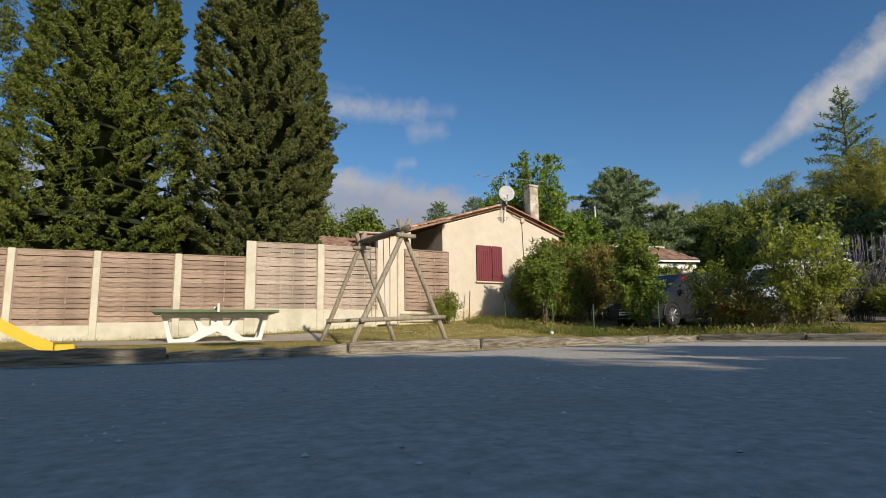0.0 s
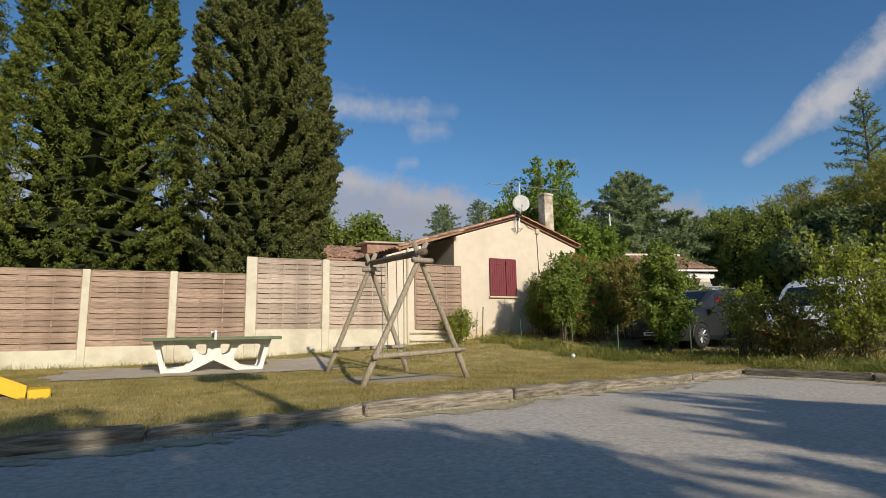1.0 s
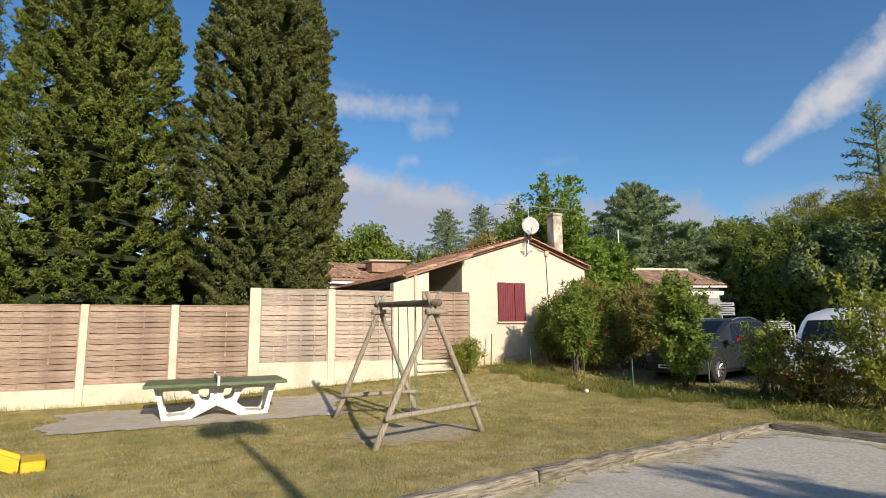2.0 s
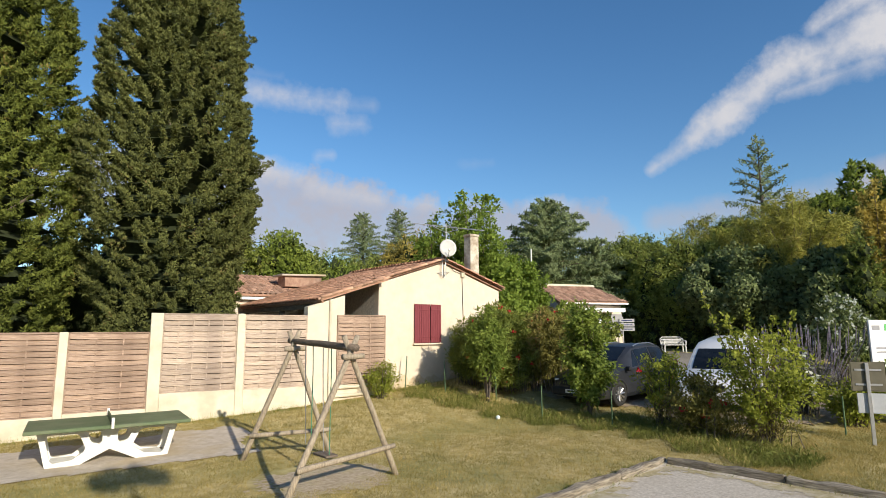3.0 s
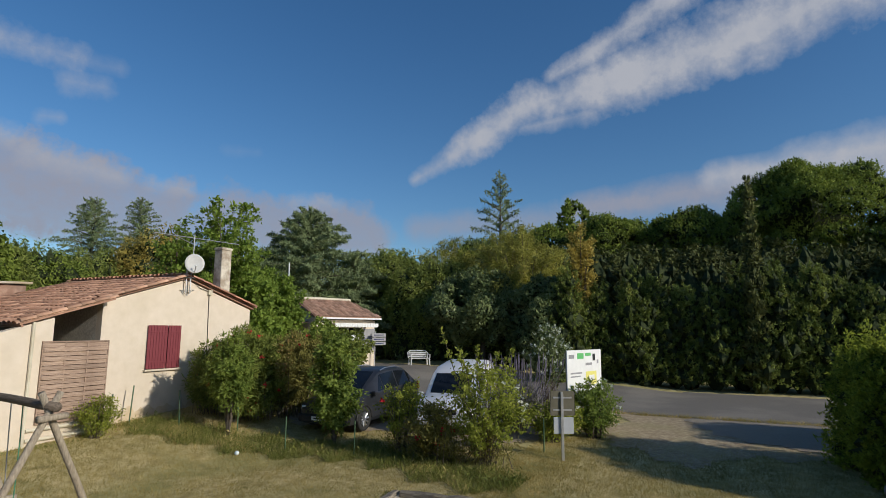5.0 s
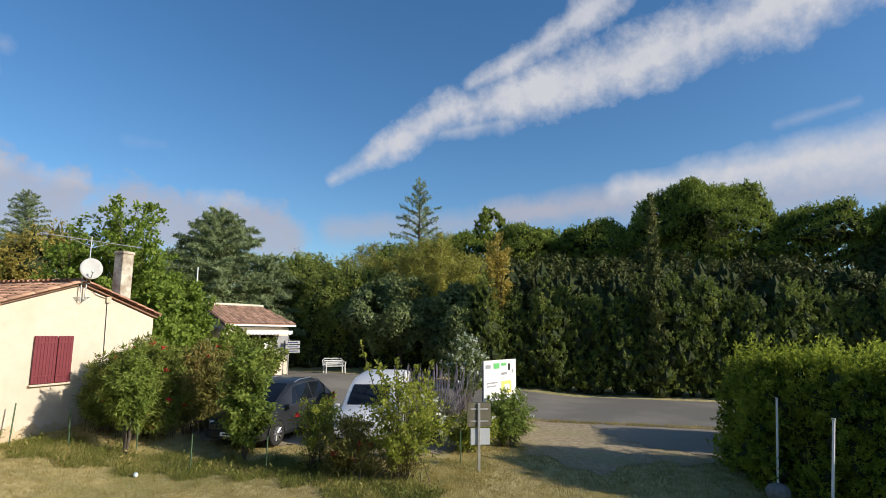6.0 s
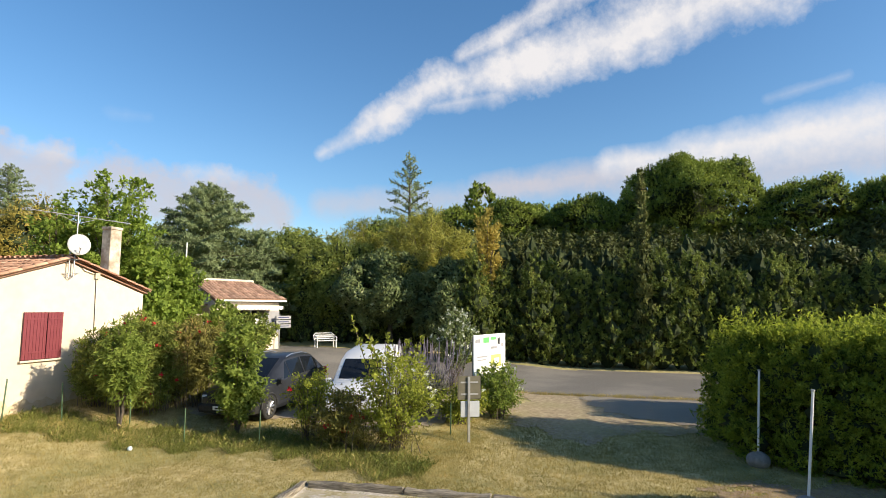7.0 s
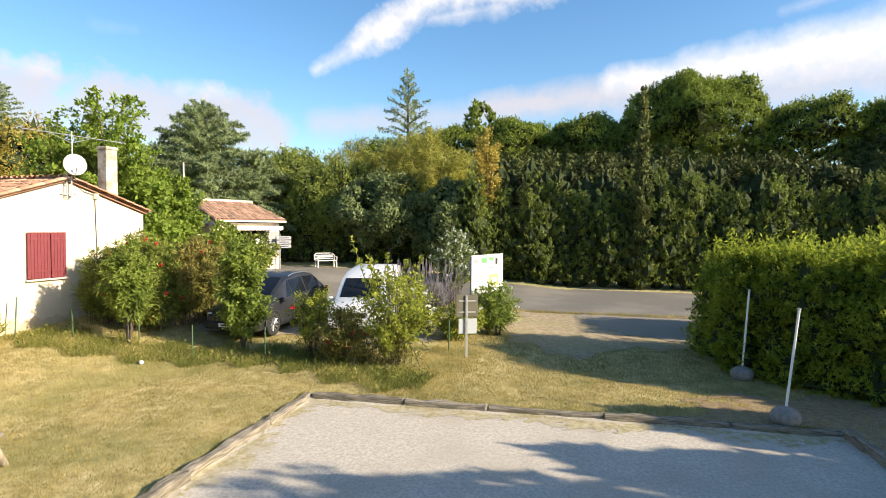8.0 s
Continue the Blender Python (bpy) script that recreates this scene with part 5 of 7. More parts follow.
# ochre staining that climbs the foot of the gable
M_STAIN = material("ochre_stained_render", [(0.3, (0.52, 0.40, 0.24)), (0.7, (0.66, 0.54, 0.38))], 5.0, 0.95, bump=0.5, bump_scale=90, second=(0.64, 0.55, 0.42), second_scale=2.0, second_amount=0.8)
bm = bmesh.new()
edge = [(10.95 + 5.6 * i / 56, 0.95 + 0.3 * noise.noise(Vector((i * 0.45, 2.0, 0))) + 0.18 * noise.noise(Vector((i * 1.7, 5.0, 0)))) for i in range(57)]
wall_xz(bm, [(10.95, 0.25)] + [(16.55, 0.25)] + edge[::-1], 17.024, 17.0295)
bmesh.ops.recalc_face_normals(bm, faces=bm.faces)
part("stained_foot", bm, M_STAIN, house, "ochre stained render at the foot of the gable")

# shutters over the window
for k, (x0, x1, tilt) in enumerate(((12.36, 13.05, -1.5), (13.058, 13.55, 2.5))):
    w = x1 - x0
    n = 7 if k == 0 else 5
    sh = part("shutter", box(bmesh.new(), 0.01, 0.0285, 0.0, w - 0.01, 0.034, 1.34), M_SHUTTER, house, "dark red painted plank shutter")
    for i in range(n):
        part("plank", box(bmesh.new(), i * w / n + 0.003, 0, 0, (i + 1) * w / n - 0.003, 0.028, 1.34, 0.005), M_SHUTTER, sh)
    sh.matrix_basis = pose(x0, 16.955, 2.11, 0, 0, 0) if k == 0 else pose(x1, 16.955, 2.11) @ pose(0, 0, 0, 0, 0, tilt) @ pose(-w, 0, 0)
    for z in (0.18, 1.12):
        bm = box(bmesh.new(), 0.02, -0.012, z, w - 0.02, -0.001, z + 0.05, 0.003)
        part("hinge_strap", bm, M_SHUTTER, sh)
part("window_sill", box(bmesh.new(), 12.32, 16.93, 2.04, 13.6, 17.028, 2.095, 0.008), M_RENDER, house)
part("window_pane", box(bmesh.new(), 12.462, 17.16, 2.202, 13.458, 17.18, 3.378), M_DARK, house)

# chimney
M_CHIMNEY = material("stained_chimney", [(0.3, (0.40, 0.34, 0.26)), (0.6, (0.66, 0.60, 0.49))], 5.0, 0.92, bump=0.5, bump_scale=60, second=(0.26, 0.19, 0.13), second_scale=2.2, second_amount=0.8)
bm = bmesh.new()
box(bm, 15.62, 17.6, 4.2, 16.08, 18.0, 6.26, 0.02)
box(bm, 15.6, 17.58, 6.26, 16.1, 18.02, 6.36, 0.015)
part("chimney", bm, M_CHIMNEY, house, "stained cream chimney with a flat cap")

# back wing
bm = box(bmesh.new(), 6.6, 23.22, 0.1, 12.0, 29.0, 3.74)
part("wing_wall", bm, M_RENDER, house)
part("wing_fascia", box(bmesh.new(), 6.4, 22.98, 3.76, 10.6, 23.12, 3.92, 0.01), M_WHITE, house)
bm = bmesh.new()
for s in (1, -1):
    vs = [bm.verts.new(q) for q in ((6.3, 26.1 - s * 3.2, 3.9), (12.6, 26.1 - s * 3.2, 3.9), (12.6, 26.1, 4.92), (6.3, 26.1, 4.92), (6.3, 26.1 - s * 3.2, 3.98), (12.6, 26.1 - s * 3.2, 3.98), (12.6, 26.1, 5.0), (6.3, 26.1, 5.0))]
    for f in ((0, 1, 2, 3), (4, 5, 6, 7), (0, 1, 5, 4), (1, 2, 6, 5), (3, 0, 4, 7)):
        bm.faces.new([vs[i] for i in f])
bmesh.ops.recalc_face_normals(bm, faces=bm.faces)
wing_roof = part("wing_roof", bm, M_CLAYDECK, house)
wang = math.degrees(math.atan(1.02 / 3.2))
tiles_on(wing_roof, range(24), range(8), lambda c, r, rng: pose(7.5 + c * 0.215, 22.9 + r * 0.4, 3.96 + r * 0.4 * 0.319, 0, 0, 90) @ pose(0, 0, 0, 0, -wang, 0), 0, 9, M_TILE_HUT)
part("roof_light_curb", box(bmesh.new(), 10.6, 23.7, 4.4, 12.3, 24.4, 4.86, 0.01), M_TILE_HUT, house)
part("roof_light_cap", box(bmesh.new(), 10.4, 23.55, 4.865, 12.45, 24.55, 4.95, 0.02, Matrix.Translation((11.4, 24, 4.9)) @ Matrix.Rotation(-0.04, 4, "Y") @ Matrix.Translation((-11.4, -24, -4.9))), M_CONCRETE, house, "flat grey roof cap")
part("wing_shutter", box(bmesh.new(), 7.75, 23.16, 1.6, 8.28, 23.2, 3.22, 0.005), M_SHUTTER, house, "dark red shutter on the back wing")

# pipes and cables on the house
bm = tube(bmesh.new(), [(8.82, 16.45, 3.5), (8.82, 16.45, 0.3)], 0.04, 8)
part("downpipe", bm, M_PLINTH, house, "cream downpipe")
bm = tube(bmesh.new(), [(8.56, 16.46, 3.40), (8.56, 23.2, 3.40)], 0.03, 8)
part("eaves_batten", bm, M_CLAYDECK, house)
for z in (0.86, 0.62):
    part("drain_pipe", tube(bmesh.new(), [(8.86, 16.44, z), (10.2, 16.46, z)], 0.045, 8), M_PLINTH, house)
part("cable", tube(bmesh.new(), [(14.62, 17.01, 4.55), (14.66, 17.01, 3.0), (14.66, 17.01, 2.3)], 0.012, 5), M_DARK, house)
part("cable", tube(bmesh.new(), [(13.9, 17.0, 4.95), (14.2, 17.0, 4.72), (14.6, 17.0, 4.62)], 0.01, 5), M_DARK, house)
part("junction_box", box(bmesh.new(), 14.55, 16.94, 4.5, 14.72, 17.027, 4.68, 0.008), M_PLINTH, house)


M_DISH = material("weathered_dish_paint", [(0.3, (0.46, 0.45, 0.43)), (0.7, (0.56, 0.55, 0.52))], 6.0, 0.6)


def dish(name, m, r, label):
    base = thing(name, m, label, "satellite dish")
    bm = bmesh.new()
    rings = []
    mid = bm.verts.new((0, 0, 0))
    for i in range(1, 5):
        q = r * i / 4
        rings.append([bm.verts.new((q * math.cos(2 * math.pi * k / 20), -0.14 * r * (i / 4) ** 2, q * math.sin(2 * math.pi * k / 20) * 1.08)) for k in range(20)])
    for k in range(20):
        bm.faces.new((mid, rings[0][k], rings[0][(k + 1) % 20]))
    for a, b in zip(rings, rings[1:]):
        for k in range(20):
            bm.faces.new((a[k], b[k], b[(k + 1) % 20], a[(k + 1) % 20]))
    bmesh.ops.recalc_face_normals(bm, faces=bm.faces)
    bmesh.ops.solidify(bm, geom=list(bm.faces), thickness=0.012)
    part("reflector", bm, M_DISH, base, smooth=True)
    bm = tube(bmesh.new(), [(0, -0.04, -r), (0, -r * 0.8, -r * 0.55)], 0.012, 6)
    part("feed_arm", bm, M_METAL, base)
    part("feed_horn", tube(bmesh.new(), [(0, -r * 0.78, -r * 0.56), (0, -r * 0.7, -r * 0.4)], 0.03, 8), M_WHITE, base)
    return base


dish("satellite_dish", pose(13.58, 16.6, 5.47, -12, 0, -30), 0.31, "round off-white satellite dish on the gable")
bracket = thing("dish_bracket", pose(13.72, 16.9, 4.4), "rusty metal wall bracket carrying the dish mast", "bracket")
part("mast", tube(bmesh.new(), [(0, 0, 0.1), (0, 0, 1.25)], 0.022, 8), M_METAL, bracket)
part("mast", tube(bmesh.new(), [(-0.16, 0, 0.1), (-0.16, 0, 0.9)], 0.018, 8), M_METAL, bracket)
for z in (0.2, 0.62):
    part("brace", tube(bmesh.new(), [(-0.3, 0.1, z), (0.1, -0.08, z + 0.03), (0.16, 0.1, z)], 0.014, 6), M_METAL, bracket)
    part("brace", tube(bmesh.new(), [(-0.24, 0.08, z - 0.03), (-0.08, 0.04, z - 0.16), (0.08, 0.08, z - 0.03)], 0.012, 6), M_METAL, bracket)
aerial = thing("tv_aerial", pose(14.6, 17.9, 4.6), "thin metal television aerial on a mast above the roof", "aerial")
part("mast", tube(bmesh.new(), [(0, 0, 0), (0, 0, 2.1)], 0.018, 6), M_METAL, aerial)
part("boom", tube(bmesh.new(), [(-1.4, 0.3, 1.98), (1.75, -0.35, 1.95)], 0.014, 6), M_METAL, aerial)
part("boom_brace", tube(bmesh.new(), [(-0.7, -0.05, 1.9), (0, 0, 1.72), (0.7, 0.08, 1.95)], 0.01, 6), M_METAL, aerial)
for k in range(7):
    x = -1.3 + k * 0.47
    part("element", tube(bmesh.new(), [(x, -0.24 - x * 0.2, 1.965), (x, 0.28 - x * 0.2, 1.965)], 0.006, 5), M_METAL, aerial)
d2 = dish("satellite_dish", pose(20.3, 19.75, 4.9, -10, 0, -35), 0.27, "pale satellite dish on a pole among the leaves")
part("pole", tube(bmesh.new(), [(0, 0.05, 0), (0, 0.1, -4.2)], 0.03, 6), M_METAL, d2)

aux = thing("white_pole", pose(22.0, 20.0, Z(22, 20)), "thin white pole standing among the trees", "pole")
part("rod", tube(bmesh.new(), [(0, 0, -0.1), (0.02, 0.03, 5.5)], [0.035, 0.03], 8), M_WHITE, aux)
# cream render darkened for the hut's side and back, shade put into colour
M_HUT_SHADED = material("hut_shaded_render", [(0.3, (0.40, 0.365, 0.31)), (0.7, (0.52, 0.48, 0.41))], 3.0, 0.92, bump=0.4, bump_scale=90, second=(0.44, 0.39, 0.32), second_scale=0.9, second_amount=0.5)
# ---- reception hut ----
hut = thing("reception_hut", pose(24.9, 20.5, Z(26.5, 20), 0, 0, -20), "small pale reception hut with clay tile roof and awning", "hut")
HE = 2.78
bm = bmesh.new()
wall_xz(bm, [(0.1, -0.3), (0.6, -0.3), (0.6, HE - 0.1), (0.1, HE - 0.1)], 0.35, 0.5)
wall_xz(bm, [(0.6, -0.3), (3.2, -0.3), (3.2, 0.95), (0.6, 0.95)], 0.35, 0.5)
wall_xz(bm, [(0.6, 2.25), (3.2, 2.25), (3.2, HE - 0.1), (0.6, HE - 0.1)], 0.35, 0.5)
wall_xz(bm, [(3.2, -0.3), (4.1, -0.3), (4.1, HE - 0.1), (3.2, HE - 0.1)], 0.35, 0.5)
bmesh.ops.recalc_face_normals(bm, faces=bm.faces)
part("front_wall", bm, M_RENDER, hut)
for x in (0.1, 3.95):
    bm = bmesh.new()
    vs = [(0.5, -0.3), (4.4, -0.3), (4.4, HE - 0.1), (2.4, HE + 0.82), (0.5, HE - 0.02)]
    a = [bm.verts.new((x, y, z)) for y, z in vs]
    b = [bm.verts.new((x + 0.15, y, z)) for y, z in vs]
    bm.faces.new(a)
    bm.faces.new(b[::-1])
    for i in range(5):
        bm.faces.new((a[i], b[i], b[(i + 1) % 5], a[(i + 1) % 5]))
    bmesh.ops.recalc_face_normals(bm, faces=bm.faces)
    part("side_wall", bm, M_HUT_SHADED, hut)
part("back_wall", box(bmesh.new(), 0.25, 4.25, -0.3, 3.95, 4.4, HE - 0.1), M_HUT_SHADED, hut)
# near-black sheet added across the hut to paint its unlit inside
part("room_shade_sheet", box(bmesh.new(), 0.3, 2.2, 0.0, 3.9, 2.3, 2.6), M_DARK, hut)
bm = bmesh.new()
for y0, y1 in ((0.0, 2.4), (4.8, 2.4)):
    vs = [bm.verts.new(q) for q in ((-0.1, y0, HE), (4.3, y0, HE), (3.7, y1, HE + 1.02), (-0.1, y1, HE + 1.02), (-0.1, y0, HE + 0.07), (4.3, y0, HE + 0.07), (3.7, y1, HE + 1.09), (-0.1, y1, HE + 1.09))]
    for f in ((0, 1, 2, 3), (4, 5, 6, 7), (0, 1, 5, 4), (1, 2, 6, 5), (3, 0, 4, 7)):
        bm.faces.new([vs[i] for i in f])
bmesh.ops.recalc_face_normals(bm, faces=bm.faces)
hut_roof = part("roof", bm, M_CLAYDECK, hut, "brown-pink clay tile roof")
hang = math.degrees(math.atan(1.02 / 2.4))
tiles_on(hut_roof, range(20), range(6), lambda c, r, rng: None if c * 0.22 > 4.2 - r * 0.1 else pose(0.02 + c * 0.22, r * 0.4 - 0.02, HE + 0.06 + r * 0.4 * 0.425, 0, 0, 90) @ pose(0, 0, 0, 0, -hang, 0), 0, 10, M_TILE_HUT)
part("ridge_cap", tube(bmesh.new(), [(-0.12, 2.4, HE + 1.12), (1.8, 2.4, HE + 1.13), (3.72, 2.4, HE + 1.12)], 0.1, 8), M_PLINTH, hut, "pale ridge tiles")
part("gutter", box(bmesh.new(), -0.12, -0.08, HE - 0.06, 4.3, -0.005, HE + 0.03, 0.015), M_WHITE, hut)
bm = bmesh.new()
n = 26
for i in range(n):
    x0, x1 = 0.75 + 2.9 * i / n, 0.75 + 2.9 * (i + 1) / n - 0.012
    box(bm, x0, -0.62 + 0.0, 2.28 + 0.03 * (i % 2), x1, -0.6, 2.5)
    box(bm, x0, -0.6, 2.485, x1, 0.34, 2.5, 0, None)
part("awning", bm, M_WHITE, hut, "white scalloped awning")
for x, w in ((0.75, 0.45), (1.75, 0.35), (2.45, 0.55)):
    part("notice", box(bmesh.new(), x, 0.32, 1.35, x + w, 0.345, 1.95), M_WHITE, hut)
M_NAVY = material("navy_sign", [(0.3, (0.02, 0.03, 0.09)), (0.7, (0.03, 0.04, 0.12))], 3.0, 0.5)
part("window_frame", box(bmesh.new(), 1.25, 0.33, 0.95, 1.32, 0.36, 2.25), M_WHITE, hut)
part("window_frame", box(bmesh.new(), 2.2, 0.33, 0.95, 2.27, 0.36, 2.25), M_WHITE, hut)
part("notice_mark", box(bmesh.new(), 0.85, 0.305, 1.5, 1.05, 0.319, 1.75), M_NAVY, hut)
M_GREYSIGN = material("pale_grey_sign", [(0.3, (0.26, 0.26, 0.27)), (0.7, (0.34, 0.34, 0.35))], 3.0, 0.6)
part("sign_panel", box(bmesh.new(), 3.22, 0.32, 1.0, 4.1, 0.347, 2.2), M_GREYSIGN, hut)
txt = bpy.data.curves.new("lettering", "FONT")
txt.body, txt.size, txt.align_x = "RECEPTION", 0.17, "CENTER"
txt.extrude = 0.004
txt.materials.append(M_NAVY)
lettering = new("lettering", txt)
lettering.parent = hut
lettering.matrix_basis = pose(3.66, 0.312, 1.55, 90, 0, 0)
shed = thing("outbuilding", hut.matrix_basis @ pose(-2.35, 1.0, 0), "small cream outbuilding with a tiled edge beside the hut", "outbuilding")
part("wall", box(bmesh.new(), 0, 0, -0.3, 2.3, 2.2, 2.05), M_RENDER, shed)
bm = bmesh.new()
wall_xz(bm, [(-0.15, 2.06), (2.34, 2.5), (2.34, 2.6), (-0.15, 2.16)], -0.15, 2.3)
bmesh.ops.recalc_face_normals(bm, faces=bm.faces)
part("roof", bm, M_TILE_HUT, shed, "weathered tile roof edge")
finger = thing("direction_sign", pose(28.6, 19.2, Z(28.9, 18.9) - 0.1, 0, 0, -20), "stack of three white direction boards on a post", "sign")
part("post", tube(bmesh.new(), [(0, 0, -0.1), (0, 0, 2.1)], 0.035, 8), M_METAL, finger)
for z in (1.32, 1.56, 1.8):
    b = part("board", box(bmesh.new(), -0.25, -0.06, z, 0.75, -0.036, z + 0.19, 0.004), M_GREYSIGN, finger)
    part("line_bar", box(bmesh.new(), -0.12, -0.066, z + 0.07, 0.6, -0.061, z + 0.12), M_NAVY, b)

# ---- tennis table ----
def flat_shape(outer, holes, y0, y1):
    """A plate in x, z with holes, between y0 and y1."""
    bm = bmesh.new()
    for loop in (outer, *holes):
        vs = [bm.verts.new((x, y0, z)) for x, z in loop]
        for i in range(len(vs)):
            bm.edges.new((vs[i], vs[(i + 1) % len(vs)]))
    bmesh.ops.triangle_fill(bm, edges=list(bm.edges), use_beauty=True, use_dissolve=False, normal=(0, -1, 0))
    r = bmesh.ops.extrude_face_region(bm, geom=list(bm.faces))
    bmesh.ops.translate(bm, vec=(0, y1 - y0, 0), verts=[v for v in r["geom"] if isinstance(v, bmesh.types.BMVert)])
    bmesh.ops.recalc_face_normals(bm, faces=bm.faces)
    return bm


table = thing("tennis_table", pose(2.85, 14.43, 0.05, 0, 0, -6.7), "white concrete tennis table with a faded green top", "table tennis table")
outer = [(-1.2, 0.69), (-1.14, 0.5), (-1.02, 0.02), (-0.98, 0.0), (-0.52, 0.0), (-0.44, 0.05), (0.0, 0.27), (0.44, 0.05), (0.52, 0.0), (0.98, 0.0), (1.02, 0.02), (1.14, 0.5), (1.2, 0.69)]
hl = [(-1.05, 0.55), (-1.0, 0.6), (-0.56, 0.6), (-0.5, 0.56), (-0.4, 0.33), (-0.42, 0.26), (-0.6, 0.13), (-0.9, 0.1), (-0.95, 0.14), (-1.03, 0.46)]
hs = [(-0.37, 0.58), (-0.33, 0.61), (-0.16, 0.61), (-0.13, 0.58), (-0.13, 0.43), (-0.17, 0.38), (-0.27, 0.4), (-0.32, 0.44)]
mir = lambda loop: [(-x, z) for x, z in loop][::-1]
for y0 in (-0.36, 0.26):
    part("leg_frame", flat_shape(outer, [hl, hs, mir(hl), mir(hs)], y0, y0 + 0.1), M_TABLE, table, "white cast concrete side frame")
for x in (-0.75, 0.75):
    part("tie", box(bmesh.new(), x - 0.2, -0.26, 0.02, x + 0.2, 0.26, 0.1, 0.015), M_TABLE, table)
for k, (a, b) in enumerate(((-1.37, -0.003), (0.003, 1.37))):
    bm = box(bmesh.new(), a, -0.7625, 0.692, b, 0.7625, 0.762, 0.012)
    part("tabletop", bm, M_GREEN_TOP, table, "faded green playing surface")
part("net", box(bmesh.new(), -0.012, -0.8, 0.763, 0.012, 0.8, 0.86, 0.004), M_GREEN_TOP, table)
part("net_post", box(bmesh.new(), -0.025, -0.83, 0.70, 0.025, -0.77, 0.90, 0.006), M_TABLE, table)
part("net_post", box(bmesh.new(), -0.025, 0.77, 0.70, 0.025, 0.83, 0.90, 0.006), M_TABLE, table)

# ---- swing frame ----
swing = thing("swing_frame", Matrix.Identity(4), "weathered round-log swing frame with green ropes", "swing")
APR, APL = Vector((5.55, 9.75, 2.25)), Vector((5.6, 12.05, 2.33))
FEET = [(Vector((4.32, 9.58, 0)), Vector((6.72, 9.98, 0)), APR), (Vector((4.87, 12.75, 0)), Vector((6.52, 12.05, 0)), APL)]


def log(bm, a, b, r, seed):
    n = 6
    a, b = Vector(a), Vector(b)
    pts = [a.lerp(b, i / n) + noise.noise_vector(Vector((seed, i * 0.7, 0))) * 0.012 for i in range(n + 1)]
    return tube(bm, pts, [r * (1.06 - 0.14 * i / n) for i in range(n + 1)], 10)


for k, (fa, fb, ap) in enumerate(FEET):
    fa.z, fb.z = Z(fa.x, fa.y) - 0.1, Z(fb.x, fb.y) - 0.1
    for j, f in enumerate((fa, fb)):
        top = ap + (ap - f).normalized() * 0.24
        off = Vector((0, 0.055 if j else -0.055, 0))
        part("leg", log(bmesh.new(), f, top + off, 0.052, 3 * k + j), M_LOG, swing, smooth=True)
    c1, c2 = ap.lerp(fa, 0.055), ap.lerp(fb, 0.055)
    d = (c2 - c1).normalized()
    part("top_brace", log(bmesh.new(), c1 - d * 0.16 + Vector((0, -0.1, 0)), c2 + d * 0.16 + Vector((0, -0.1, 0)), 0.05, 20 + k), M_LOG, swing, smooth=True)
    l1, l2 = ap.lerp(fa, 0.76), ap.lerp(fb, 0.73)
    part("low_brace", log(bmesh.new(), l1 - d * 0.1 + Vector((0, -0.09, 0)), l2 + d * 0.14 + Vector((0, -0.09, 0)), 0.045, 30 + k), M_LOG, swing, smooth=True)
bd = (APL - APR).normalized()
part("top_bar", log(bmesh.new(), APR - bd * 0.2 + Vector((0, 0, 0.02)), APL + bd * 0.2 + Vector((0, 0, 0.02)), 0.062, 41), M_LOG_DARK, swing, "dark top log", True)
M_ROPE = material("green_rope", [(0.3, (0.05, 0.16, 0.09)), (0.7, (0.12, 0.30, 0.18))], 30.0, 0.8)
for k, f in enumerate((0.3, 0.44, 0.62, 0.76)):
    p = APR.lerp(APL, f)
    bm = tube(bmesh.new(), [p + Vector((0, 0, -0.04)), p + Vector((0.02, 0.02, -0.5)), p + Vector((0.03 + 0.05 * (k % 2), 0.05, -1.9))], 0.009, 5)
    part("rope", bm, M_ROPE if k % 2 == 0 else M_METAL, swing)
s1, s2 = APR.lerp(APL, 0.3), APR.lerp(APL, 0.44)
part("swing_seat", box(bmesh.new(), s1.x - 0.08, s1.y - 0.03, s1.z - 1.93, s1.x + 0.16, s2.y + 0.12, s1.z - 1.89, 0.008), M_LOG_DARK, swing)

# ---- yellow slide ----
slide = thing("play_slide", pose(0.08, 11.3, Z(0.2, 11.3) - 0.07, 0, 0, 4), "yellow plastic toddler slide on the lawn", "slide")
prof = [(0.0, 0.16), (-0.3, 0.13), (-0.62, 0.28), (-1.0, 0.52), (-1.5, 0.84), (-2.0, 1.12)]
bm = bmesh.new()
for (xa, za), (xb, zb) in zip(prof[1:], prof[2:]):
    wall_xz(bm, [(xa, za), (xb, zb), (xb, zb + 0.03), (xa, za + 0.03)], -0.2, 0.2)
bmesh.ops.remove_doubles(bm, verts=bm.verts, dist=0.001)
bmesh.ops.recalc_face_normals(bm, faces=bm.faces)
part("chute", bm, M_YELLOW, slide)
for y in (-0.24, 0.2):
    bm = bmesh.new()
    for (xa, za), (xb, zb) in zip(prof[1:], prof[2:]):
        wall_xz(bm, [(xa, za - 0.1), (xb, zb - 0.1), (xb, zb + 0.1), (xa, za + 0.1)], y, y + 0.04)
    bmesh.ops.remove_doubles(bm, verts=bm.verts, dist=0.001)
    bmesh.ops.recalc_face_normals(bm, faces=bm.faces)
    part("side_rail", bm, M_YELLOW, slide)
part("end_box", box(bmesh.new(), -0.28, -0.3, 0.0, 0.0, 0.3, 0.2, 0.02), M_YELLOW, slide)
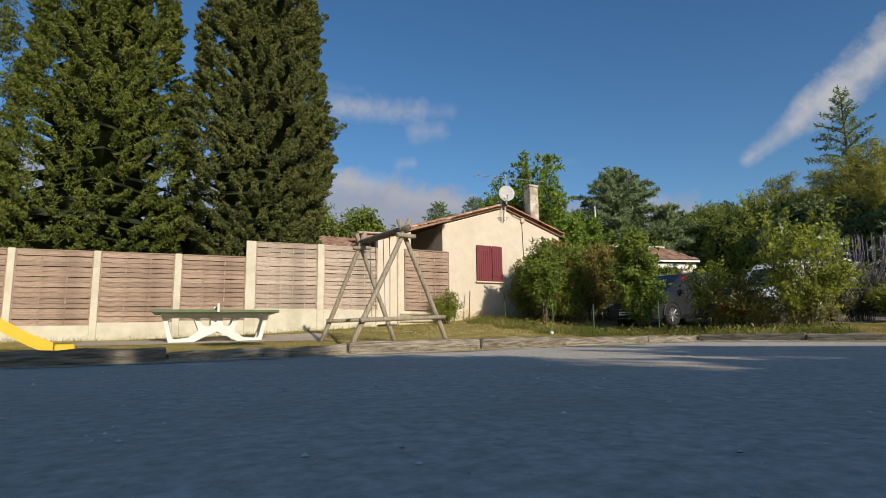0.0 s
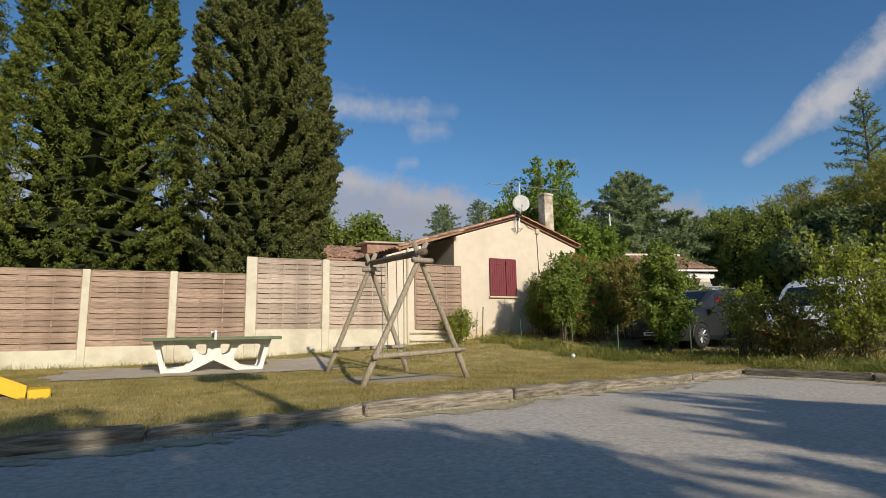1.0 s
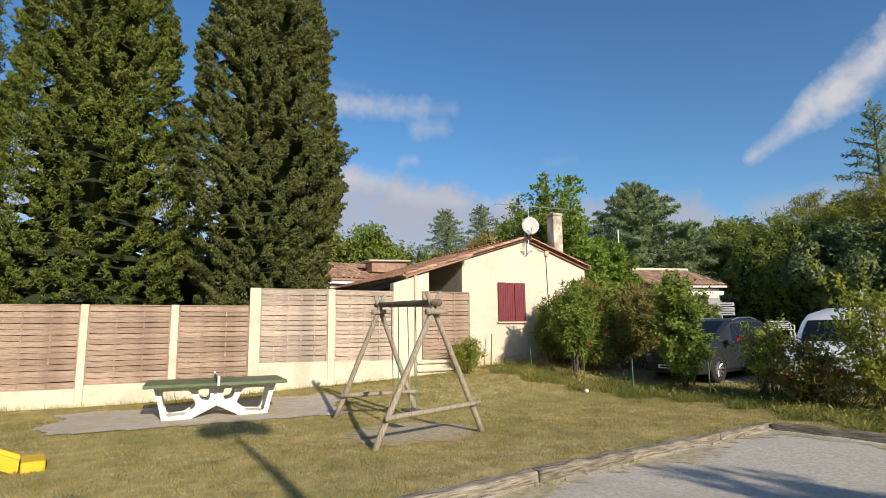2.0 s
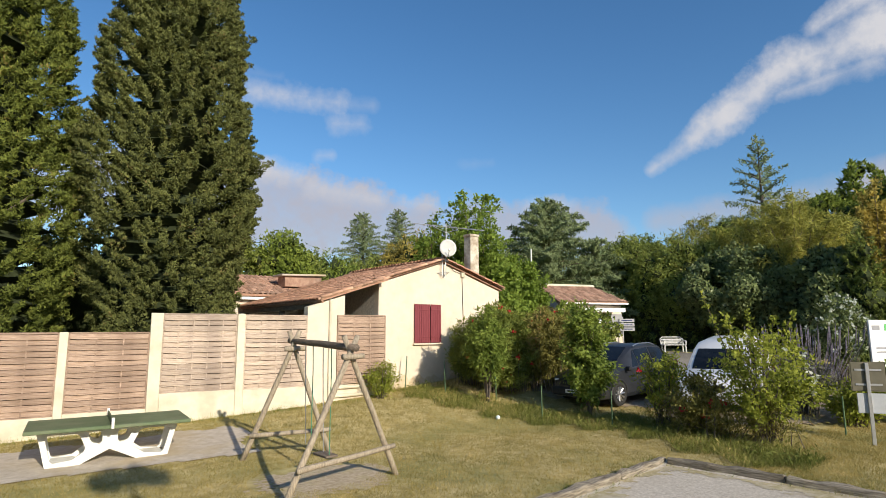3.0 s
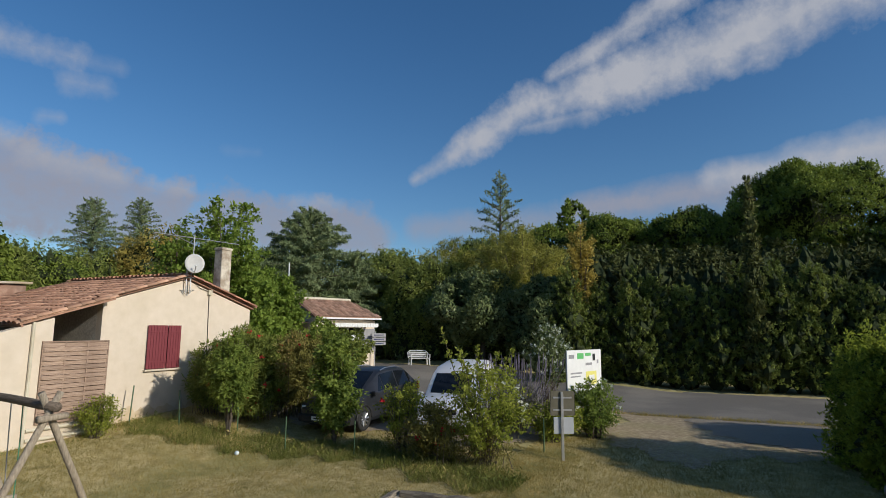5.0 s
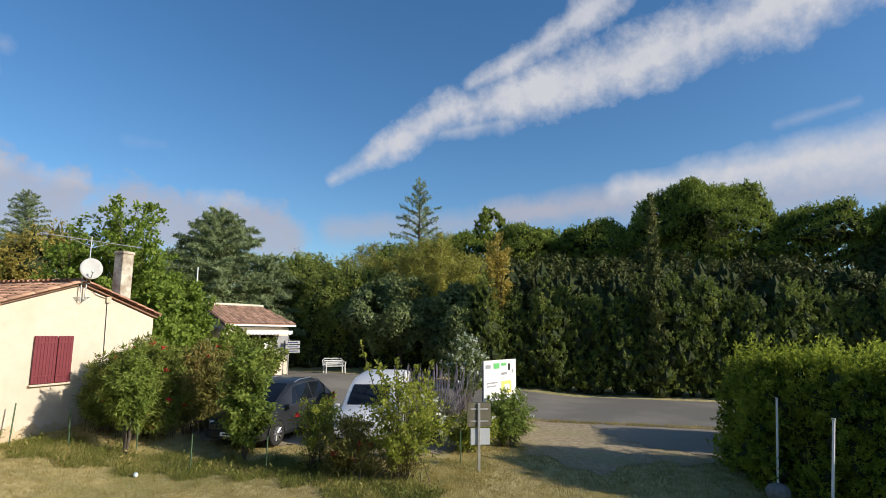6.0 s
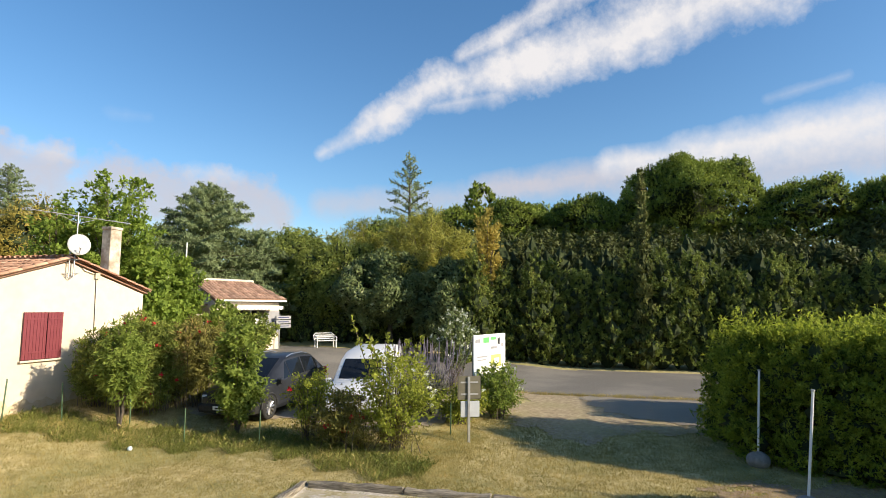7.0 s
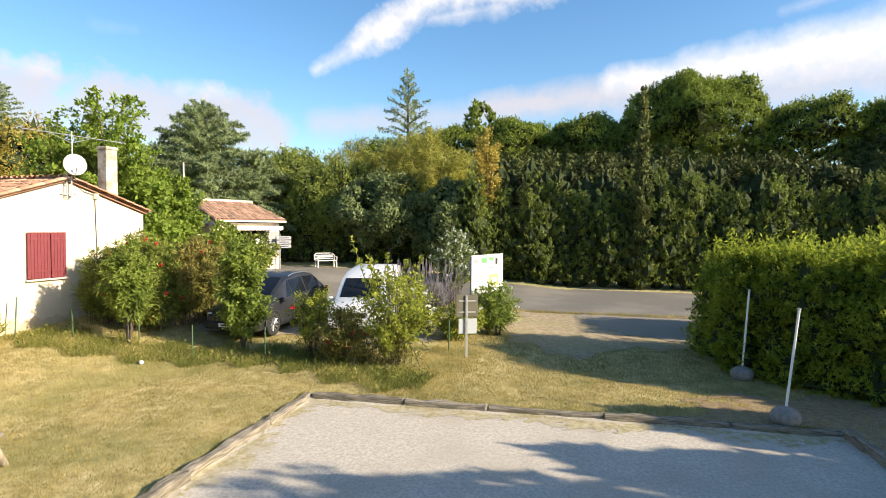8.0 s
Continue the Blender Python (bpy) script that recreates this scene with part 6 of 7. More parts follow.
for x, h in ((-1.4, 0.75), (-1.95, 1.05)):
    for y in (-0.18, 0.18):
        part("support", tube(bmesh.new(), [(x, y, -0.05), (x, y, h)], 0.03, 8), M_LOG, slide)
part("ramp_underside", box(bmesh.new(), -0.6, -0.19, 0.0, -0.3, 0.19, 0.12, 0.01), M_LOG_DARK, slide)

# ---- cars ----
M_GREYCAR = material("dark_grey_car_paint", [(0.4, (0.05, 0.053, 0.06)), (0.6, (0.065, 0.068, 0.076))], 2.0, 0.32, metal=0.6, spec=0.5)
M_WHITECAR = material("white_car_paint", [(0.4, (0.62, 0.63, 0.64)), (0.6, (0.67, 0.67, 0.68))], 2.0, 0.3, spec=0.5)
M_CARGLASS = material("dark_car_glass", [(0.4, (0.008, 0.01, 0.014)), (0.6, (0.012, 0.015, 0.02))], 2.0, 0.08, spec=0.3)
M_TYRE = material("tyre_rubber", [(0.3, (0.018, 0.018, 0.018)), (0.7, (0.035, 0.034, 0.032))], 12.0, 0.9, bump=0.3)
M_RIM = material("alloy_rim", [(0.3, (0.45, 0.45, 0.46)), (0.7, (0.55, 0.55, 0.56))], 6.0, 0.35, metal=0.9)
M_REDLIGHT = material("red_lamp_glass", [(0.3, (0.35, 0.01, 0.01)), (0.7, (0.45, 0.02, 0.02))], 6.0, 0.15, spec=0.6)
M_LAMP = material("clear_lamp_glass", [(0.3, (0.55, 0.57, 0.6)), (0.7, (0.7, 0.72, 0.74))], 6.0, 0.12, spec=0.7)
M_TRIM = material("black_car_trim", [(0.3, (0.02, 0.02, 0.02)), (0.7, (0.035, 0.035, 0.035))], 8.0, 0.6)


def car(name, m, label, paint, st, width, wheels, wheel_r, glass, wind, rails):
    """st: stations of x (0 at the nose), sill, belt, top, half width at the belt, half width at the top."""
    base = thing(name, m, label, "car")
    bm = bmesh.new()

    def ring(s):
        x, zb, zm, zt, w, wt_ = s
        half = [(0, zb), (w * 0.9, zb), (w * 0.985, zb + 0.12), (w, (zb + zm) / 2), (w * 0.985, zm), (wt_ + (w - wt_) * 0.12, zt - 0.06), (wt_ * 0.82, zt - 0.008), (0, zt)]
        return [(x, -y, z) for y, z in half] + [(x, y, z) for y, z in half[-2:0:-1]]

    rings = [[bm.verts.new(q) for q in ring(s)] for s in st]
    n = len(rings[0])
    for a, b in zip(rings, rings[1:]):
        for k in range(n):
            bm.faces.new((a[k], a[(k + 1) % n], b[(k + 1) % n], b[k]))
    bm.faces.new(rings[0][::-1])
    bm.faces.new(rings[-1])
    bmesh.ops.recalc_face_normals(bm, faces=bm.faces)
    body = part("body", bm, paint, base, smooth=True)
    body.data.set_sharp_from_angle(angle=radians(28))
    R = [ring(s) for s in st]

    def pane(qs, name="window", lift=0.006):
        c = [Vector(q) for q in qs]
        nrm = (c[1] - c[0]).cross(c[2] - c[0]).normalized()
        mid = sum(c, Vector()) / len(c)
        if nrm.dot(mid - Vector((st[len(st) // 2][0], 0, 0.7))) < 0:
            nrm = -nrm
        bm = bmesh.new()
        lo = [bm.verts.new(q - nrm * 0.02) for q in c]
        hi = [bm.verts.new(q + nrm * lift) for q in c]
        bm.faces.new(hi)
        bm.faces.new(lo[::-1])
        for i in range(len(c)):
            bm.faces.new((lo[i], lo[(i + 1) % len(c)], hi[(i + 1) % len(c)], hi[i]))
        bmesh.ops.recalc_face_normals(bm, faces=bm.faces)
        part(name, bm, M_CARGLASS, base, "dark glass")

    for i, j, fa, fb in glass:
        for side in (1, -1):
            def at(s, k):
                x, y, z = R[s][k]
                return Vector((x, y * side, z))
            a0, a1, b0, b1 = at(i, 4), at(i, 5), at(j, 4), at(j, 5)
            pane([a0.lerp(b0, fa).lerp(a1.lerp(b1, fa), 0.1), a0.lerp(b0, fb).lerp(a1.lerp(b1, fb), 0.1), a0.lerp(b0, fb).lerp(a1.lerp(b1, fb), 0.9), a0.lerp(b0, fa).lerp(a1.lerp(b1, fa), 0.9)], "side_window")
    for i, j, f0, f1, nm in wind:
        # front or rear screen between two stations, over the top of the body
        a, b = [Vector(q) for q in R[i]], [Vector(q) for q in R[j]]
        la, lb = a[6].lerp(b[6], f0), a[6].lerp(b[6], f1)
        ca, cb = a[7].lerp(b[7], f0), a[7].lerp(b[7], f1)
        pane([la, ca, cb, lb], nm, 0.008)
        mirror = lambda v: Vector((v.x, -v.y, v.z))
        pane([mirror(la), ca, cb, mirror(lb)], nm, 0.008)
    w = width / 2
    for x in wheels:
        for side in (-1, 1):
            wb = bmesh.new()
            y0, y1 = side * (w - 0.2), side * (w + 0.012)
            segs = 24
            prof = [(wheel_r * 0.62, y0), (wheel_r * 0.97, y0), (wheel_r, y0 + side * 0.03), (wheel_r, y1 - side * 0.03), (wheel_r * 0.96, y1), (wheel_r * 0.66, y1), (wheel_r * 0.62, y1 - side * 0.03)]
            rs = [[wb.verts.new((x + r * math.cos(2 * math.pi * k / segs), y, wheel_r + r * math.sin(2 * math.pi * k / segs))) for r, y in prof] for k in range(segs)]
            for k in range(segs):
                for q in range(len(prof) - 1):
                    wb.faces.new((rs[k][q], rs[k][q + 1], rs[(k + 1) % segs][q + 1], rs[(k + 1) % segs][q]))
            bmesh.ops.recalc_face_normals(wb, faces=wb.faces)
            tyre = part("wheel", wb, M_TYRE, base, smooth=True)
            rb = bmesh.new()
            tube(rb, [(x, y1 - side * 0.07, wheel_r), (x, y1 - side * 0.05, wheel_r)], wheel_r * 0.63, 24)
            part("rim_back", rb, M_TRIM, tyre)
            rb = bmesh.new()
            for k in range(10):
                a = 2 * math.pi * k / 10
                p = Vector((x + math.cos(a) * wheel_r * 0.1, y1 - side * 0.03, wheel_r + math.sin(a) * wheel_r * 0.1))
                q = Vector((x + math.cos(a + 0.1) * wheel_r * 0.6, y1 - side * 0.012, wheel_r + math.sin(a + 0.1) * wheel_r * 0.6))
                tube(rb, [p, q], [0.022, 0.03], 5)
            tube(rb, [(x, y1 - side * 0.045, wheel_r), (x, y1 - side * 0.015, wheel_r)], wheel_r * 0.14, 12)
            part("rim", rb, M_RIM, tyre)
            ab = bmesh.new()
            arc = [(x + (wheel_r + 0.05) * math.cos(a), side * (w - 0.005), wheel_r + (wheel_r + 0.05) * math.sin(a)) for a in [math.pi * k / 12 for k in range(13)]]
            tube(ab, arc, 0.028, 6)
            part("wheel_arch", ab, M_TRIM, base)
    L = st[-1][0]
    bz = st[0][1]
    for side in (-1, 1):
        part("headlight", box(bmesh.new(), 0.06, side * w * 0.62 - 0.16, st[1][2] - 0.16, 0.3, side * w * 0.62 + 0.2 * (0.9 if side > 0 else 0.6), st[1][2] - 0.02, 0.03), M_LAMP, base)
        part("tail_light", box(bmesh.new(), L - 0.16, side * (w * 0.92) - 0.05, 0.86, L - 0.01, side * (w * 0.92) + 0.05, 1.12, 0.03), M_REDLIGHT, base, "red tail light")
        part("door_mirror", box(bmesh.new(), st[3][0] + 0.1, side * (w + 0.08) - 0.09, st[3][2] - 0.02, st[3][0] + 0.24, side * (w + 0.08) + 0.09, st[3][2] + 0.13, 0.03), paint, base)
        if rails:
            rb = tube(bmesh.new(), [(st[5][0] + 0.2, side * 0.58, st[5][3] - 0.01), (st[5][0] + 0.5, side * 0.58, st[5][3] + 0.06), (st[7][0] - 0.5, side * 0.58, st[7][3] + 0.06), (st[7][0] - 0.2, side * 0.58, st[7][3] - 0.01)], 0.022, 6)
            part("roof_rail", rb, M_RIM, base, "silver roof rail")
    part("bumper", box(bmesh.new(), -0.05, -w * 0.86, bz + 0.02, 0.16, w * 0.86, bz + 0.26, 0.05), paint if not rails else M_TRIM, base)
    part("grille", box(bmesh.new(), -0.03, -w * 0.5, bz + 0.3, 0.1, w * 0.5, bz + 0.46, 0.02), M_TRIM, base)
    pl = part("number_plate", box(bmesh.new(), -0.066, -0.26, bz + 0.1, -0.052, 0.26, bz + 0.21, 0.003), M_WHITE, base)
    part("plate_bar", box(bmesh.new(), -0.072, -0.18, bz + 0.135, -0.067, 0.18, bz + 0.175), M_TRIM, pl)
    return base


# heading towards the lawn; x runs from the nose backwards
suv_st = [(0.0, 0.28, 0.66, 0.74, 0.66, 0.5), (0.18, 0.24, 0.78, 0.88, 0.84, 0.66), (0.7, 0.22, 0.9, 1.02, 0.91, 0.72), (1.15, 0.22, 0.98, 1.1, 0.92, 0.72), (1.5, 0.22, 1.0, 1.32, 0.92, 0.66),
          (2.05, 0.22, 1.02, 1.64, 0.92, 0.6), (2.9, 0.22, 1.04, 1.7, 0.92, 0.6), (3.7, 0.24, 1.07, 1.64, 0.91, 0.57), (4.2, 0.28, 1.08, 1.4, 0.88, 0.52), (4.4, 0.34, 0.95, 1.08, 0.82, 0.5)]
car("car", pose(14.66, 12.06, Z(15.6, 11.9) - 0.01, 0, -1.2, 0) @ Matrix.Scale(1.04, 4), "dark grey estate car with silver roof rails", M_GREYCAR, suv_st, 1.84, (0.92, 3.5), 0.345,
    ((4, 5, 0.35, 1.0), (5, 6, 0.05, 0.95), (6, 7, 0.05, 0.95), (7, 8, 0.05, 0.7)), ((3, 4, 0.1, 1.0, "windscreen"), (4, 5, 0.0, 0.93, "windscreen"), (7, 8, 0.15, 1.0, "rear_window"), (8, 9, 0.0, 0.4, "rear_window")), True)
van_st = [(0.0, 0.3, 0.68, 0.76, 0.66, 0.52), (0.16, 0.25, 0.82, 0.91, 0.84, 0.66), (0.55, 0.22, 0.93, 1.02, 0.9, 0.72), (0.85, 0.22, 0.98, 1.09, 0.91, 0.76), (1.2, 0.22, 1.03, 1.38, 0.91, 0.76),
          (1.62, 0.22, 1.08, 1.68, 0.91, 0.74), (2.1, 0.22, 1.1, 1.88, 0.91, 0.72), (3.4, 0.24, 1.12, 2.0, 0.91, 0.72), (4.1, 0.26, 1.12, 1.94, 0.9, 0.72), (4.25, 0.32, 1.05, 1.7, 0.86, 0.7)]
car("van", pose(16.14, 8.72, Z(17, 9) - 0.01, 0, -1.0, 10), "small white van with a tall rounded roof", M_WHITECAR, van_st, 1.82, (0.82, 3.45), 0.32,
    ((4, 5, 0.3, 1.0), (5, 6, 0.05, 0.95)), ((3, 4, 0.1, 1.0, "windscreen"), (4, 5, 0.0, 0.93, "windscreen"), (8, 9, 0.2, 0.9, "rear_window")), False)

# ---- bench ----
M_BENCH = material("aged_white_plastic", [(0.3, (0.50, 0.50, 0.48)), (0.7, (0.60, 0.60, 0.58))], 6.0, 0.5)
bench = thing("garden_bench", pose(30.6, 17.35, Z(30.6, 17.35), 0, 0, -42), "white plastic two-seat garden bench", "bench")
part("seat", box(bmesh.new(), -0.6, -0.25, 0.38, 0.6, 0.25, 0.43, 0.02), M_BENCH, bench)
for x in (-0.58, 0.58):
    for y in (-0.22, 0.22):
        part("leg", tube(bmesh.new(), [(x, y, 0), (x * 0.97, y, 0.4)], [0.05, 0.04], 8), M_BENCH, bench)
    part("armrest", tube(bmesh.new(), [(x, -0.24, 0.4), (x * 1.03, -0.22, 0.62), (x * 1.03, 0.2, 0.66)], 0.035, 8), M_BENCH, bench)
for z in (0.5, 0.6, 0.7):
    part("back_slat", box(bmesh.new(), -0.56, 0.24, z, 0.56, 0.27, z + 0.07, 0.012, Matrix.Rotation(-0.1, 4, "X")), M_BENCH, bench)
part("back_frame", tube(bmesh.new(), [(-0.6, 0.24, 0.42), (-0.63, 0.33, 0.72), (-0.5, 0.36, 0.83), (0.5, 0.36, 0.83), (0.63, 0.33, 0.72), (0.6, 0.24, 0.42)], 0.032, 8), M_BENCH, bench)

# ---- signs ----
board = thing("notice_board", pose(18.45, 5.5, Z(19.5, 5.1), 0, 0, -17), "white information board with green and yellow print", "notice board")
zt = 2.75 - Z(19.5, 5.1)
part("panel", box(bmesh.new(), 0, -0.02, zt - 1.3, 2.2, 0.02, zt, 0.006), M_WHITE, board)
for x in (0.12, 2.08):
    part("post", box(bmesh.new(), x - 0.04, 0.025, -0.2, x + 0.04, 0.1, zt - 0.05, 0.006), M_LOG, board)
M_PRINTG = material("green_print", [(0.4, (0.16, 0.45, 0.16)), (0.6, (0.13, 0.48, 0.15))], 3.0, 0.5)
M_PRINTY = material("yellow_print", [(0.4, (0.72, 0.66, 0.16)), (0.6, (0.77, 0.71, 0.2))], 3.0, 0.5)
for x0, z0, x1, z1, mt in ((0.62, -0.28, 1.02, -0.1, M_PRINTG), (1.12, -0.2, 1.5, -0.1, M_PRINTG), (1.15, -1.12, 1.85, -0.7, M_PRINTY), (1.15, -0.5, 1.55, -0.42, M_GREYSIGN), (1.62, -0.36, 1.78, -0.14, M_TRIM), (1.9, -0.46, 2.0, -0.34, M_GREYSIGN), (0.1, -0.26, 0.42, -0.14, M_GREYSIGN), (0.2, -0.75, 0.9, -0.7, M_GREYSIGN), (0.2, -0.85, 0.8, -0.81, M_GREYSIGN)):
    part("print_patch", box(bmesh.new(), x0, -0.027, zt + z0, x1, -0.021, zt + z1), mt, board)
part("print_gap", box(bmesh.new(), 1.35, -0.031, zt - 1.0, 1.7, -0.0275, zt - 0.82), M_WHITE, board)

M_SIGNBACK = material("brown_sign_back", [(0.3, (0.12, 0.11, 0.075)), (0.7, (0.17, 0.155, 0.11))], 4.0, 0.7)
M_SIGNGREY = material("grey_sign_back", [(0.3, (0.42, 0.44, 0.46)), (0.7, (0.5, 0.52, 0.54))], 4.0, 0.5)
sg = thing("road_sign", pose(15.33, 4.86, Z(15.33, 4.86), 0, 0, -62), "back of a brown sign and grey plate on a metal post", "road sign")
part("post", box(bmesh.new(), -0.035, 0.02, -0.2, 0.035, 0.06, 1.72, 0.006), M_METAL, sg)
part("sign_plate", box(bmesh.new(), -0.3, 0.062, 1.12, 0.34, 0.082, 1.74, 0.02), M_SIGNBACK, sg)
part("stiffener", box(bmesh.new(), -0.22, 0.05, 1.55, 0.26, 0.0615, 1.59), M_METAL, sg)
part("stiffener", box(bmesh.new(), -0.22, 0.05, 1.24, 0.26, 0.0615, 1.28), M_METAL, sg)
part("small_plate", box(bmesh.new(), -0.22, 0.062, 0.66, 0.3, 0.078, 1.08, 0.01), M_SIGNGREY, sg)

# ---- poles on round concrete feet ----
def foot_pole(x, y, h, lean, r):
    b = thing("pole_on_foot", pose(x, y, Z(x, y)), "thin white pole on a round concrete foot", "pole", "poles beside the court")
    bm = bmesh.new()
    bmesh.ops.create_icosphere(bm, subdivisions=3, radius=r)
    for v in bm.verts:
        v.co.z = max(-0.05, v.co.z * 0.78 + r * 0.55)
        v.co += noise.noise_vector(v.co * 6) * 0.01
    part("foot", bm, M_FOOT, b, smooth=True)
    part("pole", tube(bmesh.new(), [(0, 0, r), (lean[0], lean[1], h)], 0.024, 10), M_WHITE, b)
    part("cap", tube(bmesh.new(), [(lean[0], lean[1], h), (lean[0], lean[1], h + 0.03)], 0.036, 10), M_METAL, b)


foot_pole(15.6, -2.02, 2.2, (-0.05, -0.1), 0.26)
foot_pole(12.4, -2.12, 2.2, (0.02, -0.18), 0.27)
ball = bmesh.new()
bmesh.ops.create_icosphere(ball, subdivisions=3, radius=0.06)
bl = part("ball", ball, material("pale_blue_ball", [(0.4, (0.42, 0.55, 0.62)), (0.6, (0.72, 0.76, 0.78))], 4.0, 0.4), None, smooth=True)
bl.matrix_basis = pose(12.0, 12.65, Z(12.0, 12.65) + 0.06)
tagged(bl, "small pale blue and white ball on the lawn", "ball")
slab = part("paving_slab", box(bmesh.new(), -0.5, -0.35, 0, 0.5, 0.35, 0.09, 0.02), M_CONCRETE)
slab.matrix_basis = pose(12.5, -4.75, Z(12.5, -4.75), 0, 0, 20)
tagged(slab, "pale concrete slab lying on bare soil", "slab")

# ---- wire fence stakes along the lawn's edge ----
M_STAKE = material("green_stake_paint", [(0.3, (0.05, 0.10, 0.05)), (0.7, (0.10, 0.17, 0.09))], 8.0, 0.6)
for k, (x, y, h) in enumerate(((12.5, 15.5, 1.05), (13.4, 14.1, 1.0), (13.1, 12.0, 0.9), (13.5, 10.0, 0.9), (15.8, 5.5, 0.85), (11.7, 16.6, 1.1), (11.2, 16.8, 0.9))):
    s = thing("fence_stake", pose(x, y, Z(x, y), 3 - k, 2 * k - 5, 0), "thin green metal stake at the lawn's edge", "stake", "stakes along the lawn")
    part("rod", tube(bmesh.new(), [(0, 0, -0.1), (0, 0, h)], 0.018, 6), M_STAKE, s)

# ---- shrubs and flowers ----
F_RED = leaf_material("red_petal", (0.30, 0.015, 0.025), (0.50, 0.03, 0.05), None, 0, 3.0, 0.3)
F_WHITE = leaf_material("white_petal", (0.38, 0.42, 0.38), (0.48, 0.54, 0.5), None, 0, 3.0, 0.3)


def spots(blobs, n, seed, front=(-1, -0.6)):
    rng = np.random.default_rng(seed)
    P, N = blob_points(blobs, n * 6, rng, (0.98, 1.08))
    s = N[:, 0] * front[0] + N[:, 1] * front[1] + 0.3 * N[:, 2]
    return P[np.argsort(-s)[:n * 2]][::2][:n]


def shrub(name, x, y, label, rx, ry, h, z0, n, size, count, leaf, mat, seed, lift=0.3, jitter=0.6, droop=0.0, inner=0.6, trunk=None, flower=None, category="shrub", rough=1.5):
    rng = np.random.default_rng(seed)
    blobs = heap_blobs(rx, ry, h, z0, n, rng, size, rough)
    b = plant(name, x, y, label, category, blobs, count, leaf[0], leaf[1], mat, seed, trunk, lift, jitter, droop, inner, shell=(0.6, 1.12))
    if flower:
        mt, k, r = flower
        flowers(b, spots(blobs, k, seed + 1), r, mt, seed + 2)
    return b


def shoots(base_ob, items, mat, seed, leaf=(0.1, 0.07), per=70):
    """Long leafy shoots: from, to."""
    rng = np.random.default_rng(seed)
    for a, b in items:
        a, b = np.array(a, float), np.array(b, float)
        t = rng.random(per)[:, None]
        P = a + (b - a) * t + rng.normal(0, 0.05, (per, 3)) * (1.3 - t)
        N = rng.normal(0, 1, P.shape)
        N /= np.linalg.norm(N, axis=1)[:, None]
        ob = new("shoot_leaf", leaf_mesh("shoot_leaf", P, N, leaf[0], leaf[1], mat, rng, 0.2, 0.4))
        ob.parent = base_ob
        tagged(ob, kind="stuff")
        part("stem", tube(bmesh.new(), [Vector(a), Vector((a + b) / 2), Vector(b)], [0.014, 0.01, 0.004], 5), M_BARK, base_ob)


L_OLEBROWN = leaf_material("oleander_leaf_brown", (0.075, 0.078, 0.02), (0.21, 0.205, 0.06), (0.25, 0.15, 0.07), 0.22, 0.8, 0.38)
spray("oleander", 14.15, 15.85, "oleander shrub with narrow leaves against the house", 0.95, 0.95, 2.3, 150, 85, (0.17, 0.036), L_OLEANDER, 301, flower=(F_RED, 8, 0.04), low=0.02, foot=0.8)
spray("oleander", 14.45, 14.7, "tall oleander shrub with red flowers", 1.3, 1.15, 2.8, 260, 90, (0.17, 0.036), L_OLEANDER, 302, flower=(F_RED, 30, 0.042), low=0.02, foot=0.8)
spray("oleander", 15.7, 13.9, "brownish oleander shrub with red flowers", 1.4, 1.1, 2.75, 220, 85, (0.16, 0.034), L_OLEBROWN, 303, flower=(F_RED, 14, 0.038), low=0.12, foot=0.6)
spray("young_tree", 14.35, 11.3, "bushy young tree with drooping bright green leaves", 0.78, 0.78, 3.25, 120, 90, (0.12, 0.065), L_CLIMBER, 304, "young tree", 0.18, 0.06, 0.5, 0.08, 0.12, 0.9, stem_r=0.016)
spray("young_tree", 12.95, 14.0, "young peach tree with long drooping leaves", 0.72, 0.7, 2.8, 90, 80, (0.15, 0.042), L_CLIMBER, 305, "young tree", 0.3, 0.06, 0.5, 0.3, 0.09, 0.9, stem_r=0.016)
spray("rose_bush", 14.2, 8.95, "loose rose bush with a few red blooms", 0.7, 0.68, 2.0, 60, 44, (0.078, 0.048), L_ROSE, 306, "rose bush", 0.2, 0.3, 0.6, 0.2, flower=(F_RED, 3, 0.05))
spray("rose_bush", 14.15, 8.0, "low tangled rose bush with dark stems", 1.0, 0.7, 1.4, 90, 40, (0.08, 0.045), L_OLEBROWN, 307, "rose bush", 0.25, 0.3, 0.7, 0.15, flower=(F_RED, 4, 0.055))
d = spray("rose_bush", 14.1, 6.5, "large yellow-green rose bush with white blooms", 1.1, 1.25, 2.5, 95, 58, (0.085, 0.052), L_ROSE, 308, "rose bush", 0.25, 0.25, 0.55, 0.1, 0.1)
flowers(d, [(0.2, -0.85, 1.6), (0.3, -0.9, 1.3), (0.1, -0.8, 1.9), (0.35, -0.95, 1.45), (-0.3, -0.6, 2.0), (-0.5, 0.1, 2.3), (0.25, -0.9, 1.1), (0.4, -0.7, 1.7)], 0.05, F_WHITE, 3081)
shoots(d, [((-0.2, 0.6, 1.8), (-0.4, 1.05, 3.3)), ((-0.1, 0.5, 1.9), (-0.1, 0.7, 2.85)), ((0, 0.2, 2.0), (0.1, 0.25, 2.9)), ((0.1, -0.3, 2.0), (0.3, -0.65, 2.85)), ((0.1, -0.1, 2.0), (0.2, -0.3, 2.75)), ((-0.3, 0.3, 1.9), (-0.3, 0.5, 2.7))], L_ROSE, 309)
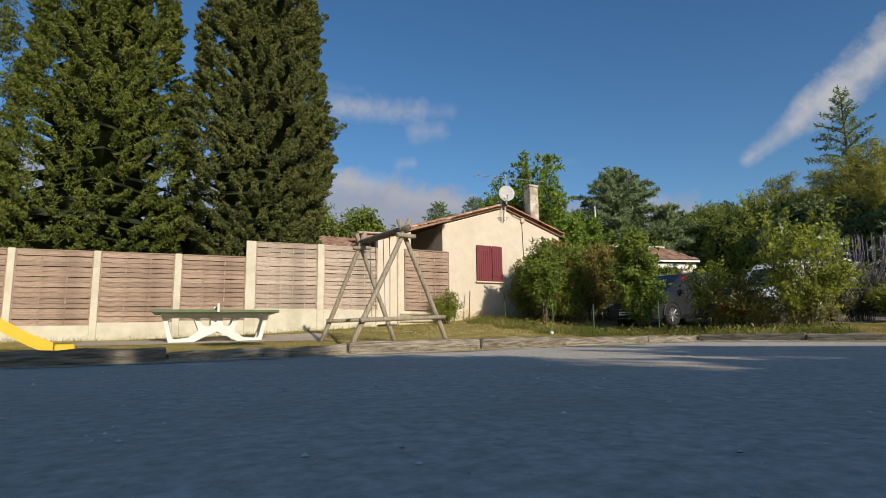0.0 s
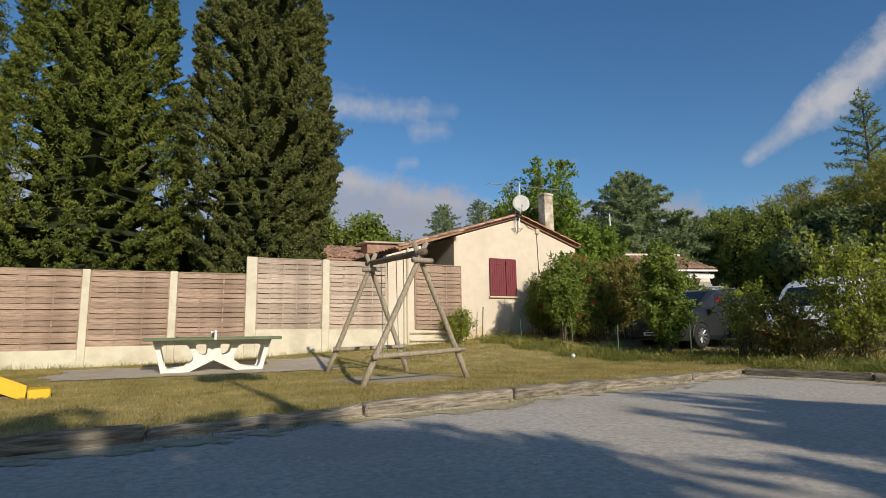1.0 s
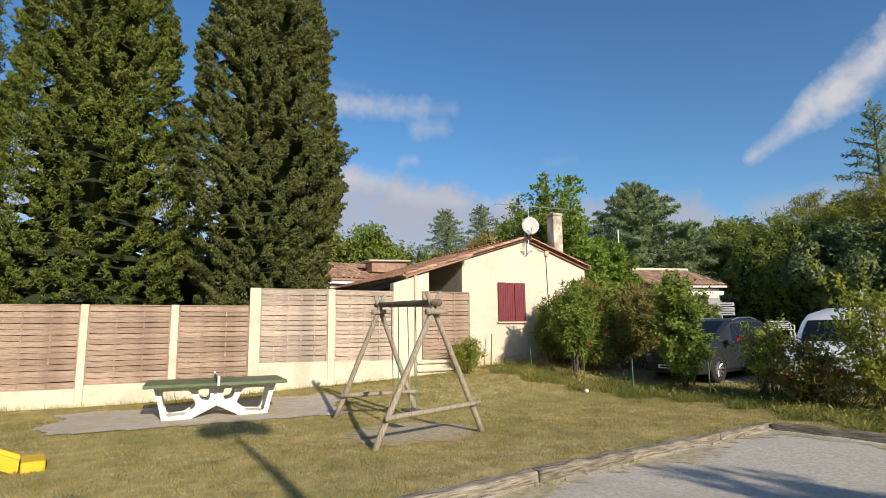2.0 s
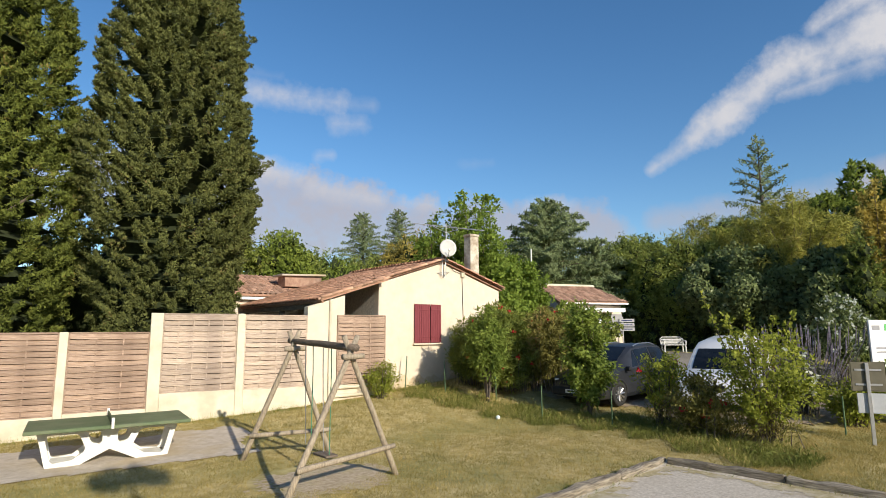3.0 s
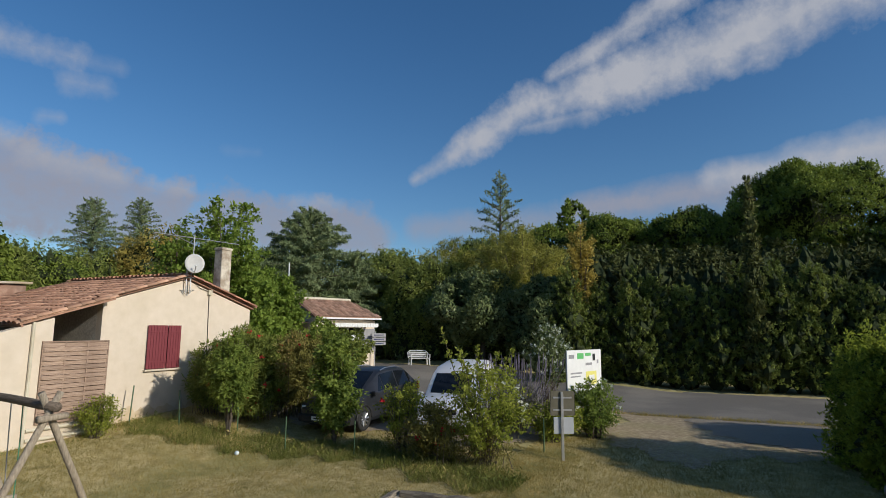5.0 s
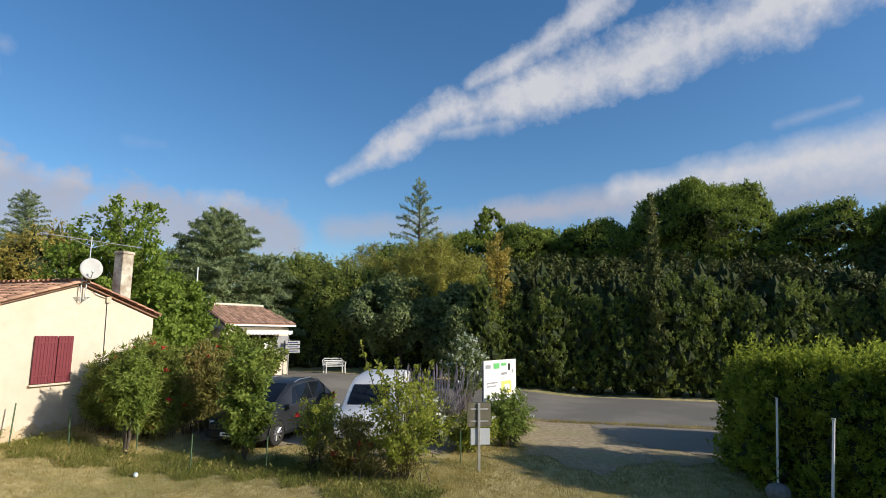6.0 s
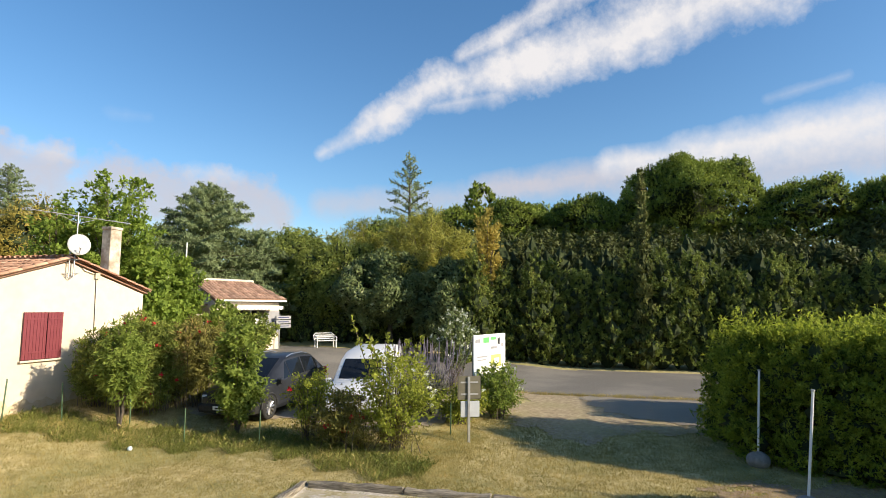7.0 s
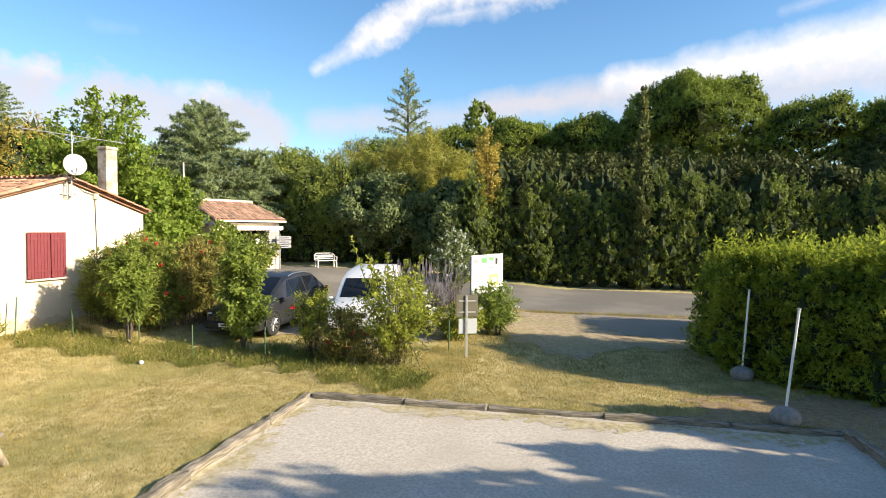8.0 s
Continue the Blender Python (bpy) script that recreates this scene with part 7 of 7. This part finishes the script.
spray("undergrowth", 13.95, 7.5, "dark tangled undergrowth below the rose bushes", 0.55, 2.0, 0.85, 110, 34, (0.15, 0.02), L_OLEBROWN, 310, "undergrowth", 0.1, 0.9, 0.6, 0.05, lift=0.6)
e = spray("lavender_bush", 17.6, 6.9, "grey-green bush with tall lilac flower spikes", 0.95, 0.95, 1.5, 80, 50, (0.14, 0.03), L_GREY, 311, "lavender", 0.2, 0.4, 0.5, 0.1, lift=0.6)
M_LILAC = material("lilac_spike", [(0.3, (0.16, 0.14, 0.18)), (0.7, (0.25, 0.225, 0.27))], 60.0, 0.9, bump=1.0, bump_scale=160)
rngs = random.Random(312)
for k in range(110):
    x, y = rngs.uniform(-0.8, 0.8), rngs.uniform(-0.9, 0.9)
    h = rngs.uniform(1.7, 2.4)
    lx, ly = x * 1.3 + rngs.uniform(-0.25, 0.25), y * 1.3 + rngs.uniform(-0.25, 0.25)
    bm = tube(bmesh.new(), [(x, y, 1.0), (lx, ly, h - 0.45)], [0.008, 0.006], 4)
    tube(bm, [(lx, ly, h - 0.45), (lx * 1.02, ly * 1.02, h - 0.2), (lx * 1.04, ly * 1.04, h)], [0.008, 0.014, 0.003], 5)
    part("flower_spike", bm, M_LILAC, e)
spray("flowering_shrub", 21.4, 6.9, "loose green shrub with white blossom", 1.05, 1.0, 3.15, 90, 46, (0.12, 0.06), L_OAK, 313, start=0.35, low=0.3, flower=(F_WHITE, 60, 0.05))
spray("flowering_shrub", 18.3, 4.7, "green shrub with white and pink blooms below the notice board", 1.0, 0.9, 1.7, 95, 60, (0.09, 0.05), L_CLIMBER, 314, low=0.1, flower=(F_WHITE, 16, 0.04))
spray("flowering_shrub", 17.0, 5.6, "low leafy shrub below the notice board", 0.8, 0.9, 1.25, 80, 55, (0.09, 0.05), L_ROSE, 315, low=0.1, flower=(F_WHITE, 10, 0.04))
spray("small_shrub", 10.35, 16.0, "small yellow-green shrub at the foot of the porch", 0.58, 0.5, 1.15, 60, 55, (0.075, 0.03), L_ROSE, 316, low=0.05, lift=0.5)
spray("small_shrub", 24.0, 17.5, "green shrub beside the reception hut", 1.1, 1.1, 2.2, 80, 55, (0.16, 0.08), L_OLEANDER, 317, low=0.1)
spray("small_shrub", 22.4, 18.4, "leafy climbing shrub near the hut", 1.2, 1.2, 2.7, 90, 55, (0.2, 0.12), L_CLIMBER, 318, low=0.1)

# light green trees behind the house
spray("broadleaf_tree", 18.95, 21.1, "light green broadleaf tree with upright shoots behind the house", 2.0, 1.8, 8.3, 110, 110, (0.15, 0.1), L_FIG, 321, "tree", 0.35, 0.1, 0.4, 0.35, 0.12, stem_r=0.03)
spray("broadleaf_tree", 21.1, 20.9, "light green broadleaf tree beside the house", 1.35, 1.3, 5.8, 85, 100, (0.15, 0.1), L_FIG, 322, "tree", 0.25, 0.1, 0.5, 0.15, 0.16, stem_r=0.025)
spray("broadleaf_tree", 17.6, 22.4, "light green broadleaf tree behind the chimney", 1.4, 1.3, 7.0, 70, 110, (0.15, 0.1), L_FIG, 323, "tree", 0.3, 0.1, 0.5, 0.3, 0.16, stem_r=0.025)
spray("broadleaf_tree", 19.5, 19.3, "small light green tree between house and hut", 1.15, 1.1, 4.65, 75, 80, (0.19, 0.13), L_FIG, 324, "tree", 0.2, 0.1, 0.5, 0.15, 0.14)
spray("broadleaf_tree", 21.6, 19.7, "leafy light green tree beside the hut", 1.1, 1.1, 4.6, 75, 80, (0.17, 0.12), L_FIG, 325, "tree", 0.2, 0.1, 0.5, 0.15, 0.14)

# trees behind the starting point, whose shade falls on the court
for k, (x, y, h, r) in enumerate(((-7.5, -9.5, 7.6, 2.8), (-1.9, -10.0, 8.1, 2.5), (1.0, -10.2, 7.3, 2.05), (3.75, -10.1, 5.4, 1.1), (6.4, -10.0, 6.55, 2.0), (9.2, -10.0, 4.85, 1.2), (11.6, -10.2, 4.5, 0.95), (14.3, -10.4, 3.5, 1.6), (-12.5, -9, 8.0, 3.2))):
    broad_tree(x, y, h, r, 400 + k, L_OAK, "leafy tree behind the gravel court", 4500, (0.34, 0.22), 1.0, category="tree")
shrub("standard_tree", 2.05, -3.2, "slim single-stemmed tree with a small bushy head", 0.5, 0.4, 7.45, 6.95, 12, 0.22, 1500, (0.14, 0.06), L_OAK, 410, trunk=(7.0, 0.2, 3, 0.4, 0.8), category="tree")

# ---- grass and stones ----
def blades(name, x0, x1, y0, y1, n, h, w, mat, seed, test, label, lean=0.5):
    rng = np.random.default_rng(seed)
    X, Y = rng.uniform(x0, x1, n), rng.uniform(y0, y1, n)
    k = test(X, Y)
    X, Y = X[k], Y[k]
    m = len(X)
    Hh = h * (0.5 + rng.random(m))
    a = rng.uniform(0, 2 * np.pi, m)
    g = height(X, Y)
    dx, dy = np.cos(a) * w / 2, np.sin(a) * w / 2
    lx, ly = rng.normal(0, lean, m) * Hh, rng.normal(0, lean, m) * Hh
    V = np.stack([np.stack([X - dx, Y - dy, g - 0.005], -1), np.stack([X + dx, Y + dy, g - 0.005], -1), np.stack([X + lx, Y + ly, g + Hh], -1)], 1).reshape(-1, 3).astype(np.float32)
    me = bpy.data.meshes.new(name)
    me.vertices.add(3 * m)
    me.vertices.foreach_set("co", V.ravel())
    me.loops.add(3 * m)
    me.loops.foreach_set("vertex_index", np.arange(3 * m, dtype=np.int32))
    me.polygons.add(m)
    me.polygons.foreach_set("loop_start", np.arange(0, 3 * m, 3, dtype=np.int32))
    me.update(calc_edges=True)
    me.materials.append(mat)
    return tagged(new(name, me), label, "grass", kind="stuff")


def lawn_here(x, y):
    u, v = court_uv(x, y)
    court = (u > -0.05) & (v > -0.05) & (v < COURT_V + 0.1)
    soil = ((x - 5.5) / 1.2) ** 2 + ((y - 10.8) / 0.9) ** 2 < 1
    wall = (y > 17.5 - 0.134 * x) & (x < 8.2)
    return ~court & ~on_pad(x, y) & ~soil & ~wall & ~on_park(x, y) & ~(on_verge(x - 1.4 * np.abs(np.sin(x * 91.7 + y * 57.3)), y) & on_verge(x, y))


blades("lawn_grass", -4, 16, 4.5, 17.2, 280000, 0.035, 0.012, L_GRASS, 501, lawn_here, "short dry yellow lawn grass", 0.7)
blades("lawn_grass", 11, 20, -4, 6, 110000, 0.035, 0.014, L_GRASS, 502, lawn_here, "short dry yellow lawn grass beside the court", 0.7)


def edge_strip(x, y):
    c = 13.3 - 0.02 * (y - 10) + 0.5 * np.sin(y * 0.8) - 1.2 * np.clip((y - 13.5) / 3, 0, 1) * 1.2
    d = np.abs(x - c)
    return (d < 0.55 + 0.5 * np.sin(y * 2.3) ** 2) & (y < 16.7) & (y > 5.2)


blades("tall_grass", 10.5, 15.6, 5.2, 16.8, 60000, 0.15, 0.011, L_WEED, 503, edge_strip, "tall dry grass along the lawn's edge", 0.75)
rw = np.random.default_rng(508)
WX, WY = rw.uniform(10.5, 15.6, 15000), rw.uniform(5.2, 16.8, 15000)
kk = edge_strip(WX + rw.normal(0, 0.15, 15000), WY) & (np.sin(WX * 4.1 + 2 * np.sin(WY * 2.2)) * np.sin(WY * 3.7) > -0.1)
WX, WY = WX[kk], WY[kk]
WP = np.stack([WX, WY, height(WX, WY) + 0.22 * rw.random(len(WX)) ** 2], -1)
WN = rw.normal(0, 1, WP.shape)
WN /= np.linalg.norm(WN, axis=1)[:, None]
tagged(new("low_weeds", leaf_mesh("low_weeds", WP, WN, 0.1, 0.03, L_WEED, rw, 0.7, 0.5)), "low green weeds along the lawn's edge", "weeds", kind="stuff")


blades("roadside_grass", 21.9, 23.1, -2.5, 7.5, 9000, 0.12, 0.02, L_GRASS, 506, lambda x, y: (np.abs(x - 22.75 - 0.06 * (3 - y)) < 0.1 + 0.12 * np.sin(y * 2.1 + np.sin(y * 5)) ** 2), "dry grass along the edge of the lane", 0.6)


def wall_strip(x, y):
    d = (17.46 - 0.134 * x) - y
    return (d > 0.02) & (d < 0.32) & (x < 10)


blades("tall_grass", -6, 10, 15.9, 18.4, 15000, 0.13, 0.01, L_WEED, 504, wall_strip, "tufts of grass along the foot of the fence", 0.5)


def kerb_strip(x, y):
    u, v = court_uv(x, y)
    a = ((np.abs(v + 0.14) < 0.07) | (np.abs(v - 0.14) < 0.05)) & (u > -0.2) & (u < 16)
    b = ((np.abs(u + 0.14) < 0.07) | (np.abs(u - 0.15) < 0.05)) & (v > -0.2) & (v < COURT_V)
    return (a | b) & (np.sin(x * 3.1) * np.sin(y * 2.7 + x) > -0.2)


blades("tall_grass", -5, 13, -4, 8, 150000, 0.085, 0.009, L_WEED, 505, kerb_strip, "tufts of grass growing along the timber kerb", 0.5)



def fringe(x, y):
    u, v = court_uv(x, y)
    d = np.minimum(u, v)
    wide = 0.42 + 0.3 * np.sin(x * 1.7 + y) * np.sin(y * 1.1)
    return (d > 0.1) & (d < wide) & (np.sin(x * 23.1) * np.sin(y * 19.7 + 2 * np.sin(x * 5)) > 0.9 * d / wide - 0.3) & (u < 14) & (v < COURT_V)


blades("fringe_grass", -2, 12.2, -3, 7.6, 190000, 0.03, 0.012, L_GRASS, 507, fringe, "dry grass creeping over the edge of the gravel", 0.8)

rng = np.random.default_rng(510)
n = 6000
U, V_ = rng.uniform(0.15, 14, n), rng.uniform(0.15, 10.3, n)
X = COURT[0] + U * CU[0] + V_ * CV[0]
Y = COURT[1] + U * CU[1] + V_ * CV[1]
G = height(X, Y) + 0.018
S = 0.004 + 0.009 * rng.random(n) ** 3
tet = np.array(((1, 0, 0.25), (0.1, 0.8, 0.2), (-0.9, 0.1, 0.25), (-0.1, -0.75, 0.2), (0.1, 0.05, 0.75), (0, 0, -0.3)))
A = rng.uniform(0, 6.28, n)
ca, sa_ = np.cos(A)[:, None], np.sin(A)[:, None]
TX = tet[None, :, 0] * ca - tet[None, :, 1] * sa_
TY = tet[None, :, 0] * sa_ + tet[None, :, 1] * ca
VV = np.stack([X[:, None] + TX * S[:, None], Y[:, None] + TY * S[:, None], G[:, None] + tet[None, :, 2] * S[:, None]], -1).reshape(-1, 3)
F = (np.array(((0, 1, 4), (1, 2, 4), (2, 3, 4), (3, 0, 4)))[None] + 6 * np.arange(n)[:, None, None]).reshape(-1, 3)
me = bpy.data.meshes.new("gravel_stones")
me.from_pydata(VV.tolist(), [], F.tolist())
me.materials.append(M_STONE)
tagged(new("gravel_stones", me), "loose pale gravel stones on the court", "gravel", kind="stuff")
